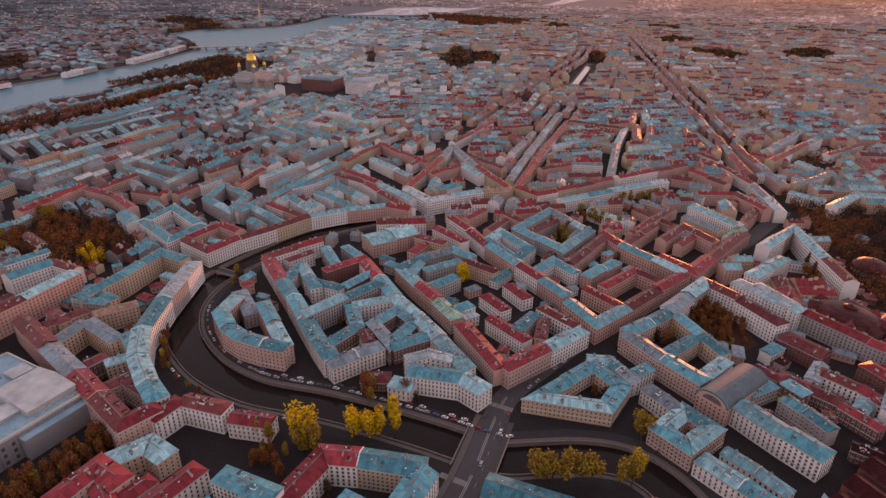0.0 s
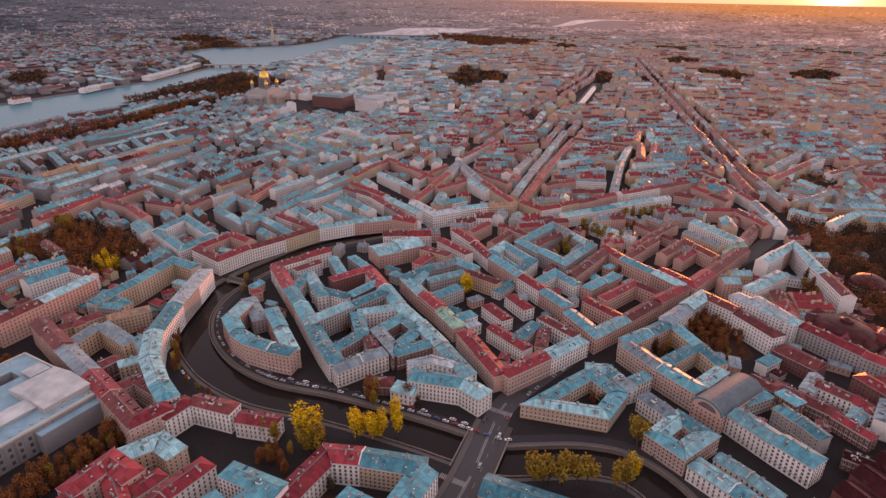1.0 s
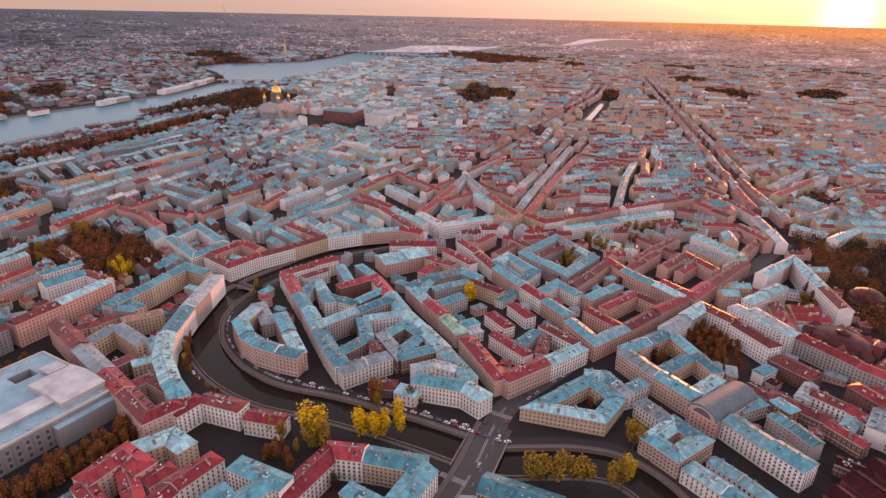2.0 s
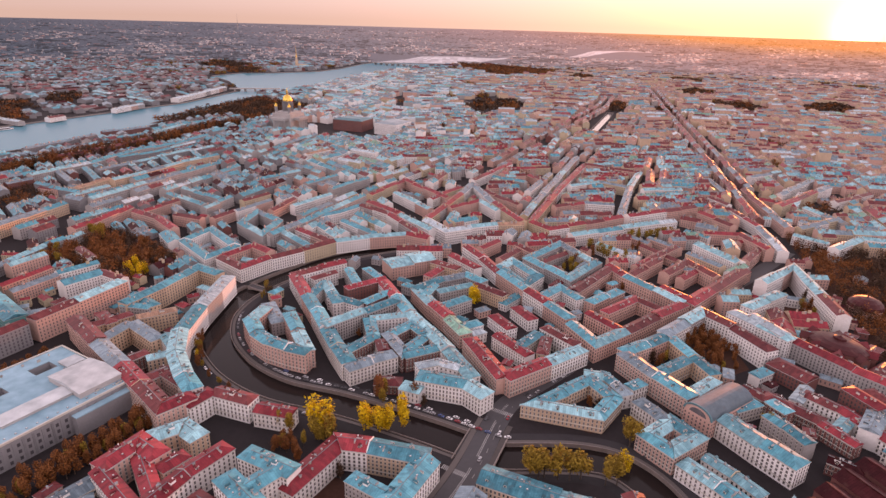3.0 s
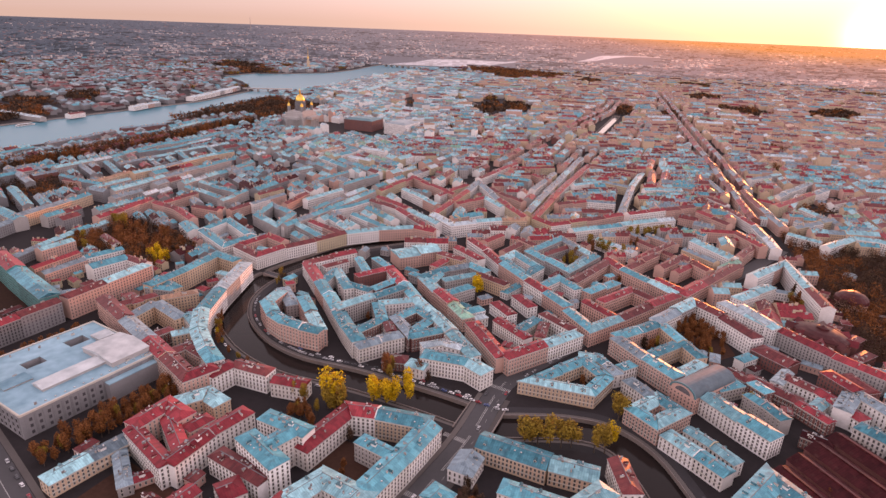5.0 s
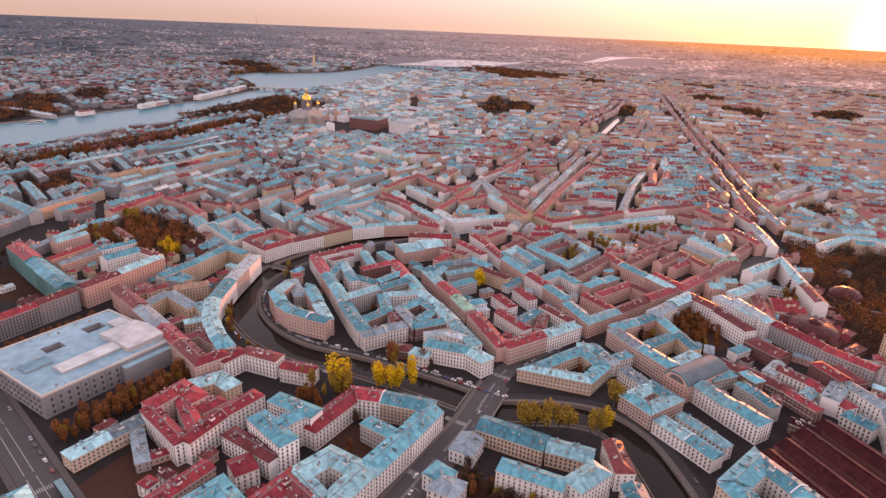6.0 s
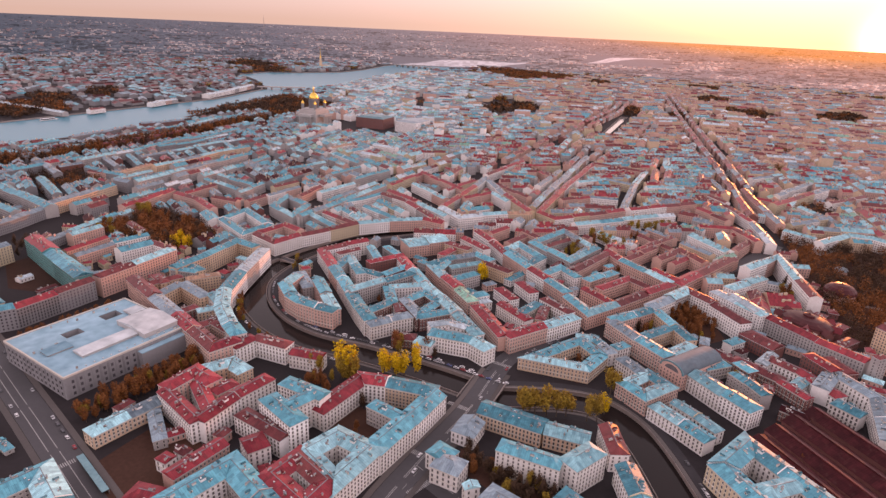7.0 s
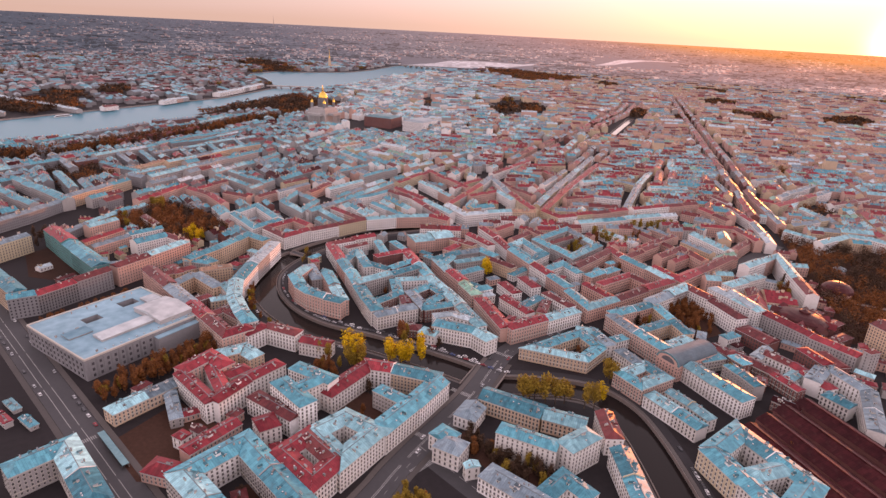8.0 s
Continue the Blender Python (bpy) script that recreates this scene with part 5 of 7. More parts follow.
def city_block(c, u, v, lu, lv, far):
    """Perimeter houses with cross wings round courtyards, centred on c."""
    remote = c.length > 1750
    w = rng.uniform(14, 26) if remote else rng.uniform(13.5, 17)
    hu, hv = lu / 2 - w / 2, lv / 2 - w / 2
    base = rng.uniform(12.5, 15.5)
    # light put into the roof mix: towards the sunrise more of the roofs are iron-red, towards the river more are
    # blue-grey
    red = min(0.5, max(0.12, 0.30 + (c.x - 50) / 1100)) * (1.0 if c.length < 1500 else 0.6)
    if 0 < c.x < 430 and c.y < 1350:
        red = 0.62
    cs = [c - u * hu - v * hv, c + u * hu - v * hv, c + u * hu + v * hv, c - u * hu + v * hv]
    lines = []
    for i in range(4):
        a, b = cs[i], cs[(i + 1) % 4]
        e = (b - a).normalized() * w / 2
        lines.append((a - e, b - e))
    cross = max(1, round(lu / (rng.uniform(28, 40) if remote else rng.uniform(18, 23))))
    for i in range(cross):
        t = (i + 1) / (cross + 1) + rng.uniform(-0.06, 0.06)
        lines.append((c + u * hu * (2 * t - 1) - v * (hv - w / 2), c + u * hu * (2 * t - 1) + v * (hv - w / 2)))
    for i in range(max(1, round(lv / rng.uniform(26, 44)))):
        t = rng.uniform(-0.75, 0.75)
        s0, s1 = sorted((rng.uniform(-1, 1), rng.uniform(-1, 1)))
        lines.append((c + u * (hu - w / 2) * s0 + v * hv * t, c + u * (hu - w / 2) * s1 + v * hv * t))
    for a, b in lines:
        inner = lines.index((a, b)) > 3
        cuts = max(1, round((b - a).length / (rng.uniform(28, 60) if remote else rng.uniform(16, 28))))
        for i in range(cuts):
            p, q = a + (b - a) * i / cuts, a + (b - a) * (i + 1) / cuts
            m = (p + q) / 2
            if not (free_spot(m, 9) and free_spot(p * 0.85 + q * 0.15, 9) and free_spot(p * 0.15 + q * 0.85, 9)):
                continue
            if far and rng.random() < 0.10:
                continue
            low = 3.5 if inside(m, WEST_QUARTER) else 0.0
            west = c.x < -150 - 0.12 * c.y
            beyond = c.x < -560 - 0.13 * max(0, c.y - 1500) and c.y > 1150 or c.length > 3500
            if beyond and (rng.random() < (0.42 if c.x < 0 else 0.25)):
                continue
            # far west dimmed and far east warmed through the choice of colours
            if beyond:
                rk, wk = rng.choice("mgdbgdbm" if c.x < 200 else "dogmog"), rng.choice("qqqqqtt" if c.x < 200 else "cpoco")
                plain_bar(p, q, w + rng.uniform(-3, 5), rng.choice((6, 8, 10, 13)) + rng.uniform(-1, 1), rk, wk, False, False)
                continue
            # haze put into the colour: far roofs paler and greyer, ochre and brown eastwards
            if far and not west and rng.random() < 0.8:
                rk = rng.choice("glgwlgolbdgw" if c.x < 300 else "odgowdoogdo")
            else:
                rk = rng.choice("rrdddgl") if rng.random() < red else (rng.choice("bbbbbgglm") if c.x < -150 - 0.12 * c.y else rng.choice("bbbbblllggdn"))
            # walls likewise: shade-dark in the west, sunset-warm in the east
            wk = rng.choice("qqqtk") if c.x < -150 - 0.12 * c.y else rng.choice("wtcwwp") if c.x < 90 else rng.choice("cptpop" if c.x < 0.42 * c.y else "oppop")
            rise_by = rng.gauss(0, 2.2) + (rng.uniform(5, 11) if rng.random() < 0.05 else 0) if far else rng.uniform(-0.9, 0.9)
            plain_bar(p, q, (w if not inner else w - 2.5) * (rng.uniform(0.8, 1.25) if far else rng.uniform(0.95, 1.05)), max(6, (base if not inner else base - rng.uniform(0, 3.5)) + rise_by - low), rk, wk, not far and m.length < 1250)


DISTRICTS = [(64, 128, -0.9, -0.03), (68, 186, -0.03, 0.40), (75, 175, 0.40, 0.9)]     # the two street directions, from and to which bearing (radians)


def city():
    for ang, ang2, b0, b1 in DISTRICTS:
        u = Vector((math.cos(radians(ang)), math.sin(radians(ang))))
        v = Vector((math.cos(radians(ang2)), math.sin(radians(ang2))))
        x = -2600.0
        while x < 5200:
            lu = rng.uniform(80, 125)
            gap = rng.uniform(10, 16)
            y = -4600.0 + rng.uniform(0, 150)
            while y < 4600:
                lv = rng.uniform(90, 190)
                c = u * (x + lu / 2) + v * (y + lv / 2)
                y += lv + rng.uniform(7, 14)
                bear = math.atan2(c.x, c.y + 120)
                if c.y < 250 or c.length > GROUND_R - 90 or abs(bear) > radians(47) or not b0 <= bear < b1:
                    continue
                turn = Matrix.Rotation(radians(rng.uniform(-4, 4) * (1 if c.length < 1500 else 3.2)), 2)
                city_block(c, turn @ u, turn @ v, lu, lv, c.length > 1400)
            x += lu + gap


def avenue_rows():
    """Street fronts on both sides of the far avenues."""
    fresh = []
    for line in AVENUES:
        for side in (1, -1):
            ln = offsets(line, False, side * 14.5)
            for a, b in zip(ln, ln[1:]):
                cuts = max(1, round((b - a).length / 26))
                for i in range(cuts):
                    p, q = a + (b - a) * i / cuts, a + (b - a) * (i + 1) / cuts
                    m = (p + q) / 2
                    if m.y < 700 or m.length > GROUND_R - 80 or inside(m, RIVER) or near_line(m, RIVER, 30) or any(inside(m, k) for k in PARKS + SQUARES):
                        continue
                    if near_line(m, CANAL_2, 22) or near_line(m, CANAL_3, 22) or any(near_line(m, o, 11) for o in AVENUES):
                        continue
                    if any(near_line(t, (x, y), h + 6.5) for x, y, h in NEAR_HOUSES if (x - m).length < 260 for t in (p, m, q)):
                        continue
                    # warm eastern light and western dimness are put into these colours too
                    red = min(0.8, max(0.15, 0.32 + (m.x - 50) / 700))
                    if m.x < 430 and rng.random() < 0.2:
                        continue
                    side_step = Vector((p.y - q.y, q.x - p.x)).normalized() * rng.uniform(-1.5, 1.5)
                    plain_bar(p + side_step, q + side_step, rng.uniform(12, 16), rng.uniform(9, 14) if m.x < 430 else rng.uniform(12.4, 13.4), rng.choice("rdg") if rng.random() < red else rng.choice("bblgw" if m.x < 90 else "bgddg"), rng.choice("qtt") if m.x < -200 else rng.choice("wtcwwp" if m.x < 90 else "pptkp"), m.length < 1500)
                    fresh.append((p, q, 6.5))
    NEAR_HOUSES.extend(fresh)


avenue_rows()
city()
NEAR_HOUSES.extend(FILLED)


def infill():
    """Low sheds and wings in the yards that are still empty."""
    extra = []
    for i in range(5200):
        p = Vector((rng.uniform(-780, 760), rng.uniform(560, 1250)))
        ang = radians(rng.choice((66, 70, 128, 176, 160)) + rng.uniform(-5, 5))
        d = Vector((math.cos(ang), math.sin(ang))) * rng.uniform(5, 10)
        if house_gap(p) < 5.5 or not (free_spot(p - d, 5.0) and free_spot(p + d, 5.0)):
            continue
        if any((p - q).length < 15 for q in extra if abs(p.x - q.x) < 15):
            continue
        extra.append(p)
        plain_bar(p - d, p + d, rng.uniform(8, 10.5), rng.uniform(5, 10), rng.choice("bggdrl" if p.x < 0 else "gdrdrl"), rng.choice("tqtc" if p.x < 0 else "pcpt"), True)


infill()


def yard_wings(x0, x1, y0, y1, limit, gap):
    """Low wings in the wide inner yards on both sides of the canal."""
    count = 0
    yards = ([(215, 474), (254, 504), (272, 460), (272, 430), (244, 418), (222, 435)], [(330, 545), (362, 562), (395, 540), (385, 500), (345, 500)], [(310, 500), (390, 500), (400, 440), (330, 430)], [(205, 200), (330, 200), (330, 320), (220, 300)], [(-461, 534), (-445, 564), (-375, 500), (-373, 468), (-418, 476)])
    for i in range(4000):
        p = Vector((rng.uniform(x0, x1), rng.uniform(y0, y1)))
        ang = radians(rng.choice((62, 66, 140, 150, 30)) + rng.uniform(-4, 4))
        d = Vector((math.cos(ang), math.sin(ang))) * rng.uniform(4, 8)
        if min(house_gap(p), house_gap(p - d), house_gap(p + d)) < gap or count > limit or p.x < -150 and 350 < p.y < 470:
            continue
        if any(near_line(p, ln, gap) for ln, gap in ((AVENUE, 24), (WEST_ROAD, 40), (SIDE_ROAD, 24), (canal_line, CANAL_HALF + 21), (WEST_STREET, 22))) or inside(p, THEATRE_SITE) or any(inside(p, k) for k in PARKS + list(yards)):
            continue
        if p.y < 260 and p.x > 10 or p.x > 215 and p.y < 250 or near_line(p, [(-330, 371), (-290, 444), (-181, 354), (-240, 283)], 22):
            continue
        row(rng.uniform(6.5, 8.5), rng.uniform(4.5, 9), rng.choice("rrd" if p.y < 350 else "bdrgb" if p.x < 200 else "drmdg"), rng.choice("wtcp" if p.x < 200 else "pptk"), False, [p - d, p + d])
        NEAR_HOUSES.append(PLAN[-1])
        count += 1


yard_wings(-330, 215, 420, 600, 30, 6.5)
yard_wings(-395, -200, 480, 680, 40, 5.2)
yard_wings(-225, -80, 185, 300, 12, 5.6)
yard_wings(220, 440, 335, 560, 34, 5.2)
far_mats = []
for key in FAR_ROOFS:
    far_mats.append(ROOF[key])
for key in FAR_WALLS:
    far_mats.append(WALL[key])
tagged(new("distant_houses", mesh_from("distant_houses", city_v, city_f, far_mats, city_s, city_uv)), "dense quarters of pale houses with blue and red roofs", "houses", kind="stuff")
if pane_shape.f:
    tagged(new("distant_window_panes", pane_shape.mesh("distant_window_panes", [GLASS])), "dark window panes of the houses beyond the canal", "windows", kind="stuff")


# ---------------------------------------------------------------- backdrop: the land towards the horizon
def rim_height(r):
    prof = [(GROUND_R, 0.0), (GROUND_R + 200, 58.0), (GROUND_R + 420, 125.0), (RIM_R - 60, 207.0), (RIM_R, 217.0)]
    for (ra, za), (rb, zb) in zip(prof, prof[1:]):
        if r <= rb:
            return za + (zb - za) * max(0, r - ra) / (rb - ra)
    return prof[-1][1]


def glowing_far_land(name, base, gain):
    """The plain far distance, its haze painted in as emission: dusk blue away from the sunset, orange under it."""
    m = mat(name, base, 0.95, 0, 0.45, 0.03, 0.004, 0, island=name != "glowing_far_land")
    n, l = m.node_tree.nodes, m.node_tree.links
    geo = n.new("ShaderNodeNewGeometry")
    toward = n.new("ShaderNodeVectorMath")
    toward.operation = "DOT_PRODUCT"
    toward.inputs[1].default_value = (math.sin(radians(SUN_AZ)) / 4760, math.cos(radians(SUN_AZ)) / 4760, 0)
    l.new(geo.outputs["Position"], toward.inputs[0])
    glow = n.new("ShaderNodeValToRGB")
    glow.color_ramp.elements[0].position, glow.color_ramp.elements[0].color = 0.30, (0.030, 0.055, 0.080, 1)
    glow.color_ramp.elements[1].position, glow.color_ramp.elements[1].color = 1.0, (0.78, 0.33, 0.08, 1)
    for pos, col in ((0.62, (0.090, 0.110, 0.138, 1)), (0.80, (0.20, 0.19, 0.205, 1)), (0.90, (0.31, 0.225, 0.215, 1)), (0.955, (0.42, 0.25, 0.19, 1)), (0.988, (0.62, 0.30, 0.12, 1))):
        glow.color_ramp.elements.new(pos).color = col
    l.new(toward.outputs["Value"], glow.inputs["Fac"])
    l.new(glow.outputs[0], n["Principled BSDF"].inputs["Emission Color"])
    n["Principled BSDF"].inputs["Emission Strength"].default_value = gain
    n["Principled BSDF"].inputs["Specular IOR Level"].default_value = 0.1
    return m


def backdrop():
    sh = Shape()
    n = 128
    radii = [GROUND_R, GROUND_R + 200, GROUND_R + 420, RIM_R - 60, RIM_R]
    for ra, rb in zip(radii, radii[1:]):
        za, zb = rim_height(ra), rim_height(rb)
        for i in range(n):
            a, b = 2 * math.pi * i / n, 2 * math.pi * (i + 1) / n
            sh.face([(ra * math.cos(a), ra * math.sin(a), za), (ra * math.cos(b), ra * math.sin(b), za), (rb * math.cos(b), rb * math.sin(b), zb), (rb * math.cos(a), rb * math.sin(a), zb)])
    tagged(new("backdrop", sh.mesh("backdrop", [glowing_far_land("glowing_far_land", (0.05, 0.055, 0.065), 1.0)])), "flat dusky land reaching the horizon, with emitted haze", "backdrop", kind="structure")
    # far quarters and woods on it, each made to glow with the same haze
    sh = Shape()
    r2 = random.Random(21)
    for i in range(15000):
        bear = r2.uniform(-0.78, 0.78)
        r = GROUND_R + 700 * r2.random() ** 1.1
        z = rim_height(r)
        x, y = r * math.sin(bear), r * math.cos(bear)
        small = 1 - 0.72 * (r - GROUND_R) / 750
        if any(b0 < bear < b1 and r0 < r < r1 for b0, b1, r0, r1 in ((-0.09, 0.06, GROUND_R - 20, 4350), (0.06, 0.13, 4240, 4350), (0.222, 0.35, 4390, 4565))):
            continue
        patch = noise.noise((bear * 14, r * 0.012, 3.1))
        if i % 30 == 0:
            slot, w, h, deep = 2, r2.uniform(50, 190) * small, r2.uniform(4, 8) * small, r2.uniform(6, 16) * small
        elif patch > 0.12:
            slot, w, h, deep = r2.choice((0, 0, 1, 3, 4)), r2.uniform(8, 34) * small, r2.uniform(3, 9) * small, r2.uniform(6, 14) * small
        elif patch > -0.15:
            slot, w, h, deep = r2.choice((1, 3, 3, 2, 4)), r2.uniform(8, 42) * small, r2.uniform(2, 6) * small, r2.uniform(6, 14) * small
        else:
            slot, w, h, deep = r2.choice((2, 3, 2)), r2.uniform(8, 40) * small, r2.uniform(2, 5) * small, r2.uniform(6, 12) * small
        if r2.random() < 0.03 and bear < 0.25:
            slot, w, h = 0, r2.uniform(3, 8) * small, r2.uniform(9, 15) * small
        sh.upright(x, y, z - 4, z + h, w, deep, slot, math.degrees(-bear) + r2.uniform(-30, 30))
    far_mats = [glowing_far_land("hazed_pale_walls", (0.42, 0.34, 0.30), 1.25), glowing_far_land("hazed_grey_walls", (0.20, 0.19, 0.19), 1.1), glowing_far_land("hazed_woods", (0.030, 0.026, 0.024), 0.72), glowing_far_land("hazed_roofs", (0.10, 0.13, 0.15), 0.95), glowing_far_land("hazed_brick_walls", (0.26, 0.13, 0.10), 1.0)]
    tagged(new("horizon_houses", sh.mesh("horizon_houses", far_mats)), "tiny pale houses and dark woods near the horizon, tinted by emitted haze", "houses", kind="stuff")
    # the upper river and a lake beyond it; emission paints their shine
    water_glow = glowing_far_land("glowing_far_water", (0.28, 0.29, 0.30), 1.7)
    for bank, words in (([(-0.085, 4186, 4188), (-0.032, 4186, 4263), (-0.005, 4186, 4324), (0.050, 4200, 4339), (0.088, 4250, 4330), (0.1105, 4295, 4323), (0.125, 4318, 4345), (0.160, 4375, 4388), (0.166, 4382, 4384)], "upper reach of the river with an emitted pale shine"),
                        ([(0.225, 4395, 4400), (0.2308, 4402, 4418), (0.2455, 4412, 4470), (0.2555, 4428, 4512), (0.2639, 4455, 4535), (0.2739, 4482, 4540), (0.29, 4516, 4548), (0.306, 4538, 4553), (0.3474, 4545, 4560)], "lake near the horizon with an emitted pale shine")):
        sh = Shape()
        for (b0, lo0, hi0), (b1, lo1, hi1) in zip(bank, bank[1:]):
            k = max(1, round((b1 - b0) / 0.006))
            for i in range(k):
                for j in range(6):
                    quad = []
                    for ti, tj in ((i, j), (i, j + 1), (i + 1, j + 1), (i + 1, j)):
                        t = ti / k
                        b = b0 + (b1 - b0) * t
                        r = (lo0 + (lo1 - lo0) * t) * (1 - tj / 6) + (hi0 + (hi1 - hi0) * t) * tj / 6
                        quad.append((r * math.sin(b), r * math.cos(b), rim_height(r) + 1.0))
                    sh.face(quad[::-1])
        tagged(new("water", sh.mesh("water", [water_glow])), words, "water", kind="structure")


backdrop()


# ---------------------------------------------------------------- bridges, roads, marks
def slab(name, pts, z0, z1, material, label, category, kind="structure"):
    sh = Shape()
    n = len(pts)
    area = sum(pts[i][0] * pts[(i + 1) % n][1] - pts[(i + 1) % n][0] * pts[i][1] for i in range(n))
    pts = pts if area > 0 else pts[::-1]
    sh.face([(x, y, z1) for x, y in pts])
    for i in range(n):
        (ax, ay), (bx, by) = pts[i], pts[(i + 1) % n]
        sh.face([(ax, ay, z0), (bx, by, z0), (bx, by, z1), (ax, ay, z1)])
    return tagged(new(name, sh.mesh(name, [material])), label, category, kind=kind)


ROAD = mat("worn_road_asphalt", (0.062, 0.060, 0.064), 0.8, 0, 0.3, 0.3, 0.03, 0.15)
for line, half, words in ((AVENUE, 8.5, "wide asphalt avenue with worn white lines"), (SIDE_ROAD, 9.0, "asphalt side road off the avenue"), (WEST_ROAD, 10.0, "broad asphalt street past the theatre")):
    strip(line, half, 0.0, 0.03 if line is not SIDE_ROAD else 0.026, ROAD, "road", words, "road")
    for side in (1, -1):
        if line is not SIDE_ROAD:
            strip(line[:26] if line is AVENUE else line, 1.9, -0.02, 0.17, PAVING, "pavement", "stone-paved pavement with kerb beside the road", "pavement", side * (half + 2.2))


def dashes(line, shift, dash, gap, half, label):
    ln = offsets(line, False, shift) if shift else [Vector(p) for p in line]
    sh = Shape()
    run = 0.0
    for a, b in zip(ln, ln[1:]):
        d = b - a
        length = d.length
        d = d.normalized()
        n = Vector((-d.y, d.x)) * half
        t = 0.0
        while t < length:
            on = (run + t) % (dash + gap) < dash
            e = min(length, t + 2.0)
            if on:
                p, q = a + d * t, a + d * e
                sh.face([((p - n).x, (p - n).y, 0.037), ((q - n).x, (q - n).y, 0.037), ((q + n).x, (q + n).y, 0.037), ((p + n).x, (p + n).y, 0.037)])
            t = e
        run += length
    tagged(new("road_marking", sh.mesh("road_marking", [PAINT])), label, "road marking", kind="structure")


dashes(AVENUE[:30], 0.5, 40, 10, 0.16, "worn white centre line on the avenue")
dashes(AVENUE[:30], -0.5, 40, 10, 0.16, "worn white centre line on the avenue")
dashes(AVENUE[:30], -4.2, 4, 9, 0.12, "white dashed lane line on the avenue")
dashes(WEST_ROAD, 0.4, 60, 4, 0.2, "white centre line on the broad street")
dashes(WEST_ROAD, -4.6, 60, 4, 0.2, "white lane line on the broad street")
dashes(SIDE_ROAD, 0.0, 5, 4, 0.2, "white dashed line on the side road")


def zebra(c, d, length, wide):
    """A crossing: white bars across the road; d is the road's direction."""
    d = Vector(d).normalized()
    n = Vector((-d.y, d.x))
    root = tagged(new("zebra_crossing", None), "zebra crossing of worn white bars on asphalt", "zebra crossing", "zebra crossings")
    root.location = (*c, 0.042)
    k = int(length / 1.2)
    sh = Shape()
    sh.box((0, 0, 0), (d.x * wide / 2, d.y * wide / 2, 0), (n.x * 0.3, n.y * 0.3, 0), (0, 0, 0.004))
    me = sh.mesh("bar", [PAINT])
    for i in range(k):
        o = n * ((i - (k - 1) / 2) * 1.2)
        part("bar", me, root).location = (o.x, o.y, 0)


zebra((21, 314), (0.50, 0.86), 17, 4)
zebra((-11, 264), (0.48, 0.88), 17, 4)
zebra((58, 373), (0.5, 0.86), 16, 4)
zebra((-221, 236), (0.74, -0.67), 19, 4)
zebra((-4, 231), (0.7, -0.7), 17, 5)


def bridge(c, d, half_len, half_wide, name, label, z=0.03):
    d = Vector(d).normalized()
    n = Vector((-d.y, d.x))
    root = tagged(new(name, None), label, "bridge")
    root.location = (*c, 0)
    sh = Shape()
    sh.box((0, 0, z - 0.42), (d.x * half_len, d.y * half_len, 0), (n.x * half_wide, n.y * half_wide, 0), (0, 0, 0.40))
    part("deck", sh.mesh("deck", [ROAD]), root)
    for s in (1, -1):
        sh = Shape()
        o = n * s * (half_wide + 0.25)
        # arched granite face under a parapet
        seg = 12
        for i in range(seg):
            t0, t1 = -1 + 2 * i / seg, -1 + 2 * (i + 1) / seg
            for q in ((0.24,), (-0.24,)):
                m = o + n * q[0]
                za, zb = WATER_Z - 0.2 + 2.2 * (1 - t0 * t0), WATER_Z - 0.2 + 2.2 * (1 - t1 * t1)
                p0, p1 = m + d * half_len * t0, m + d * half_len * t1
                sh.face([(p0.x, p0.y, za), (p1.x, p1.y, zb), (p1.x, p1.y, 1.05), (p0.x, p0.y, 1.05)])
        sh.box((o.x, o.y, 1.1), (d.x * half_len, d.y * half_len, 0), (n.x * 0.3, n.y * 0.3, 0), (0, 0, 0.08))
        part("parapet", sh.mesh("parapet", [GRANITE]), root)
    return root


for spot, name, words, z in zip(BRIDGES, ("road_bridge", "footbridge", "road_bridge"), ("flat stone road bridge carrying the avenue over the canal", "narrow bridge with stone parapets over the canal", "broad stone bridge at the street crossing"), (0.0, 0.6, 0.02)):
    bridge(*spot, name, words, z)


def river_bridge(a, b, half, deck, piers):
    a, b = Vector(a), Vector(b)
    d = (b - a).normalized()
    n = Vector((-d.y, d.x))
    root = tagged(new("river_bridge", None), "long low grey bridge on piers across the river", "bridge")
    root.location = (*((a + b) / 2), 0)
    h = (b - a) / 2
    sh = Shape()
    sh.box((0, 0, deck), (h.x, h.y, 0), (n.x * half, n.y * half, 0), (0, 0, 1.2))
    part("deck", sh.mesh("deck", [STONE]), root)
    for i in range(piers):
        q = d * ((i + 0.5) / piers * 2 - 1) * h.length
        sh = Shape()
        sh.box((q.x, q.y, (deck + WATER_Z) / 2 - 0.5), (d.x * 3, d.y * 3, 0), (n.x * half * 0.9, n.y * half * 0.9, 0), (0, 0, (deck - WATER_Z) / 2))
        part("pier", sh.mesh("pier", [STONE]), root)


river_bridge((-735, 2330), (-555, 2365), 12, 7, 5)
river_bridge((-345, 4030), (-45, 3830), 12, 9, 8)


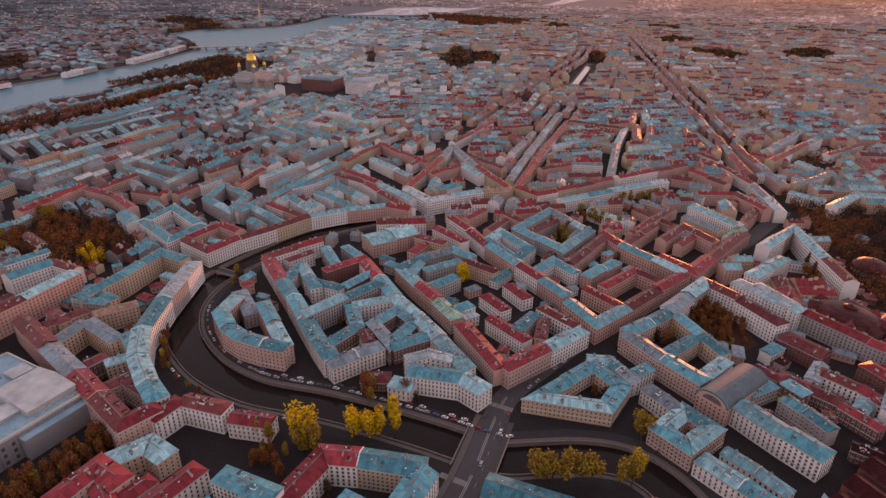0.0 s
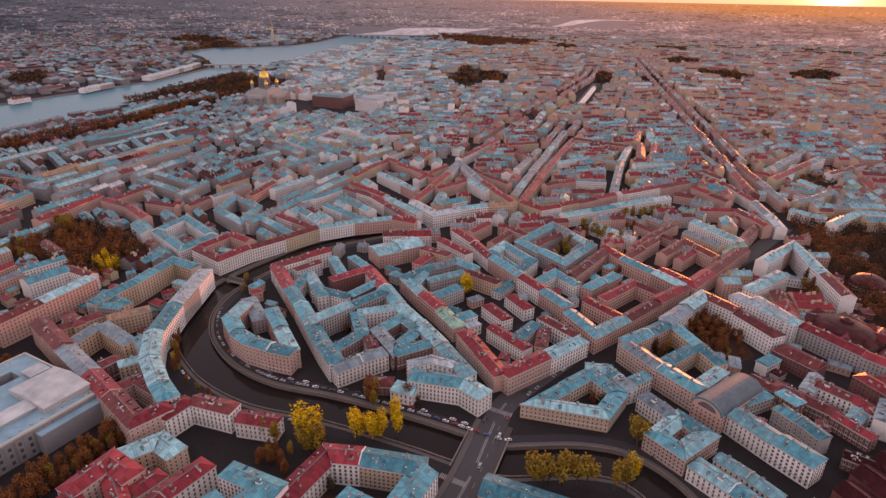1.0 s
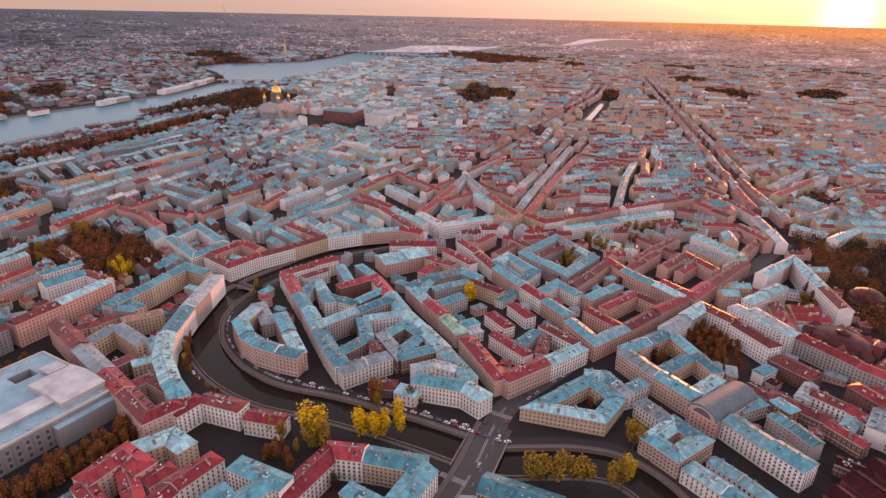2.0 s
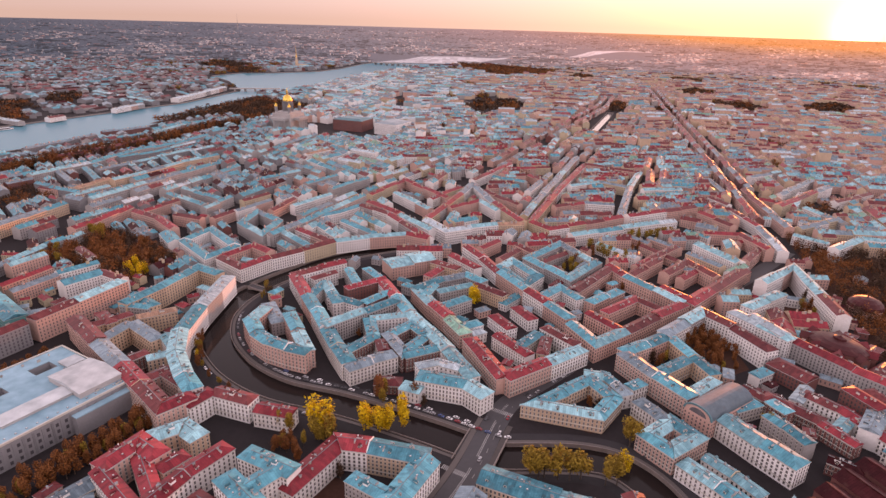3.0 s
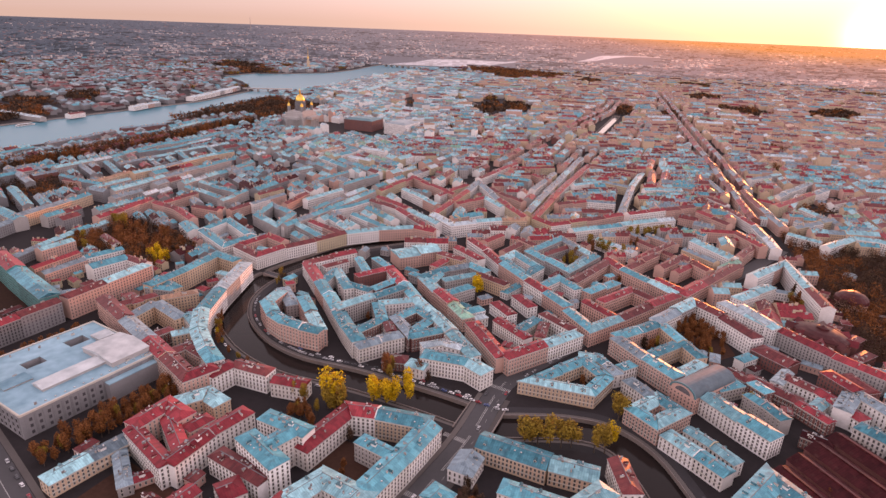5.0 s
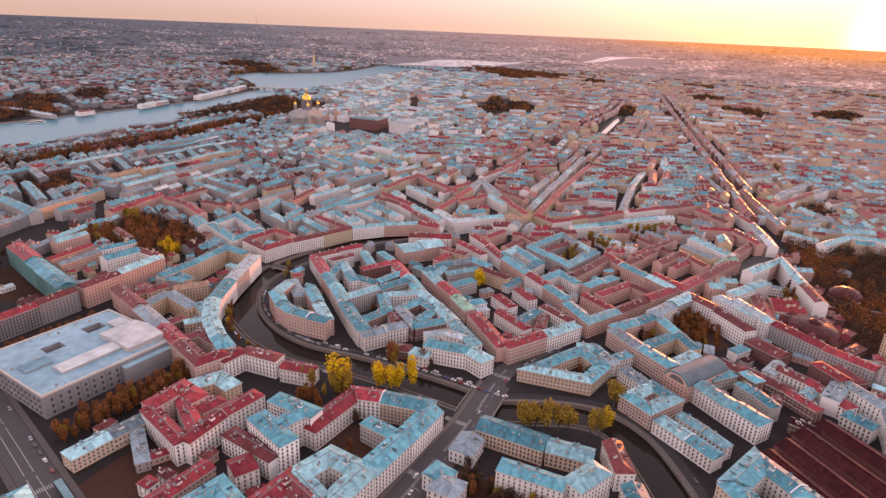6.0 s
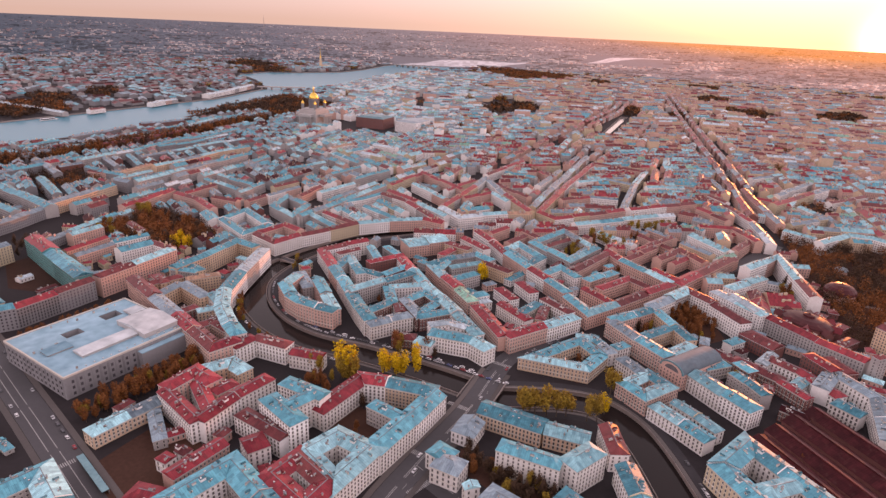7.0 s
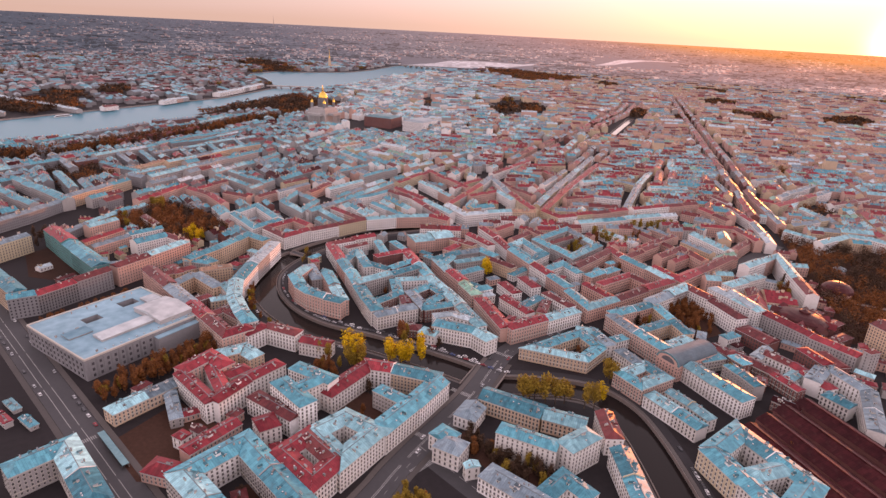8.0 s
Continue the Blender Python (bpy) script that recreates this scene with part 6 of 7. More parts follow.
# ---------------------------------------------------------------- trees
def crown_mesh(key, seed, n, rx, rz, z0, leaf):
    r = random.Random(seed)
    sh = Shape()
    lobes = [(Vector((r.uniform(-0.5, 0.5) * rx, r.uniform(-0.5, 0.5) * rx, z0 + rz * r.uniform(0.25, 1.75))), r.uniform(0.42, 0.66)) for _ in range(8)]
    lobes.append((Vector((0, 0, z0 + rz)), 0.75))
    for i in range(n):
        c, k = r.choice(lobes)
        w = Vector((r.gauss(0, 1), r.gauss(0, 1), r.gauss(0, 1))).normalized()
        p = c + Vector((w.x * rx * k, w.y * rx * k, w.z * rz * k)) * r.uniform(0.62, 1.08)
        a = Vector((r.gauss(0, 1), r.gauss(0, 1), r.gauss(0, 1))).normalized()
        b = a.cross(w + Vector((0.1, 0.2, 0.3))).normalized()
        s = leaf * r.uniform(0.55, 1.2)
        sh.face([p - a * s, p - b * s * 0.6, p + a * s, p + b * s * 0.6])
    return sh.mesh("crown", [LEAF[key]])


def trunk_mesh(h, r0):
    sh = Shape()
    sh.tube(0, 0, [(r0 * 1.4, -0.1), (r0, 0.6), (r0 * 0.8, h * 0.5), (r0 * 0.35, h)], 7)
    for i in range(5):
        a = 2.4 * i
        z = h * (0.35 + 0.1 * i)
        d = Vector((math.cos(a), math.sin(a), 0.9)).normalized()
        s = d.orthogonal().normalized()
        t = d.cross(s)
        p, q = Vector((0, 0, z)), Vector((0, 0, z)) + d * h * 0.38
        for k in range(4):
            u0, u1 = 2 * math.pi * k / 4, 2 * math.pi * (k + 1) / 4
            sh.face([p + (s * math.cos(u0) + t * math.sin(u0)) * r0 * 0.5, p + (s * math.cos(u1) + t * math.sin(u1)) * r0 * 0.5, q + (s * math.cos(u1) + t * math.sin(u1)) * r0 * 0.12, q + (s * math.cos(u0) + t * math.sin(u0)) * r0 * 0.12])
    return sh.mesh("trunk", [BARK])


TREES = {}
TREE_WORDS = {"yellow": "broad tree with bright yellow autumn leaves", "olive": "tall tree with olive and yellowing leaves", "rust": "street tree with rust-brown autumn leaves", "dark": "dark brown-green courtyard tree"}
TRUNK = trunk_mesh(11, 0.32)
for i, (key, slim) in enumerate((("yellow", 0), ("yellow", 1), ("olive", 0), ("olive", 1), ("rust", 0), ("rust", 1), ("dark", 0), ("dark", 1))):
    TREES.setdefault(key, []).append(crown_mesh(key, 40 + i, 900, 4.6 if not slim else 3.4, 5.6 if not slim else 6.8, 3.6, 0.62))
tree_rng = random.Random(5)


def tree(x, y, height, key):
    root = new("tree", None)
    k = height / 16.0
    root.matrix_basis = pose(x, y, 0, 0, 0, tree_rng.uniform(0, 360)) @ Matrix.Diagonal((k * tree_rng.uniform(0.9, 1.15), k * tree_rng.uniform(0.9, 1.15), k, 1))
    tagged(root, TREE_WORDS[key], "tree", "autumn trees of the streets and courtyards")
    part("trunk", TRUNK, root)
    part("crown", tree_rng.choice(TREES[key]), root)


for x, y, h, key in ((-65, 350, 21, "yellow"), (-37, 353, 17, "yellow"), (-28, 351, 16, "yellow"), (-21, 351, 15, "yellow"), (-12, 356, 17, "yellow"), (-57, 340, 15, "olive"), (-69, 343, 14, "olive"),
                     (68, 312, 15, "olive"), (76, 309, 15, "olive"), (84, 307, 17, "olive"), (91, 306, 16, "olive"), (98, 307, 15, "olive"), (112, 302, 15, "olive"), (119, 302, 14, "olive"), (127, 312, 12, "yellow"), (72, 307, 12, "olive"),
                     (138, 337, 17, "olive"), (141, 341, 12, "olive"), (49, 540, 16, "yellow"), (53, 546, 13, "yellow"), (-30, 387, 14, "rust"), (-4, 386, 11, "rust"), (-87, 349, 11, "olive"), (-94, 352, 10, "olive")):
    tree(x, y, h * 1.45, key)
for x, y, h, key in ((-195, 492, 7, "olive"), (-192, 475, 7, "olive"), (-187, 458, 8, "olive"), (-181, 443, 8, "yellow"), (-172, 429, 7, "olive"), (-162, 414, 8, "rust"), (-151, 404, 8, "olive"), (-142, 398, 8, "rust"), (-85, 330, 13, "rust"), (-79, 328, 14, "rust"), (-75, 335, 12, "olive"), (-84, 338, 12, "rust"), (-89, 335, 11, "olive"), (-69, 343, 15, "olive"), (-62, 343, 14, "rust"), (-65, 340, 15, "olive"), (-76, 322, 12, "rust"), (-28, 382, 13, "olive"), (2, 379, 10, "dark")):
    tree(x, y, h, key)
for x, y, h, key in ((-193, 485, 10, "rust"), (-186, 465, 9, "rust"), (-180, 449, 11, "olive"), (-176, 429, 9, "rust"), (-196, 512, 9, "rust"), (-194, 532, 9, "rust"), (-156, 563, 13, "olive"), (-152, 558, 11, "dark"), (168, 641, 15, "olive"), (176, 650, 15, "rust"), (161, 634, 12, "dark"), (193, 434, 12, "rust"), (200, 439, 11, "olive"), (190, 440, 10, "dark"), (-59, 486, 9, "rust"), (-52, 493, 9, "dark"), (-55, 478, 8, "rust"), (194, 566, 9, "rust"), (209, 582, 9, "rust"), (206, 531, 8, "dark"), (-32, 398, 13, "rust"), (-27, 394, 12, "olive"), (-47, 323, 12, "rust")):
    tree(x, y, h * 1.15, key)
for x, y, h, key in ((-42, 316, 10, "dark"), (-48, 307, 10, "dark"), (206, 702, 15, "olive"), (202, 678, 13, "rust"), (253, 686, 13, "rust"), (266, 700, 13, "rust"), (329, 715, 14, "rust"), (343, 732, 14, "rust"), (341, 712, 13, "dark"), (388, 555, 15, "dark"), (384, 540, 14, "rust"), (377, 543, 12, "olive"), (240, 352, 13, "olive"), (241, 347, 12, "rust"), (239, 357, 12, "yellow"), (242, 262, 9, "rust"), (224, 236, 10, "dark"), (215, 243, 9, "rust"), (29, 244, 10, "rust"), (28, 267, 9, "dark"), (128, 378, 9, "dark"), (122, 380, 8, "rust"), (-94, 239, 8, "dark"), (-51, 243, 6, "rust")):
    tree(x, y, h * 1.15, key)
for a, b, n, h, key in (((-238, 280), (-184, 357), 15, 11, "rust"), ((-230, 277), (-177, 352), 14, 10, "rust"), ((-234, 279), (-181, 355), 8, 9, "olive"), ((-336, 371), (-290, 444), 14, 8, "rust"), ((-201, 524), (-176, 434), 9, 6, "rust"), ((210, 688), (236, 650), 6, 11, "olive"), ((264, 732), (338, 752), 8, 11, "olive")):
    for i in range(n):
        t = (i + 0.5) / n
        tree(a[0] + (b[0] - a[0]) * t + tree_rng.uniform(-1.5, 1.5), a[1] + (b[1] - a[1]) * t + tree_rng.uniform(-1.5, 1.5), h * 1.4 * tree_rng.uniform(0.8, 1.25), key)
for poly, n, h, key in (([(28, 262), (52, 240), (84, 222), (74, 212), (48, 228), (24, 250)], 52, 10, "dark"), ([(224, 472), (252, 496), (266, 455), (264, 434), (244, 424), (230, 436)], 46, 11, "rust"), ([(160, 632), (182, 640), (170, 612), (152, 622)], 8, 11, "olive"),
                        ([(-104, 205), (-88, 195), (-92, 180), (-108, 190)], 5, 8, "dark"), ([(-21, 200), (-13, 209), (4, 201), (4, 190), (-18, 190)], 16, 11, "olive"), ([(-45, 285), (-60, 275), (-50, 262), (-40, 270)], 4, 7, "rust"), ([(-100, 340), (-84, 344), (-84, 330), (-100, 328)], 5, 9, "rust"),
                        ([(360, 520), (380, 545), (392, 500), (372, 490)], 6, 10, "rust"), ([(120, 372), (128, 366), (118, 356), (110, 364)], 4, 7, "rust"), ([(182, 420), (198, 428), (204, 410), (188, 404)], 6, 8, "dark"), ([(-160, 560), (-146, 566), (-140, 548), (-154, 540)], 5, 9, "dark")):
    x0, x1 = min(p[0] for p in poly), max(p[0] for p in poly)
    y0, y1 = min(p[1] for p in poly), max(p[1] for p in poly)
    made = 0
    while made < n:
        q = (tree_rng.uniform(x0, x1), tree_rng.uniform(y0, y1))
        if inside(q, poly):
            tree(q[0], q[1], h * tree_rng.uniform(0.75, 1.3), key if tree_rng.random() < 0.75 else tree_rng.choice(("rust", "olive")))
            made += 1


def woods(poly, step, height, leaves, leaf, keys, label):
    """Trees too many to count: one mesh of leaf clumps and trunks."""
    sh = Shape()
    r = random.Random(len(label) + int(abs(poly[0][0])))
    x0, x1 = min(p[0] for p in poly), max(p[0] for p in poly)
    y0, y1 = min(p[1] for p in poly), max(p[1] for p in poly)
    y = y0
    while y < y1:
        x = x0
        while x < x1:
            px, py = x + r.uniform(-0.5, 0.5) * step, y + r.uniform(-0.5, 0.5) * step
            x += step
            if not inside((px, py), poly) or r.random() < 0.15:
                continue
            h = height * r.uniform(0.6, 1.2)
            kind = noise.noise((px * 0.022, py * 0.022, 0.5)) + r.uniform(-0.25, 0.25)
            slot = 2 if kind > 0.22 else 1 if kind < -0.12 else 0
            sh.tube(px, py, [(0.35, -0.1), (0.15, h * 0.7)], 4, 3)
            for i in range(leaves):
                w = Vector((r.gauss(0, 1), r.gauss(0, 1), r.gauss(0, 1))).normalized()
                p = Vector((px, py, h * 0.6)) + Vector((w.x * step * 0.62, w.y * step * 0.62, w.z * h * 0.4)) * r.uniform(0.55, 1.1)
                a = Vector((r.gauss(0, 1), r.gauss(0, 1), r.gauss(0, 1))).normalized()
                b = a.cross(w + Vector((0.1, 0.2, 0.3))).normalized()
                s = leaf * r.uniform(0.5, 1.2)
                sh.face([p - a * s, p - b * s * 0.7, p + a * s, p + b * s * 0.7], slot)
        y += step
    tagged(new("woods", sh.mesh("woods", [LEAF[k] for k in keys] + [BARK])), label, "trees", kind="stuff")


def band(line, half):
    return [tuple(p) for p in offsets(line, False, half)] + [tuple(p) for p in offsets(line, False, -half)][::-1]


woods(band(BOULEVARD, 21), 6.5, 20, 80, 1.4, ("dark", "rust", "rust"), "dark rust-brown trees of the long boulevard")
for i, (x, y, across, deep) in enumerate(GROVES[:17]):
    u = Vector((x, y)).normalized()
    v = Vector((-u.y, u.x))
    ring = [Vector((x, y)) + u * deep * math.cos(math.pi * k / 7) * rng.uniform(0.45, 1.25) + v * across * math.sin(math.pi * k / 7) * rng.uniform(0.45, 1.25) for k in range(14)]
    woods([tuple(p) for p in ring], max(11, deep / 8), 14, 26, max(1.8, deep / 40), ("rust", "dark", "dark") if x > 0 else ("dark", "dark", "rust"), "rust-brown autumn trees of a small city garden" + " far off" * (i % 3))


def gardens():
    """All the small far gardens: clumps of leaves on trunks, too far off to count."""
    sh = Shape()
    r = random.Random(71)
    for x, y, across, deep in GROVES[17:]:
        u = Vector((x, y)).normalized()
        v = Vector((-u.y, u.x))
        for _ in range(max(6, int(across * deep / 55))):
            a, k = r.uniform(0, 2 * math.pi), math.sqrt(r.random())
            c = Vector((x, y)) + u * deep * 0.92 * k * math.cos(a) + v * across * 0.92 * k * math.sin(a)
            h = r.uniform(9, 18)
            slot = r.choice((0, 0, 1, 2))
            sh.tube(c.x, c.y, [(0.35, -0.1), (0.15, h * 0.7)], 4, 3)
            for _ in range(24):
                w = Vector((r.gauss(0, 1), r.gauss(0, 1), r.gauss(0, 1))).normalized()
                p = Vector((c.x, c.y, h * 0.6)) + Vector((w.x * 5.5, w.y * 5.5, w.z * h * 0.4)) * r.uniform(0.5, 1.1)
                a1 = Vector((r.gauss(0, 1), r.gauss(0, 1), r.gauss(0, 1))).normalized()
                b1 = a1.cross(w + Vector((0.1, 0.2, 0.3))).normalized()
                q = r.uniform(1.0, 2.4)
                sh.face([p - a1 * q, p - b1 * q * 0.7, p + a1 * q, p + b1 * q * 0.7], slot)
    tagged(new("woods", sh.mesh("woods", [LEAF["rust"], LEAF["dark"], LEAF["olive"], BARK])), "rust-brown autumn trees in gardens among the far houses", "trees", kind="stuff")


gardens()
woods(PARKS[0], 8.5, 14, 120, 0.85, ("rust", "rust", "dark"), "rust-brown autumn trees of the large park")
woods(PARKS[1], 7.5, 15, 150, 0.9, ("dark", "rust", "rust"), "brown and dark trees of the walled garden")
woods(WEST_YARD, 9, 12, 60, 1.1, ("dark", "rust", "dark"), "dark trees of a wide yard by the western street")
woods(PARKS[2], 13, 17, 40, 2.2, ("dark", "dark", "rust"), "dark trees of the gardens near the river")
woods(PARKS[3], 17, 18, 26, 3.4, ("rust", "rust", "dark"), "rust-brown trees of the far field and garden")
woods(PARKS[4], 14, 16, 30, 2.6, ("rust", "dark", "dark"), "dark autumn trees across the river")
for poly, words in ((PARKS[0], "brown leaf-strewn soil of the park"), (PARKS[1], "brown soil of the walled garden"), (PARKS[2], "dark lawn of the gardens near the river"), (PARKS[3], "brown lawn of the far field"), ([(22, 268), (52, 244), (90, 222), (78, 206), (44, 226), (20, 248)], "brown soil of a planted courtyard"), ([(218, 472), (254, 502), (270, 456), (268, 432), (244, 420), (226, 436)], "brown soil of a planted courtyard"), ([(-70, 300), (-50, 308), (-26, 292), (-30, 262), (-50, 255), (-66, 275)], "reddish soil of an inner yard"), ([(-112, 205), (-92, 214), (-80, 190), (-96, 176)], "reddish soil of an inner yard"), ([(-55, 470), (-42, 478), (-36, 456), (-50, 446)], "brown soil of an inner yard"), ([(-204, 236), (-180, 284), (-136, 256), (-124, 232), (-150, 205), (-170, 205)], "reddish soil of an inner yard"), ([(338, 540), (360, 556), (392, 535), (382, 508), (356, 505)], "brown soil of an inner yard"), ([(92, 365), (128, 380), (134, 362), (116, 350)], "brown soil of an inner yard"), ([(-461, 534), (-445, 564), (-375, 500), (-373, 468), (-418, 476)], "reddish soil of the long western yard")):
    slab("lawn", poly, -0.05, 0.045, SOIL, words, "ground")
for x, y, h, key in ((372, 530, 14, "rust"), (377, 522, 12, "olive"), (369, 519, 12, "rust"), (-395, 715, 22, "olive"), (-388, 708, 18, "olive"), (-405, 660, 14, "rust"), (-303, 597, 19, "yellow"), (-292, 591, 20, "yellow"), (-294, 607, 18, "yellow"), (-307, 617, 18, "yellow"), (-314, 612, 15, "yellow"), (-398, 712, 20, "olive"), (-412, 728, 17, "olive"), (-395, 723, 16, "olive"), (-419, 642, 15, "olive"), (-408, 635, 16, "rust"), (-398, 632, 16, "olive"), (-395, 642, 16, "rust"), (-396, 656, 15, "rust"), (-424, 661, 15, "rust"), (-416, 662, 17, "olive"), (-407, 664, 17, "rust"), (-425, 686, 15, "rust"), (-484, 584, 14, "dark"), (-472, 576, 14, "dark"), (-475, 590, 15, "dark"), (-456, 569, 12, "dark"), (-462, 556, 11, "dark"), (-365, 691, 15, "rust"), (-360, 702, 14, "rust"), (-331, 687, 15, "rust"), (-312, 670, 16, "rust"), (-295, 654, 15, "rust"), (-282, 643, 15, "dark"), (-287, 624, 14, "rust"), (-271, 610, 13, "rust")):
    tree(x, y, h, key)


# ---------------------------------------------------------------- theatre with a wide flat roof
FLAT_ROOF = mat("patched_flat_roofing", (0.085, 0.29, 0.39), 0.75, 0, 0.26, 0.12, 0.03, 0.1, (0.26, 0.44, 0.52), 0.25)
PALE_ROOF = mat("pale_roofing_felt", (0.28, 0.37, 0.41), 0.75, 0, 0.34, 0.14, 0.05, 0.1, (0.52, 0.55, 0.56), 0.25)


def theatre():
    root = tagged(new("theatre", None), "huge grey theatre with pale flat roof and light courts", "theatre")
    root.matrix_basis = pose(-266, 365, 0, 0, 0, 58)
    H = 17.5
    sh, top = Shape(), Shape()

    def slabs(a0, a1, b0, b1, h=H):
        sh.box(((a0 + a1) / 2, (b0 + b1) / 2, h / 2 - 0.1), ((a1 - a0) / 2, 0, 0), (0, (b1 - b0) / 2, 0), (0, 0, h / 2 - 0.1))
        top.box(((a0 + a1) / 2, (b0 + b1) / 2, h + 0.1), ((a1 - a0) / 2, 0, 0), (0, (b1 - b0) / 2, 0), (0, 0, 0.3))

    # two light courts are left open between the slabs
    for a0, a1, b0, b1 in ((-48, -18, -43, 43), (-18, -4, -43, 11), (-18, -4, 22, 43), (-4, 16, -43, 43), (16, 31, -43, 17), (16, 31, 29, 43), (31, 48, -43, 43)):
        slabs(a0, a1, b0, b1)
    slabs(6, 47, -49, -43.2, 14.0)
    part("masonry", sh.mesh("masonry", [WALL["q"]]), root)
    part("roof", top.mesh("roof", [FLAT_ROOF]), root)
    # the long auditorium roof, the higher stage house and low plant roofs
    for name, a0, a1, b0, b1, up, peak, skin, words in (("roof_hall", -26, 17, -27, -14, 2.2, 1.6, PALE_ROOF, "long ridge-roofed hall on the flat roof"), ("stage_house", 17, 46, -36, 2, 4.2, 2.6, PALE_ROOF, "high stage house with a pale ridged roof"),
                                                        ("plant_room", -40, -22, -6, 6, 1.4, 0.4, FLAT_ROOF, ""), ("plant_room", 33, 45, 8, 20, 1.8, 0.5, PALE_ROOF, "")):
        sh = Shape()
        mid, half_b = (b0 + b1) / 2, (b1 - b0) / 2
        sh.box(((a0 + a1) / 2, mid, H + up / 2 + 0.2), ((a1 - a0) / 2, 0, 0), (0, half_b, 0), (0, 0, up / 2))
        hall = part(name, sh.mesh(name, [WALL["t"]]), root, words)
        sh = Shape()
        z = H + up + 0.24
        lo, hi = b0 - 0.5, b1 + 0.5
        sh.face([(a0 - 0.5, lo, z), (a1 + 0.5, lo, z), (a1 + 0.5, mid, z + peak), (a0 - 0.5, mid, z + peak)])
        sh.face([(a1 + 0.5, hi, z), (a0 - 0.5, hi, z), (a0 - 0.5, mid, z + peak), (a1 + 0.5, mid, z + peak)])
        for e in (a0 - 0.5, a1 + 0.5):
            sh.face([(e, lo, z), (e, hi, z), (e, mid, z + peak)])
        sh.face([(a0 - 0.5, lo, z), (a0 - 0.5, hi, z), (a1 + 0.5, hi, z), (a1 + 0.5, lo, z)])
        part("ridge_roof", sh.mesh("ridge_roof", [skin]), hall)
    for a0, b0, a1, b1 in ((-48, -43, 48, -43), (48, -43, 48, 43), (48, 43, -48, 43), (-48, 43, -48, -43)):
        sh = Shape()
        c, h = Vector(((a0 + a1) / 2, (b0 + b1) / 2)), Vector(((a1 - a0) / 2, (b1 - b0) / 2))
        n = Vector((h.y, -h.x)).normalized()
        sh.box((c.x, c.y, H + 0.55), (h.x, h.y, 0), (n.x * 0.5, n.y * 0.5, 0), (0, 0, 0.75))
        part("parapet", sh.mesh("parapet", [CORNICE]), root)
        count = int(2 * h.length / 5.5)
        me = Shape()
        e = h.normalized()
        me.box((0, 0, 0), (e.x * 0.7, e.y * 0.7, 0), (n.x * 0.35, n.y * 0.35, 0), (0, 0, H / 2 - 1.2))
        me = me.mesh("pilaster", [WALL["q"]])
        for i in range(count):
            q = Vector((a0, b0)) + e * (i + 0.5) * 2 * h.length / count
            part("pilaster", me, root).location = (q.x, q.y, H / 2 - 0.6)
        panes = Shape()
        for i in range(count):
            q = Vector((a0, b0)) + e * (i + 1.0) * 2 * h.length / count
            if i < count - 1:
                for z in (3.2, 8.0, 12.6):
                    panes.box((q.x, q.y, z), (e.x * 0.9, e.y * 0.9, 0), (n.x * 0.08, n.y * 0.08, 0), (0, 0, 1.2))
        tagged(part("glazing", panes.mesh("glazing", [GLASS]), root), kind="stuff")
    for k in range(12):
        u = part("skylight", HATCH_MESH, root)
        u.location = (-30 + k * 6.2, -38.5, H + 0.45)
    for k in range(14):
        u = part("roof_vent", CHIMNEY_MESH[k % 3], root)
        u.location = (rng.uniform(-44, 44), rng.choice((-38, 8, 33, 37)) + rng.uniform(-2, 2), H + 0.4)


theatre()


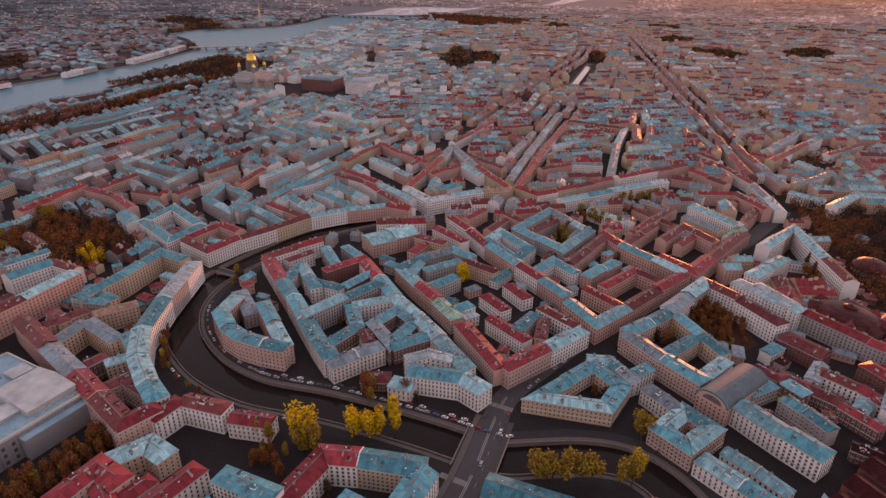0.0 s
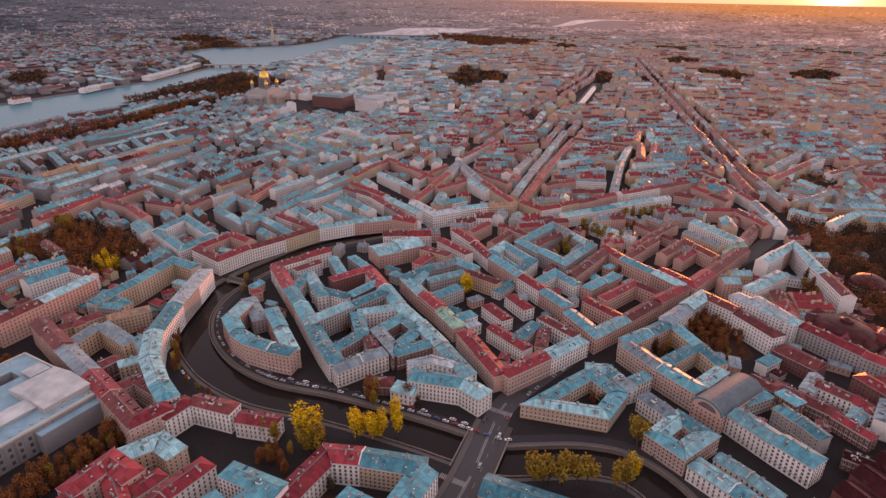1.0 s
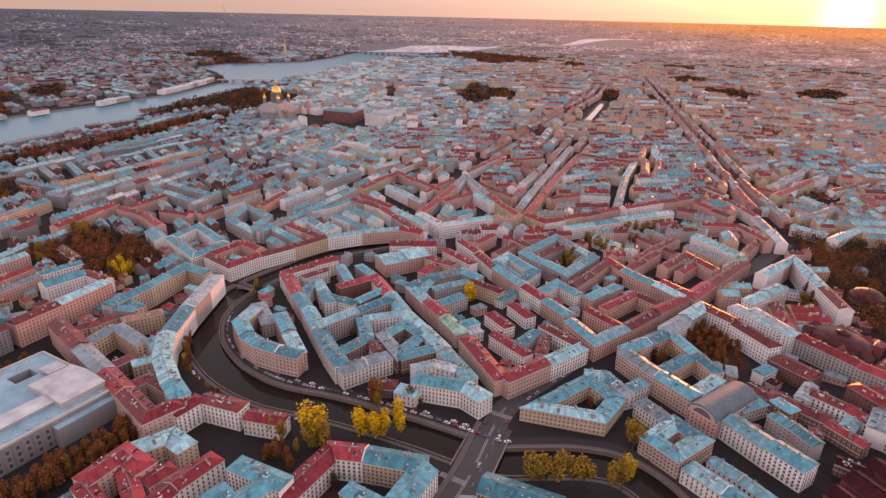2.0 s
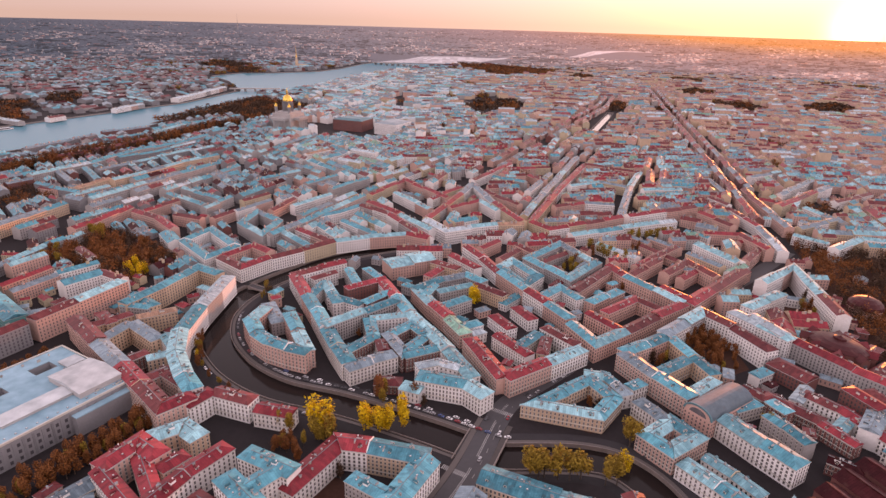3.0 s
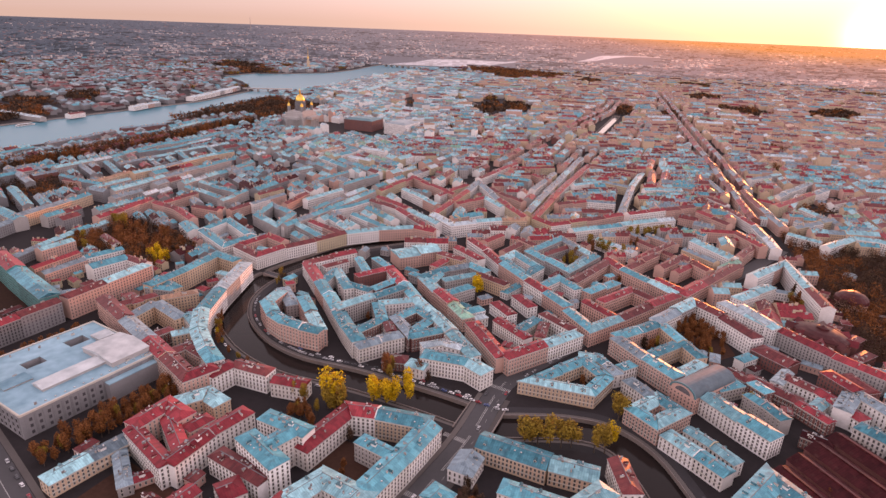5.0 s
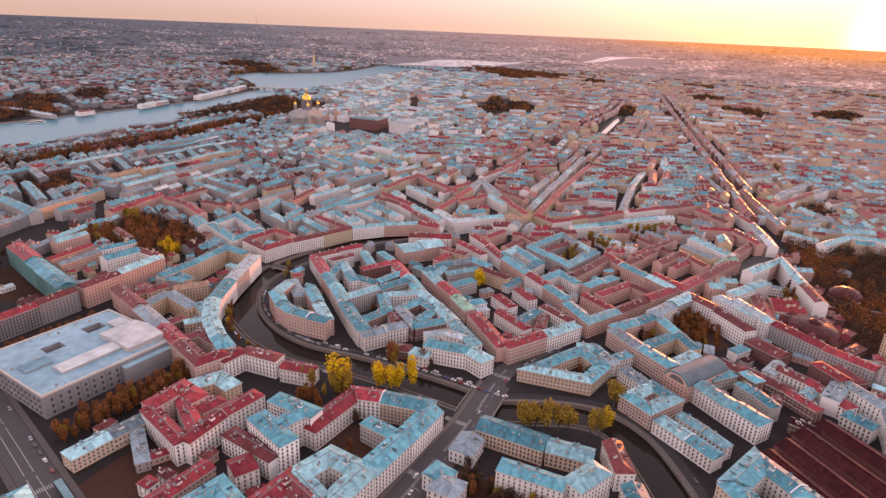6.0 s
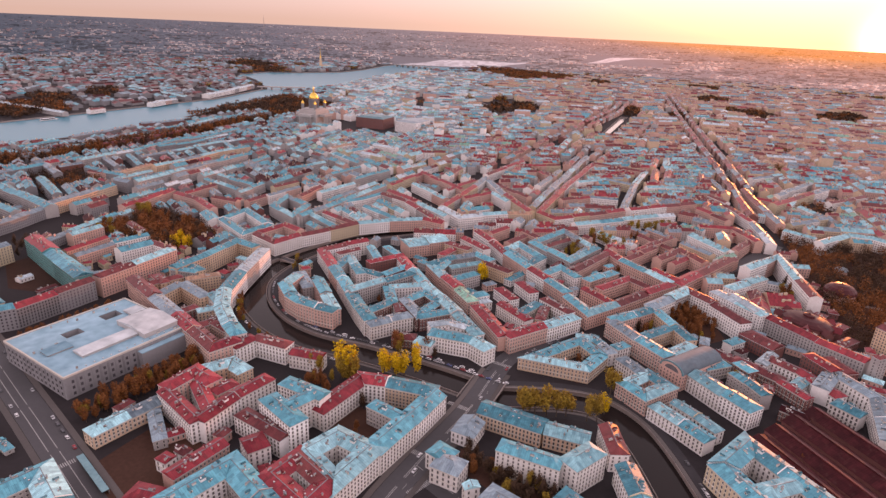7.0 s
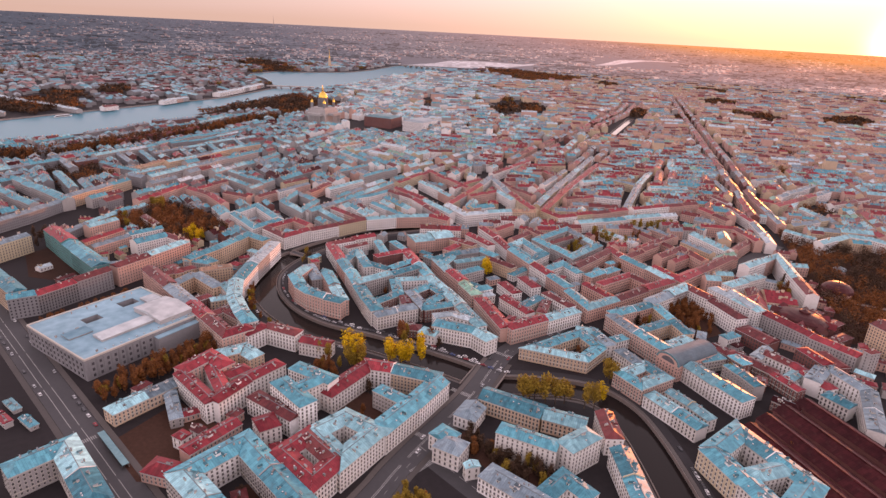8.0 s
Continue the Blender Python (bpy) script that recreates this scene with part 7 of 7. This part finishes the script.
def vaulted_hall(a, b, half, eave):
    a, b = Vector(a), Vector(b)
    d = (b - a).normalized()
    n = Vector((-d.y, d.x))
    length = (b - a).length
    root = tagged(new("vaulted_hall", None), "grey hall under a barrel roof with an arched front window", "hall")
    root.matrix_basis = pose(a.x, a.y, 0, 0, 0, math.degrees(math.atan2(d.y, d.x)))
    sh = Shape()
    sh.box((length / 2, 0, eave / 2 - 0.1), (length / 2, 0, 0), (0, half, 0), (0, 0, eave / 2))
    k = 14
    arc = [(half * math.cos(math.pi * i / k), eave - 0.15 + 0.62 * half * math.sin(math.pi * i / k)) for i in range(k + 1)]
    for x in (0, length):
        sh.face([(x, y, z) for y, z in arc])
    part("masonry", sh.mesh("masonry", [WALL["p"]]), root)
    sh = Shape()
    for (y0, z0), (y1, z1) in zip(arc, arc[1:]):
        sh.face([(0.6, y0 * 1.02, z0 + 0.25), (length + 0.3, y0 * 1.02, z0 + 0.25), (length + 0.3, y1 * 1.02, z1 + 0.25), (0.6, y1 * 1.02, z1 + 0.25)])
    part("barrel_roof", sh.mesh("barrel_roof", [ROOF["g"]]), root, "grey sheet barrel roof")
    sh = Shape()
    for (y0, z0), (y1, z1) in zip(arc, arc[1:]):
        sh.box((-0.1, (y0 + y1) / 2, (z0 + z1) / 2 + 0.2), (0.5, 0, 0), (0, (y1 - y0) / 2 * 1.05, (z1 - z0) / 2 * 1.05), Vector((0, (y0 + y1) / 2, (z0 + z1) / 2 - eave)).normalized() * 0.7)
    part("arch_moulding", sh.mesh("arch_moulding", [ROOF["l"]]), root, "pale blue arch moulding")
    sh = Shape()
    inner = [(0.62 * y, eave + (z - eave) * 0.66) for y, z in arc]
    sh.face([(-0.08, y, z) for y, z in inner][::-1])
    part("arch_window", sh.mesh("arch_window", [GLASS]), root)
    panes = Shape()
    windows_on(panes, None, Vector((0, half)), Vector((0, -half)), Vector((-1, 0)), 0, eave - 1.5, False)
    windows_on(panes, None, Vector((0, -half)), Vector((length, -half)), Vector((0, -1)), 0, eave - 1.5, False)
    tagged(part("glazing", panes.mesh("glazing", [GLASS]), root), kind="stuff")


vaulted_hall((188.3, 353.3), (229.3, 378.8), 10.5, 14)


def shed(a, b, half, eave, rise):
    """A long windowless workshop hall under plain maroon sheets, with a raised ridge vent."""
    a, b = Vector(a), Vector(b)
    d = (b - a).normalized()
    length = (b - a).length
    root = tagged(new("workshop_shed", None), "long dark workshop hall under a dull maroon sheet roof", "shed", "workshop halls in a row")
    root.matrix_basis = pose(a.x, a.y, 0, 0, 0, math.degrees(math.atan2(d.y, d.x)))
    sh = Shape()
    sh.box((length / 2, 0, eave / 2 - 0.1), (length / 2, 0, 0), (0, half, 0), (0, 0, eave / 2))
    for x in (0.02, length - 0.02):
        sh.face([(x, -half, eave - 0.1), (x, half, eave - 0.1), (x, 0, eave + rise)])
    part("masonry", sh.mesh("masonry", [WALL["k"]]), root)
    for s in (1, -1):
        z = eave + 0.15
        verts = [(-0.4, s * (half + 0.5), z - 0.2), (length + 0.4, s * (half + 0.5), z - 0.2), (length + 0.4, 0, z + rise), (-0.4, 0, z + rise)]
        run = math.hypot(half, rise)
        part("roof_slope", mesh_from("roof_slope", verts, [(0, 1, 2, 3) if s < 0 else (3, 2, 1, 0)], [ROOF["m"]], None, [(0, 0), (length, 0), (length, run), (0, run)][::-s]), root)
    sh = Shape()
    sh.box((length / 2, 0, eave + rise + 0.35), (length / 2 - 2, 0, 0), (0, 0.9, 0), (0, 0, 0.45))
    part("ridge_vent", sh.mesh("ridge_vent", [ROOF["d"]]), root)


for a, b, half, eave, rise in (((222, 281), (247, 206), 8.5, 8, 3.2), ((239, 292), (268, 205), 8.5, 8.5, 3.4), ((257, 303), (290, 208), 9, 9, 3.6), ((276, 312), (308, 226), 8.5, 10, 3.4)):
    shed(a, b, half, eave, rise)


def round_hall(x, y, turn):
    """A reception hall under a low oval dome with gabled bays round it."""
    root = tagged(new("round_hall", None), "red-roofed oval hall with gabled bays beside the park", "hall")
    root.matrix_basis = pose(x, y, 0, 0, 0, turn)
    sh = Shape()
    sh.tube(0, 0, [(17, -0.1), (17, 13)], 28)
    drum = part("drum", sh.mesh("drum", [WALL["k"]]), root)
    drum.scale = (1.35, 1, 1)
    sh = Shape()
    sh.tube(0, 0, [(17.6, 13), (17.2, 13.9), (14.5, 15.6), (10, 17.2), (4, 18.2), (3.8, 19.6), (1.5, 20.4), (0, 21.5)], 28)
    dome = part("dome", sh.mesh("dome", [ROOF["d"]]), root, "low red sheet-metal dome with a lantern")
    dome.scale = (1.35, 1, 1)
    for i in range(8):
        a = 2 * math.pi * (i + 0.5) / 8
        cx, cy = 25 * math.cos(a), 19 * math.sin(a)
        u = Vector((math.cos(a), math.sin(a), 0))
        v = Vector((-u.y, u.x, 0))
        c = Vector((cx, cy, 0))
        sh = Shape()
        sh.box(c + Vector((0, 0, 5.9)), u * 4, v * 4.2, (0, 0, 6))
        sh.face([c + u * 4 - v * 4.2 + Vector((0, 0, 11.9)), c + u * 4 + v * 4.2 + Vector((0, 0, 11.9)), c + u * 4 + Vector((0, 0, 15.4))])
        bay = part("bay", sh.mesh("bay", [WALL["k"]]), root)
        for s in (1, -1):
            sh = Shape()
            sh.face([c + u * 4.6 + v * 4.8 * s + Vector((0, 0, 11.7)), c - u * 7 + v * 4.8 * s + Vector((0, 0, 11.7)), c - u * 7 + Vector((0, 0, 15.8)), c + u * 4.6 + Vector((0, 0, 15.8))][::s])
            part("bay_roof", sh.mesh("bay_roof", [ROOF["r" if i % 3 else "d"]]), bay)
        sh = Shape()
        sh.box(c + u * 4.05 + Vector((0, 0, 7)), u * 0.08, v * 1.6, (0, 0, 2.6))
        part("bay_window", sh.mesh("bay_window", [GLASS]), bay)


round_hall(352, 452, 118)


# ---------------------------------------------------------------- landmarks
def cathedral(x, y, turn, k):
    root = tagged(new("cathedral", None), "massive grey stone cathedral with a gilded dome", "cathedral")
    root.matrix_basis = pose(x, y, 0, 0, 0, turn) @ Matrix.Diagonal((k, k, k * 1.22, 1))
    sh = Shape()
    sh.upright(0, 0, 0, 42, 70, 60)
    sh.upright(0, 0, 42, 46, 60, 50)
    part("body", sh.mesh("body", [WALL["t"]]), root)
    for a in (0, 90, 180, 270):
        c, s = math.cos(radians(a)), math.sin(radians(a))
        sh = Shape()
        sh.upright(c * 42, s * 42, 28, 34, 20 if a % 180 == 0 else 44, 44 if a % 180 == 0 else 20)
        porch = part("portico", sh.mesh("portico", [WALL["t"]]), root)
        for i in range(8):
            o = -19 + i * 38 / 7
            sh = Shape()
            sh.tube(c * 49 - s * o, s * 49 + c * o, [(1.3, 0), (1.1, 28)], 8)
            part("column", sh.mesh("column", [WALL["t"]]), porch)
    for i in (-1, 1):
        for j in (-1, 1):
            sh = Shape()
            sh.tube(i * 26, j * 22, [(4.5, 46), (4.5, 58)], 12, 0)
            sh.tube(i * 26, j * 22, [(4.8, 58), (4.2, 61), (2.2, 63.5), (0.4, 66), (0, 69)], 12, 1)
            part("belfry", sh.mesh("belfry", [WALL["q"], GOLD]), root)
    sh = Shape()
    sh.tube(0, 0, [(16, 46), (16, 49), (13, 49), (13, 66), (14.5, 66), (14.5, 69)], 28)
    part("drum", sh.mesh("drum", [WALL["q"]]), root)
    sh = Shape()
    sh.tube(0, 0, [(0.8, 49), (0.7, 66)], 6)
    column = sh.mesh("column", [WALL["q"]])
    for i in range(24):
        a = 2 * math.pi * i / 24
        part("column", column, root).location = (15 * math.cos(a), 15 * math.sin(a), 0)
    sh = Shape()
    sh.tube(0, 0, [(13.2 * math.cos(t), 69 + 15 * math.sin(t)) for t in (i * math.pi / 2 / 10 for i in range(10))] + [(2.4, 84), (2.4, 92), (1.0, 95), (0.3, 97), (0, 101)], 28)
    part("dome", sh.mesh("dome", [GOLD]), root, "gilded dome and lantern")


cathedral(-336, 1505, 68, 0.84)


def spire(x, y):
    root = tagged(new("fortress_church", None), "yellow church with a tall gilded needle spire", "church")
    root.matrix_basis = pose(x, y, 0, 0, 0, 20)
    sh = Shape()
    sh.upright(25, 0, 0, 22, 60, 28)
    part("nave", sh.mesh("nave", [WALL["o"]]), root)
    sh = Shape()
    sh.upright(0, 0, 0, 46, 14, 14)
    sh.upright(0, 0, 46, 60, 10, 10)
    part("tower", sh.mesh("tower", [WALL["o"]]), root)
    sh = Shape()
    sh.tube(0, 0, [(5, 60), (4.2, 66), (2.2, 70), (1.8, 74), (0.1, 124)], 10)
    part("needle", sh.mesh("needle", [GOLD]), root, "gilded needle spire")


spire(-719, 3480)


def palace(x, y, sx, sy, turn, h, wk, rk, label):
    root = tagged(new("palace", None), label, "palace")
    root.matrix_basis = pose(x, y, 0, 0, 0, turn)
    sh = Shape()
    sh.upright(0, 0, -0.2, h, sx, sy)
    part("masonry", sh.mesh("masonry", [WALL[wk]]), root)
    sh = Shape()
    a, b = sx / 2 + 0.8, sy / 2 + 0.8
    z, zt = h + 0.02, h + 4
    p = [(-a, -b, z), (a, -b, z), (a, b, z), (-a, b, z), (-a + 14, -b + 14, zt), (a - 14, -b + 14, zt), (a - 14, b - 14, zt), (-a + 14, b - 14, zt)]
    for f in ((0, 1, 5, 4), (1, 2, 6, 5), (2, 3, 7, 6), (3, 0, 4, 7), (4, 5, 6, 7), (3, 2, 1, 0)):
        sh.face([p[i] for i in f])
    part("roof", sh.mesh("roof", [ROOF[rk]]), root)
    a, b = sx / 2, sy / 2
    for q0, q1, n in (((-a, -b), (a, -b), (0, -1)), ((a, -b), (a, b), (1, 0)), ((a, b), (-a, b), (0, 1)), ((-a, b), (-a, -b), (-1, 0))):
        panes = Shape()
        windows_on(panes, None, Vector(q0), Vector(q1), Vector(n), 0, h - 1.5, False)
        tagged(part("glazing", panes.mesh("glazing", [GLASS]), root), kind="stuff")


palace(-182, 1540, 62, 80, 68, 26, "k", "l", "dark red stone palace with a pale blue roof")
palace(-80, 1500, 74, 62, 62, 26, "w", "w", "large white palace with a pale flat roof")


def mast(bear, r):
    z = rim_height(r)
    root = tagged(new("television_mast", None), "thin grey steel television mast on the horizon", "mast")
    root.location = (r * math.sin(bear), r * math.cos(bear), z)
    for i in range(4):
        a = math.pi / 2 * i + 0.4
        sh = Shape()
        sh.box((math.cos(a) * 3, math.sin(a) * 3, 28), (0.5, 0, 0), (0, 0.5, 0), (-math.cos(a) * 2.5, -math.sin(a) * 2.5, 30))
        part("leg", sh.mesh("leg", [STONE]), root)
    sh = Shape()
    sh.tube(0, 0, [(1.6, 52), (1.2, 75), (0.4, 105)], 8)
    part("antenna", sh.mesh("antenna", [STONE]), root)


mast(-0.287, 4780)


# ---------------------------------------------------------------- cars
def car_things():
    made = []
    for words, colour in (("white", (0.75, 0.75, 0.75)), ("dark grey", (0.06, 0.065, 0.07)), ("silver", (0.42, 0.43, 0.44)), ("red", (0.35, 0.02, 0.03)), ("blue", (0.05, 0.10, 0.25))):
        paint = mat(words.replace(" ", "_") + "_car_paint", colour, 0.28, 0.0, 0.05, 1.0, 0.3, 0.0, None, 0.6)
        root = tagged(new("car", None), f"{words} parked car on the asphalt", "car", "cars parked along the streets")
        sh = Shape()
        prof = [(-2.2, 0.35), (2.2, 0.35), (2.25, 0.75), (1.3, 0.92), (-1.9, 0.95), (-2.25, 0.8)]
        for s in (1, -1):
            sh.face([(x, s * 0.88, z) for x, z in prof][::s])
        for i in range(len(prof)):
            (x0, z0), (x1, z1) = prof[i], prof[(i + 1) % len(prof)]
            sh.face([(x0, 0.88, z0), (x0, -0.88, z0), (x1, -0.88, z1), (x1, 0.88, z1)])
        sh.box((-0.45, 0, 1.45), (0.87, 0, 0), (0, 0.68, 0), (0, 0, 0.03))
        part("body", sh.mesh("body", [paint]), root)
        sh = Shape()
        p = [(1.1, 0.8, 0.9), (1.1, -0.8, 0.9), (-1.8, -0.8, 0.92), (-1.8, 0.8, 0.92), (0.4, 0.66, 1.42), (0.4, -0.66, 1.42), (-1.3, -0.66, 1.44), (-1.3, 0.66, 1.44)]
        for f in ((0, 1, 5, 4), (1, 2, 6, 5), (2, 3, 7, 6), (3, 0, 4, 7)):
            sh.face([p[i] for i in f])
        part("cabin_glass", sh.mesh("cabin_glass", [GLASS]), root, "dark tinted windows")
        sh = Shape()
        for i in range(10):
            a, b = 2 * math.pi * i / 10, 2 * math.pi * (i + 1) / 10
            sh.face([(0.33 * math.cos(a), 0.11, 0.33 * math.sin(a)), (0.33 * math.cos(b), 0.11, 0.33 * math.sin(b)), (0.33 * math.cos(b), -0.11, 0.33 * math.sin(b)), (0.33 * math.cos(a), -0.11, 0.33 * math.sin(a))])
        for s in (1, -1):
            sh.face([(0.33 * math.cos(2 * math.pi * i / 10), 0.11 * s, 0.33 * math.sin(2 * math.pi * i / 10)) for i in range(10)])
        wheel = sh.mesh("wheel", [TYRE])
        for wx in (-1.4, 1.4):
            for wy in (-0.8, 0.8):
                part("wheel", wheel, root).location = (wx, wy, 0.33)
        made.append(root)
    return made


CARS = car_things()
car_rng = random.Random(11)
placed = []


def park_along(line, shift, start, end, gap, chance):
    ln = offsets(line, False, shift)
    run, nxt = 0.0, start
    for a, b in zip(ln, ln[1:]):
        length = (b - a).length
        while nxt < run + length and nxt < end:
            p = a + (b - a) * ((nxt - run) / length)
            nxt += gap * car_rng.uniform(0.9, 1.4)
            if car_rng.random() > chance:
                continue
            turn = math.degrees(math.atan2((b - a).y, (b - a).x)) + car_rng.choice((0, 180)) + car_rng.uniform(-3, 3)
            k = car_rng.choices(range(5), (5, 5, 4, 1, 1))[0]
            m = pose(p.x, p.y, 0.035, 0, 0, turn)
            if k not in placed:
                placed.append(k)
                CARS[k].matrix_basis = m
            else:
                copy_thing(CARS[k], m)
        run += length


park_along(canal_line, -(CANAL_HALF + 7), 60, 150, 3.4, 0.85)
park_along(canal_line, -(CANAL_HALF + 6), 330, 640, 5.6, 0.9)
park_along(canal_line, -(CANAL_HALF + 8), 170, 250, 9, 0.4)
park_along(canal_line, -(CANAL_HALF + 9.5), 340, 520, 9.0, 0.5)
park_along(canal_line, CANAL_HALF + 6, 430, 640, 8.0, 0.6)
park_along(AVENUE, 6.6, 240, 620, 9, 0.5)
park_along(AVENUE, -6.6, 230, 620, 9, 0.5)
park_along(AVENUE, 2.4, 40, 520, 70, 0.7)
park_along(AVENUE, -2.4, 40, 520, 70, 0.7)
park_along(WEST_ROAD, 8.0, 20, 300, 10, 0.4)
park_along(WEST_ROAD, -8.0, 20, 300, 10, 0.4)


# ---------------------------------------------------------------- small structures
def canopy(a, b, wide, h):
    a, b = Vector(a), Vector(b)
    d = (b - a).normalized()
    n = Vector((-d.y, d.x))
    c = (a + b) / 2
    root = tagged(new("tram_shelter", None), "long low shelter with a pale blue flat roof beside the street", "shelter")
    root.location = (c.x, c.y, 0)
    half = (b - a) / 2
    sh = Shape()
    sh.box((0, 0, 3.4), (half.x, half.y, 0), (n.x * wide / 2, n.y * wide / 2, 0), (0, 0, 0.18))
    part("roof", sh.mesh("roof", [ROOF["l"]]), root)
    sh = Shape()
    sh.box((n.x * wide * 0.45, n.y * wide * 0.45, 1.6), (half.x * 0.98, half.y * 0.98, 0), (n.x * 0.08, n.y * 0.08, 0), (0, 0, 1.62))
    part("back_panel", sh.mesh("back_panel", [STONE]), root)
    for i in range(7):
        q = d * (i / 3 - 1) * half.length * 0.95 - n * wide * 0.42
        sh = Shape()
        sh.tube(q.x, q.y, [(0.09, -0.05), (0.09, 3.3)], 8)
        part("post", sh.mesh("post", [IRON]), root)


canopy((-212, 243), (-181, 215), 4, 3.4)


def pavilion(x, y, r, h, key, label):
    root = tagged(new("pavilion", None), label, "pavilion")
    root.location = (x, y, 0)
    sh = Shape()
    sh.tube(0, 0, [(r, -0.1), (r, h)], 20)
    part("drum", sh.mesh("drum", [WALL["p"]]), root)
    sh = Shape()
    sh.tube(0, 0, [(r * 1.08, h), (r * 1.02, h + r * 0.2), (r * 0.8, h + r * 0.42), (r * 0.45, h + r * 0.58), (0.6, h + r * 0.64), (0, h + r * 0.8)], 20)
    part("dome", sh.mesh("dome", [ROOF[key]]), root)


strip(smooth([(432, 532), (446, 523), (457, 518), (476, 510), (510, 500)]), 3.0, 0.0, 0.07, GRANITE, "path", "pale gravel path through the park", "path")
pavilion(437, 537, 15, 8, "d", "round pavilion in the park under a rust-brown dome")
pavilion(487, 613, 7, 3.5, "w", "small white round tent in the park")


def boat(x, y, turn, length):
    root = tagged(new("river_boat", None), "long white passenger boat moored on the river", "boat")
    root.matrix_basis = pose(x, y, WATER_Z, 0, 0, turn)
    h, w = length / 2, length * 0.09
    plan = [(-h, -w), (h * 0.7, -w), (h, 0), (h * 0.7, w), (-h, w)]
    sh = Shape()
    sh.face([(px, py, 1.6) for px, py in plan])
    for (ax, ay), (bx, by) in zip(plan, plan[1:] + plan[:1]):
        sh.face([(ax * 0.96, ay * 0.85, -0.3), (bx * 0.96, by * 0.85, -0.3), (bx, by, 1.6), (ax, ay, 1.6)])
    part("hull", sh.mesh("hull", [WALL["w"]]), root)
    sh = Shape()
    sh.box((-h * 0.12, 0, 2.8), (h * 0.7, 0, 0), (0, w * 0.75, 0), (0, 0, 1.2))
    part("cabin", sh.mesh("cabin", [GLASS]), root, "dark glazed cabin")
    sh = Shape()
    sh.box((-h * 0.12, 0, 4.15), (h * 0.74, 0, 0), (0, w * 0.85, 0), (0, 0, 0.15))
    part("cabin_roof", sh.mesh("cabin_roof", [WALL["w"]]), root)


boat(-985, 1440, 62, 45)
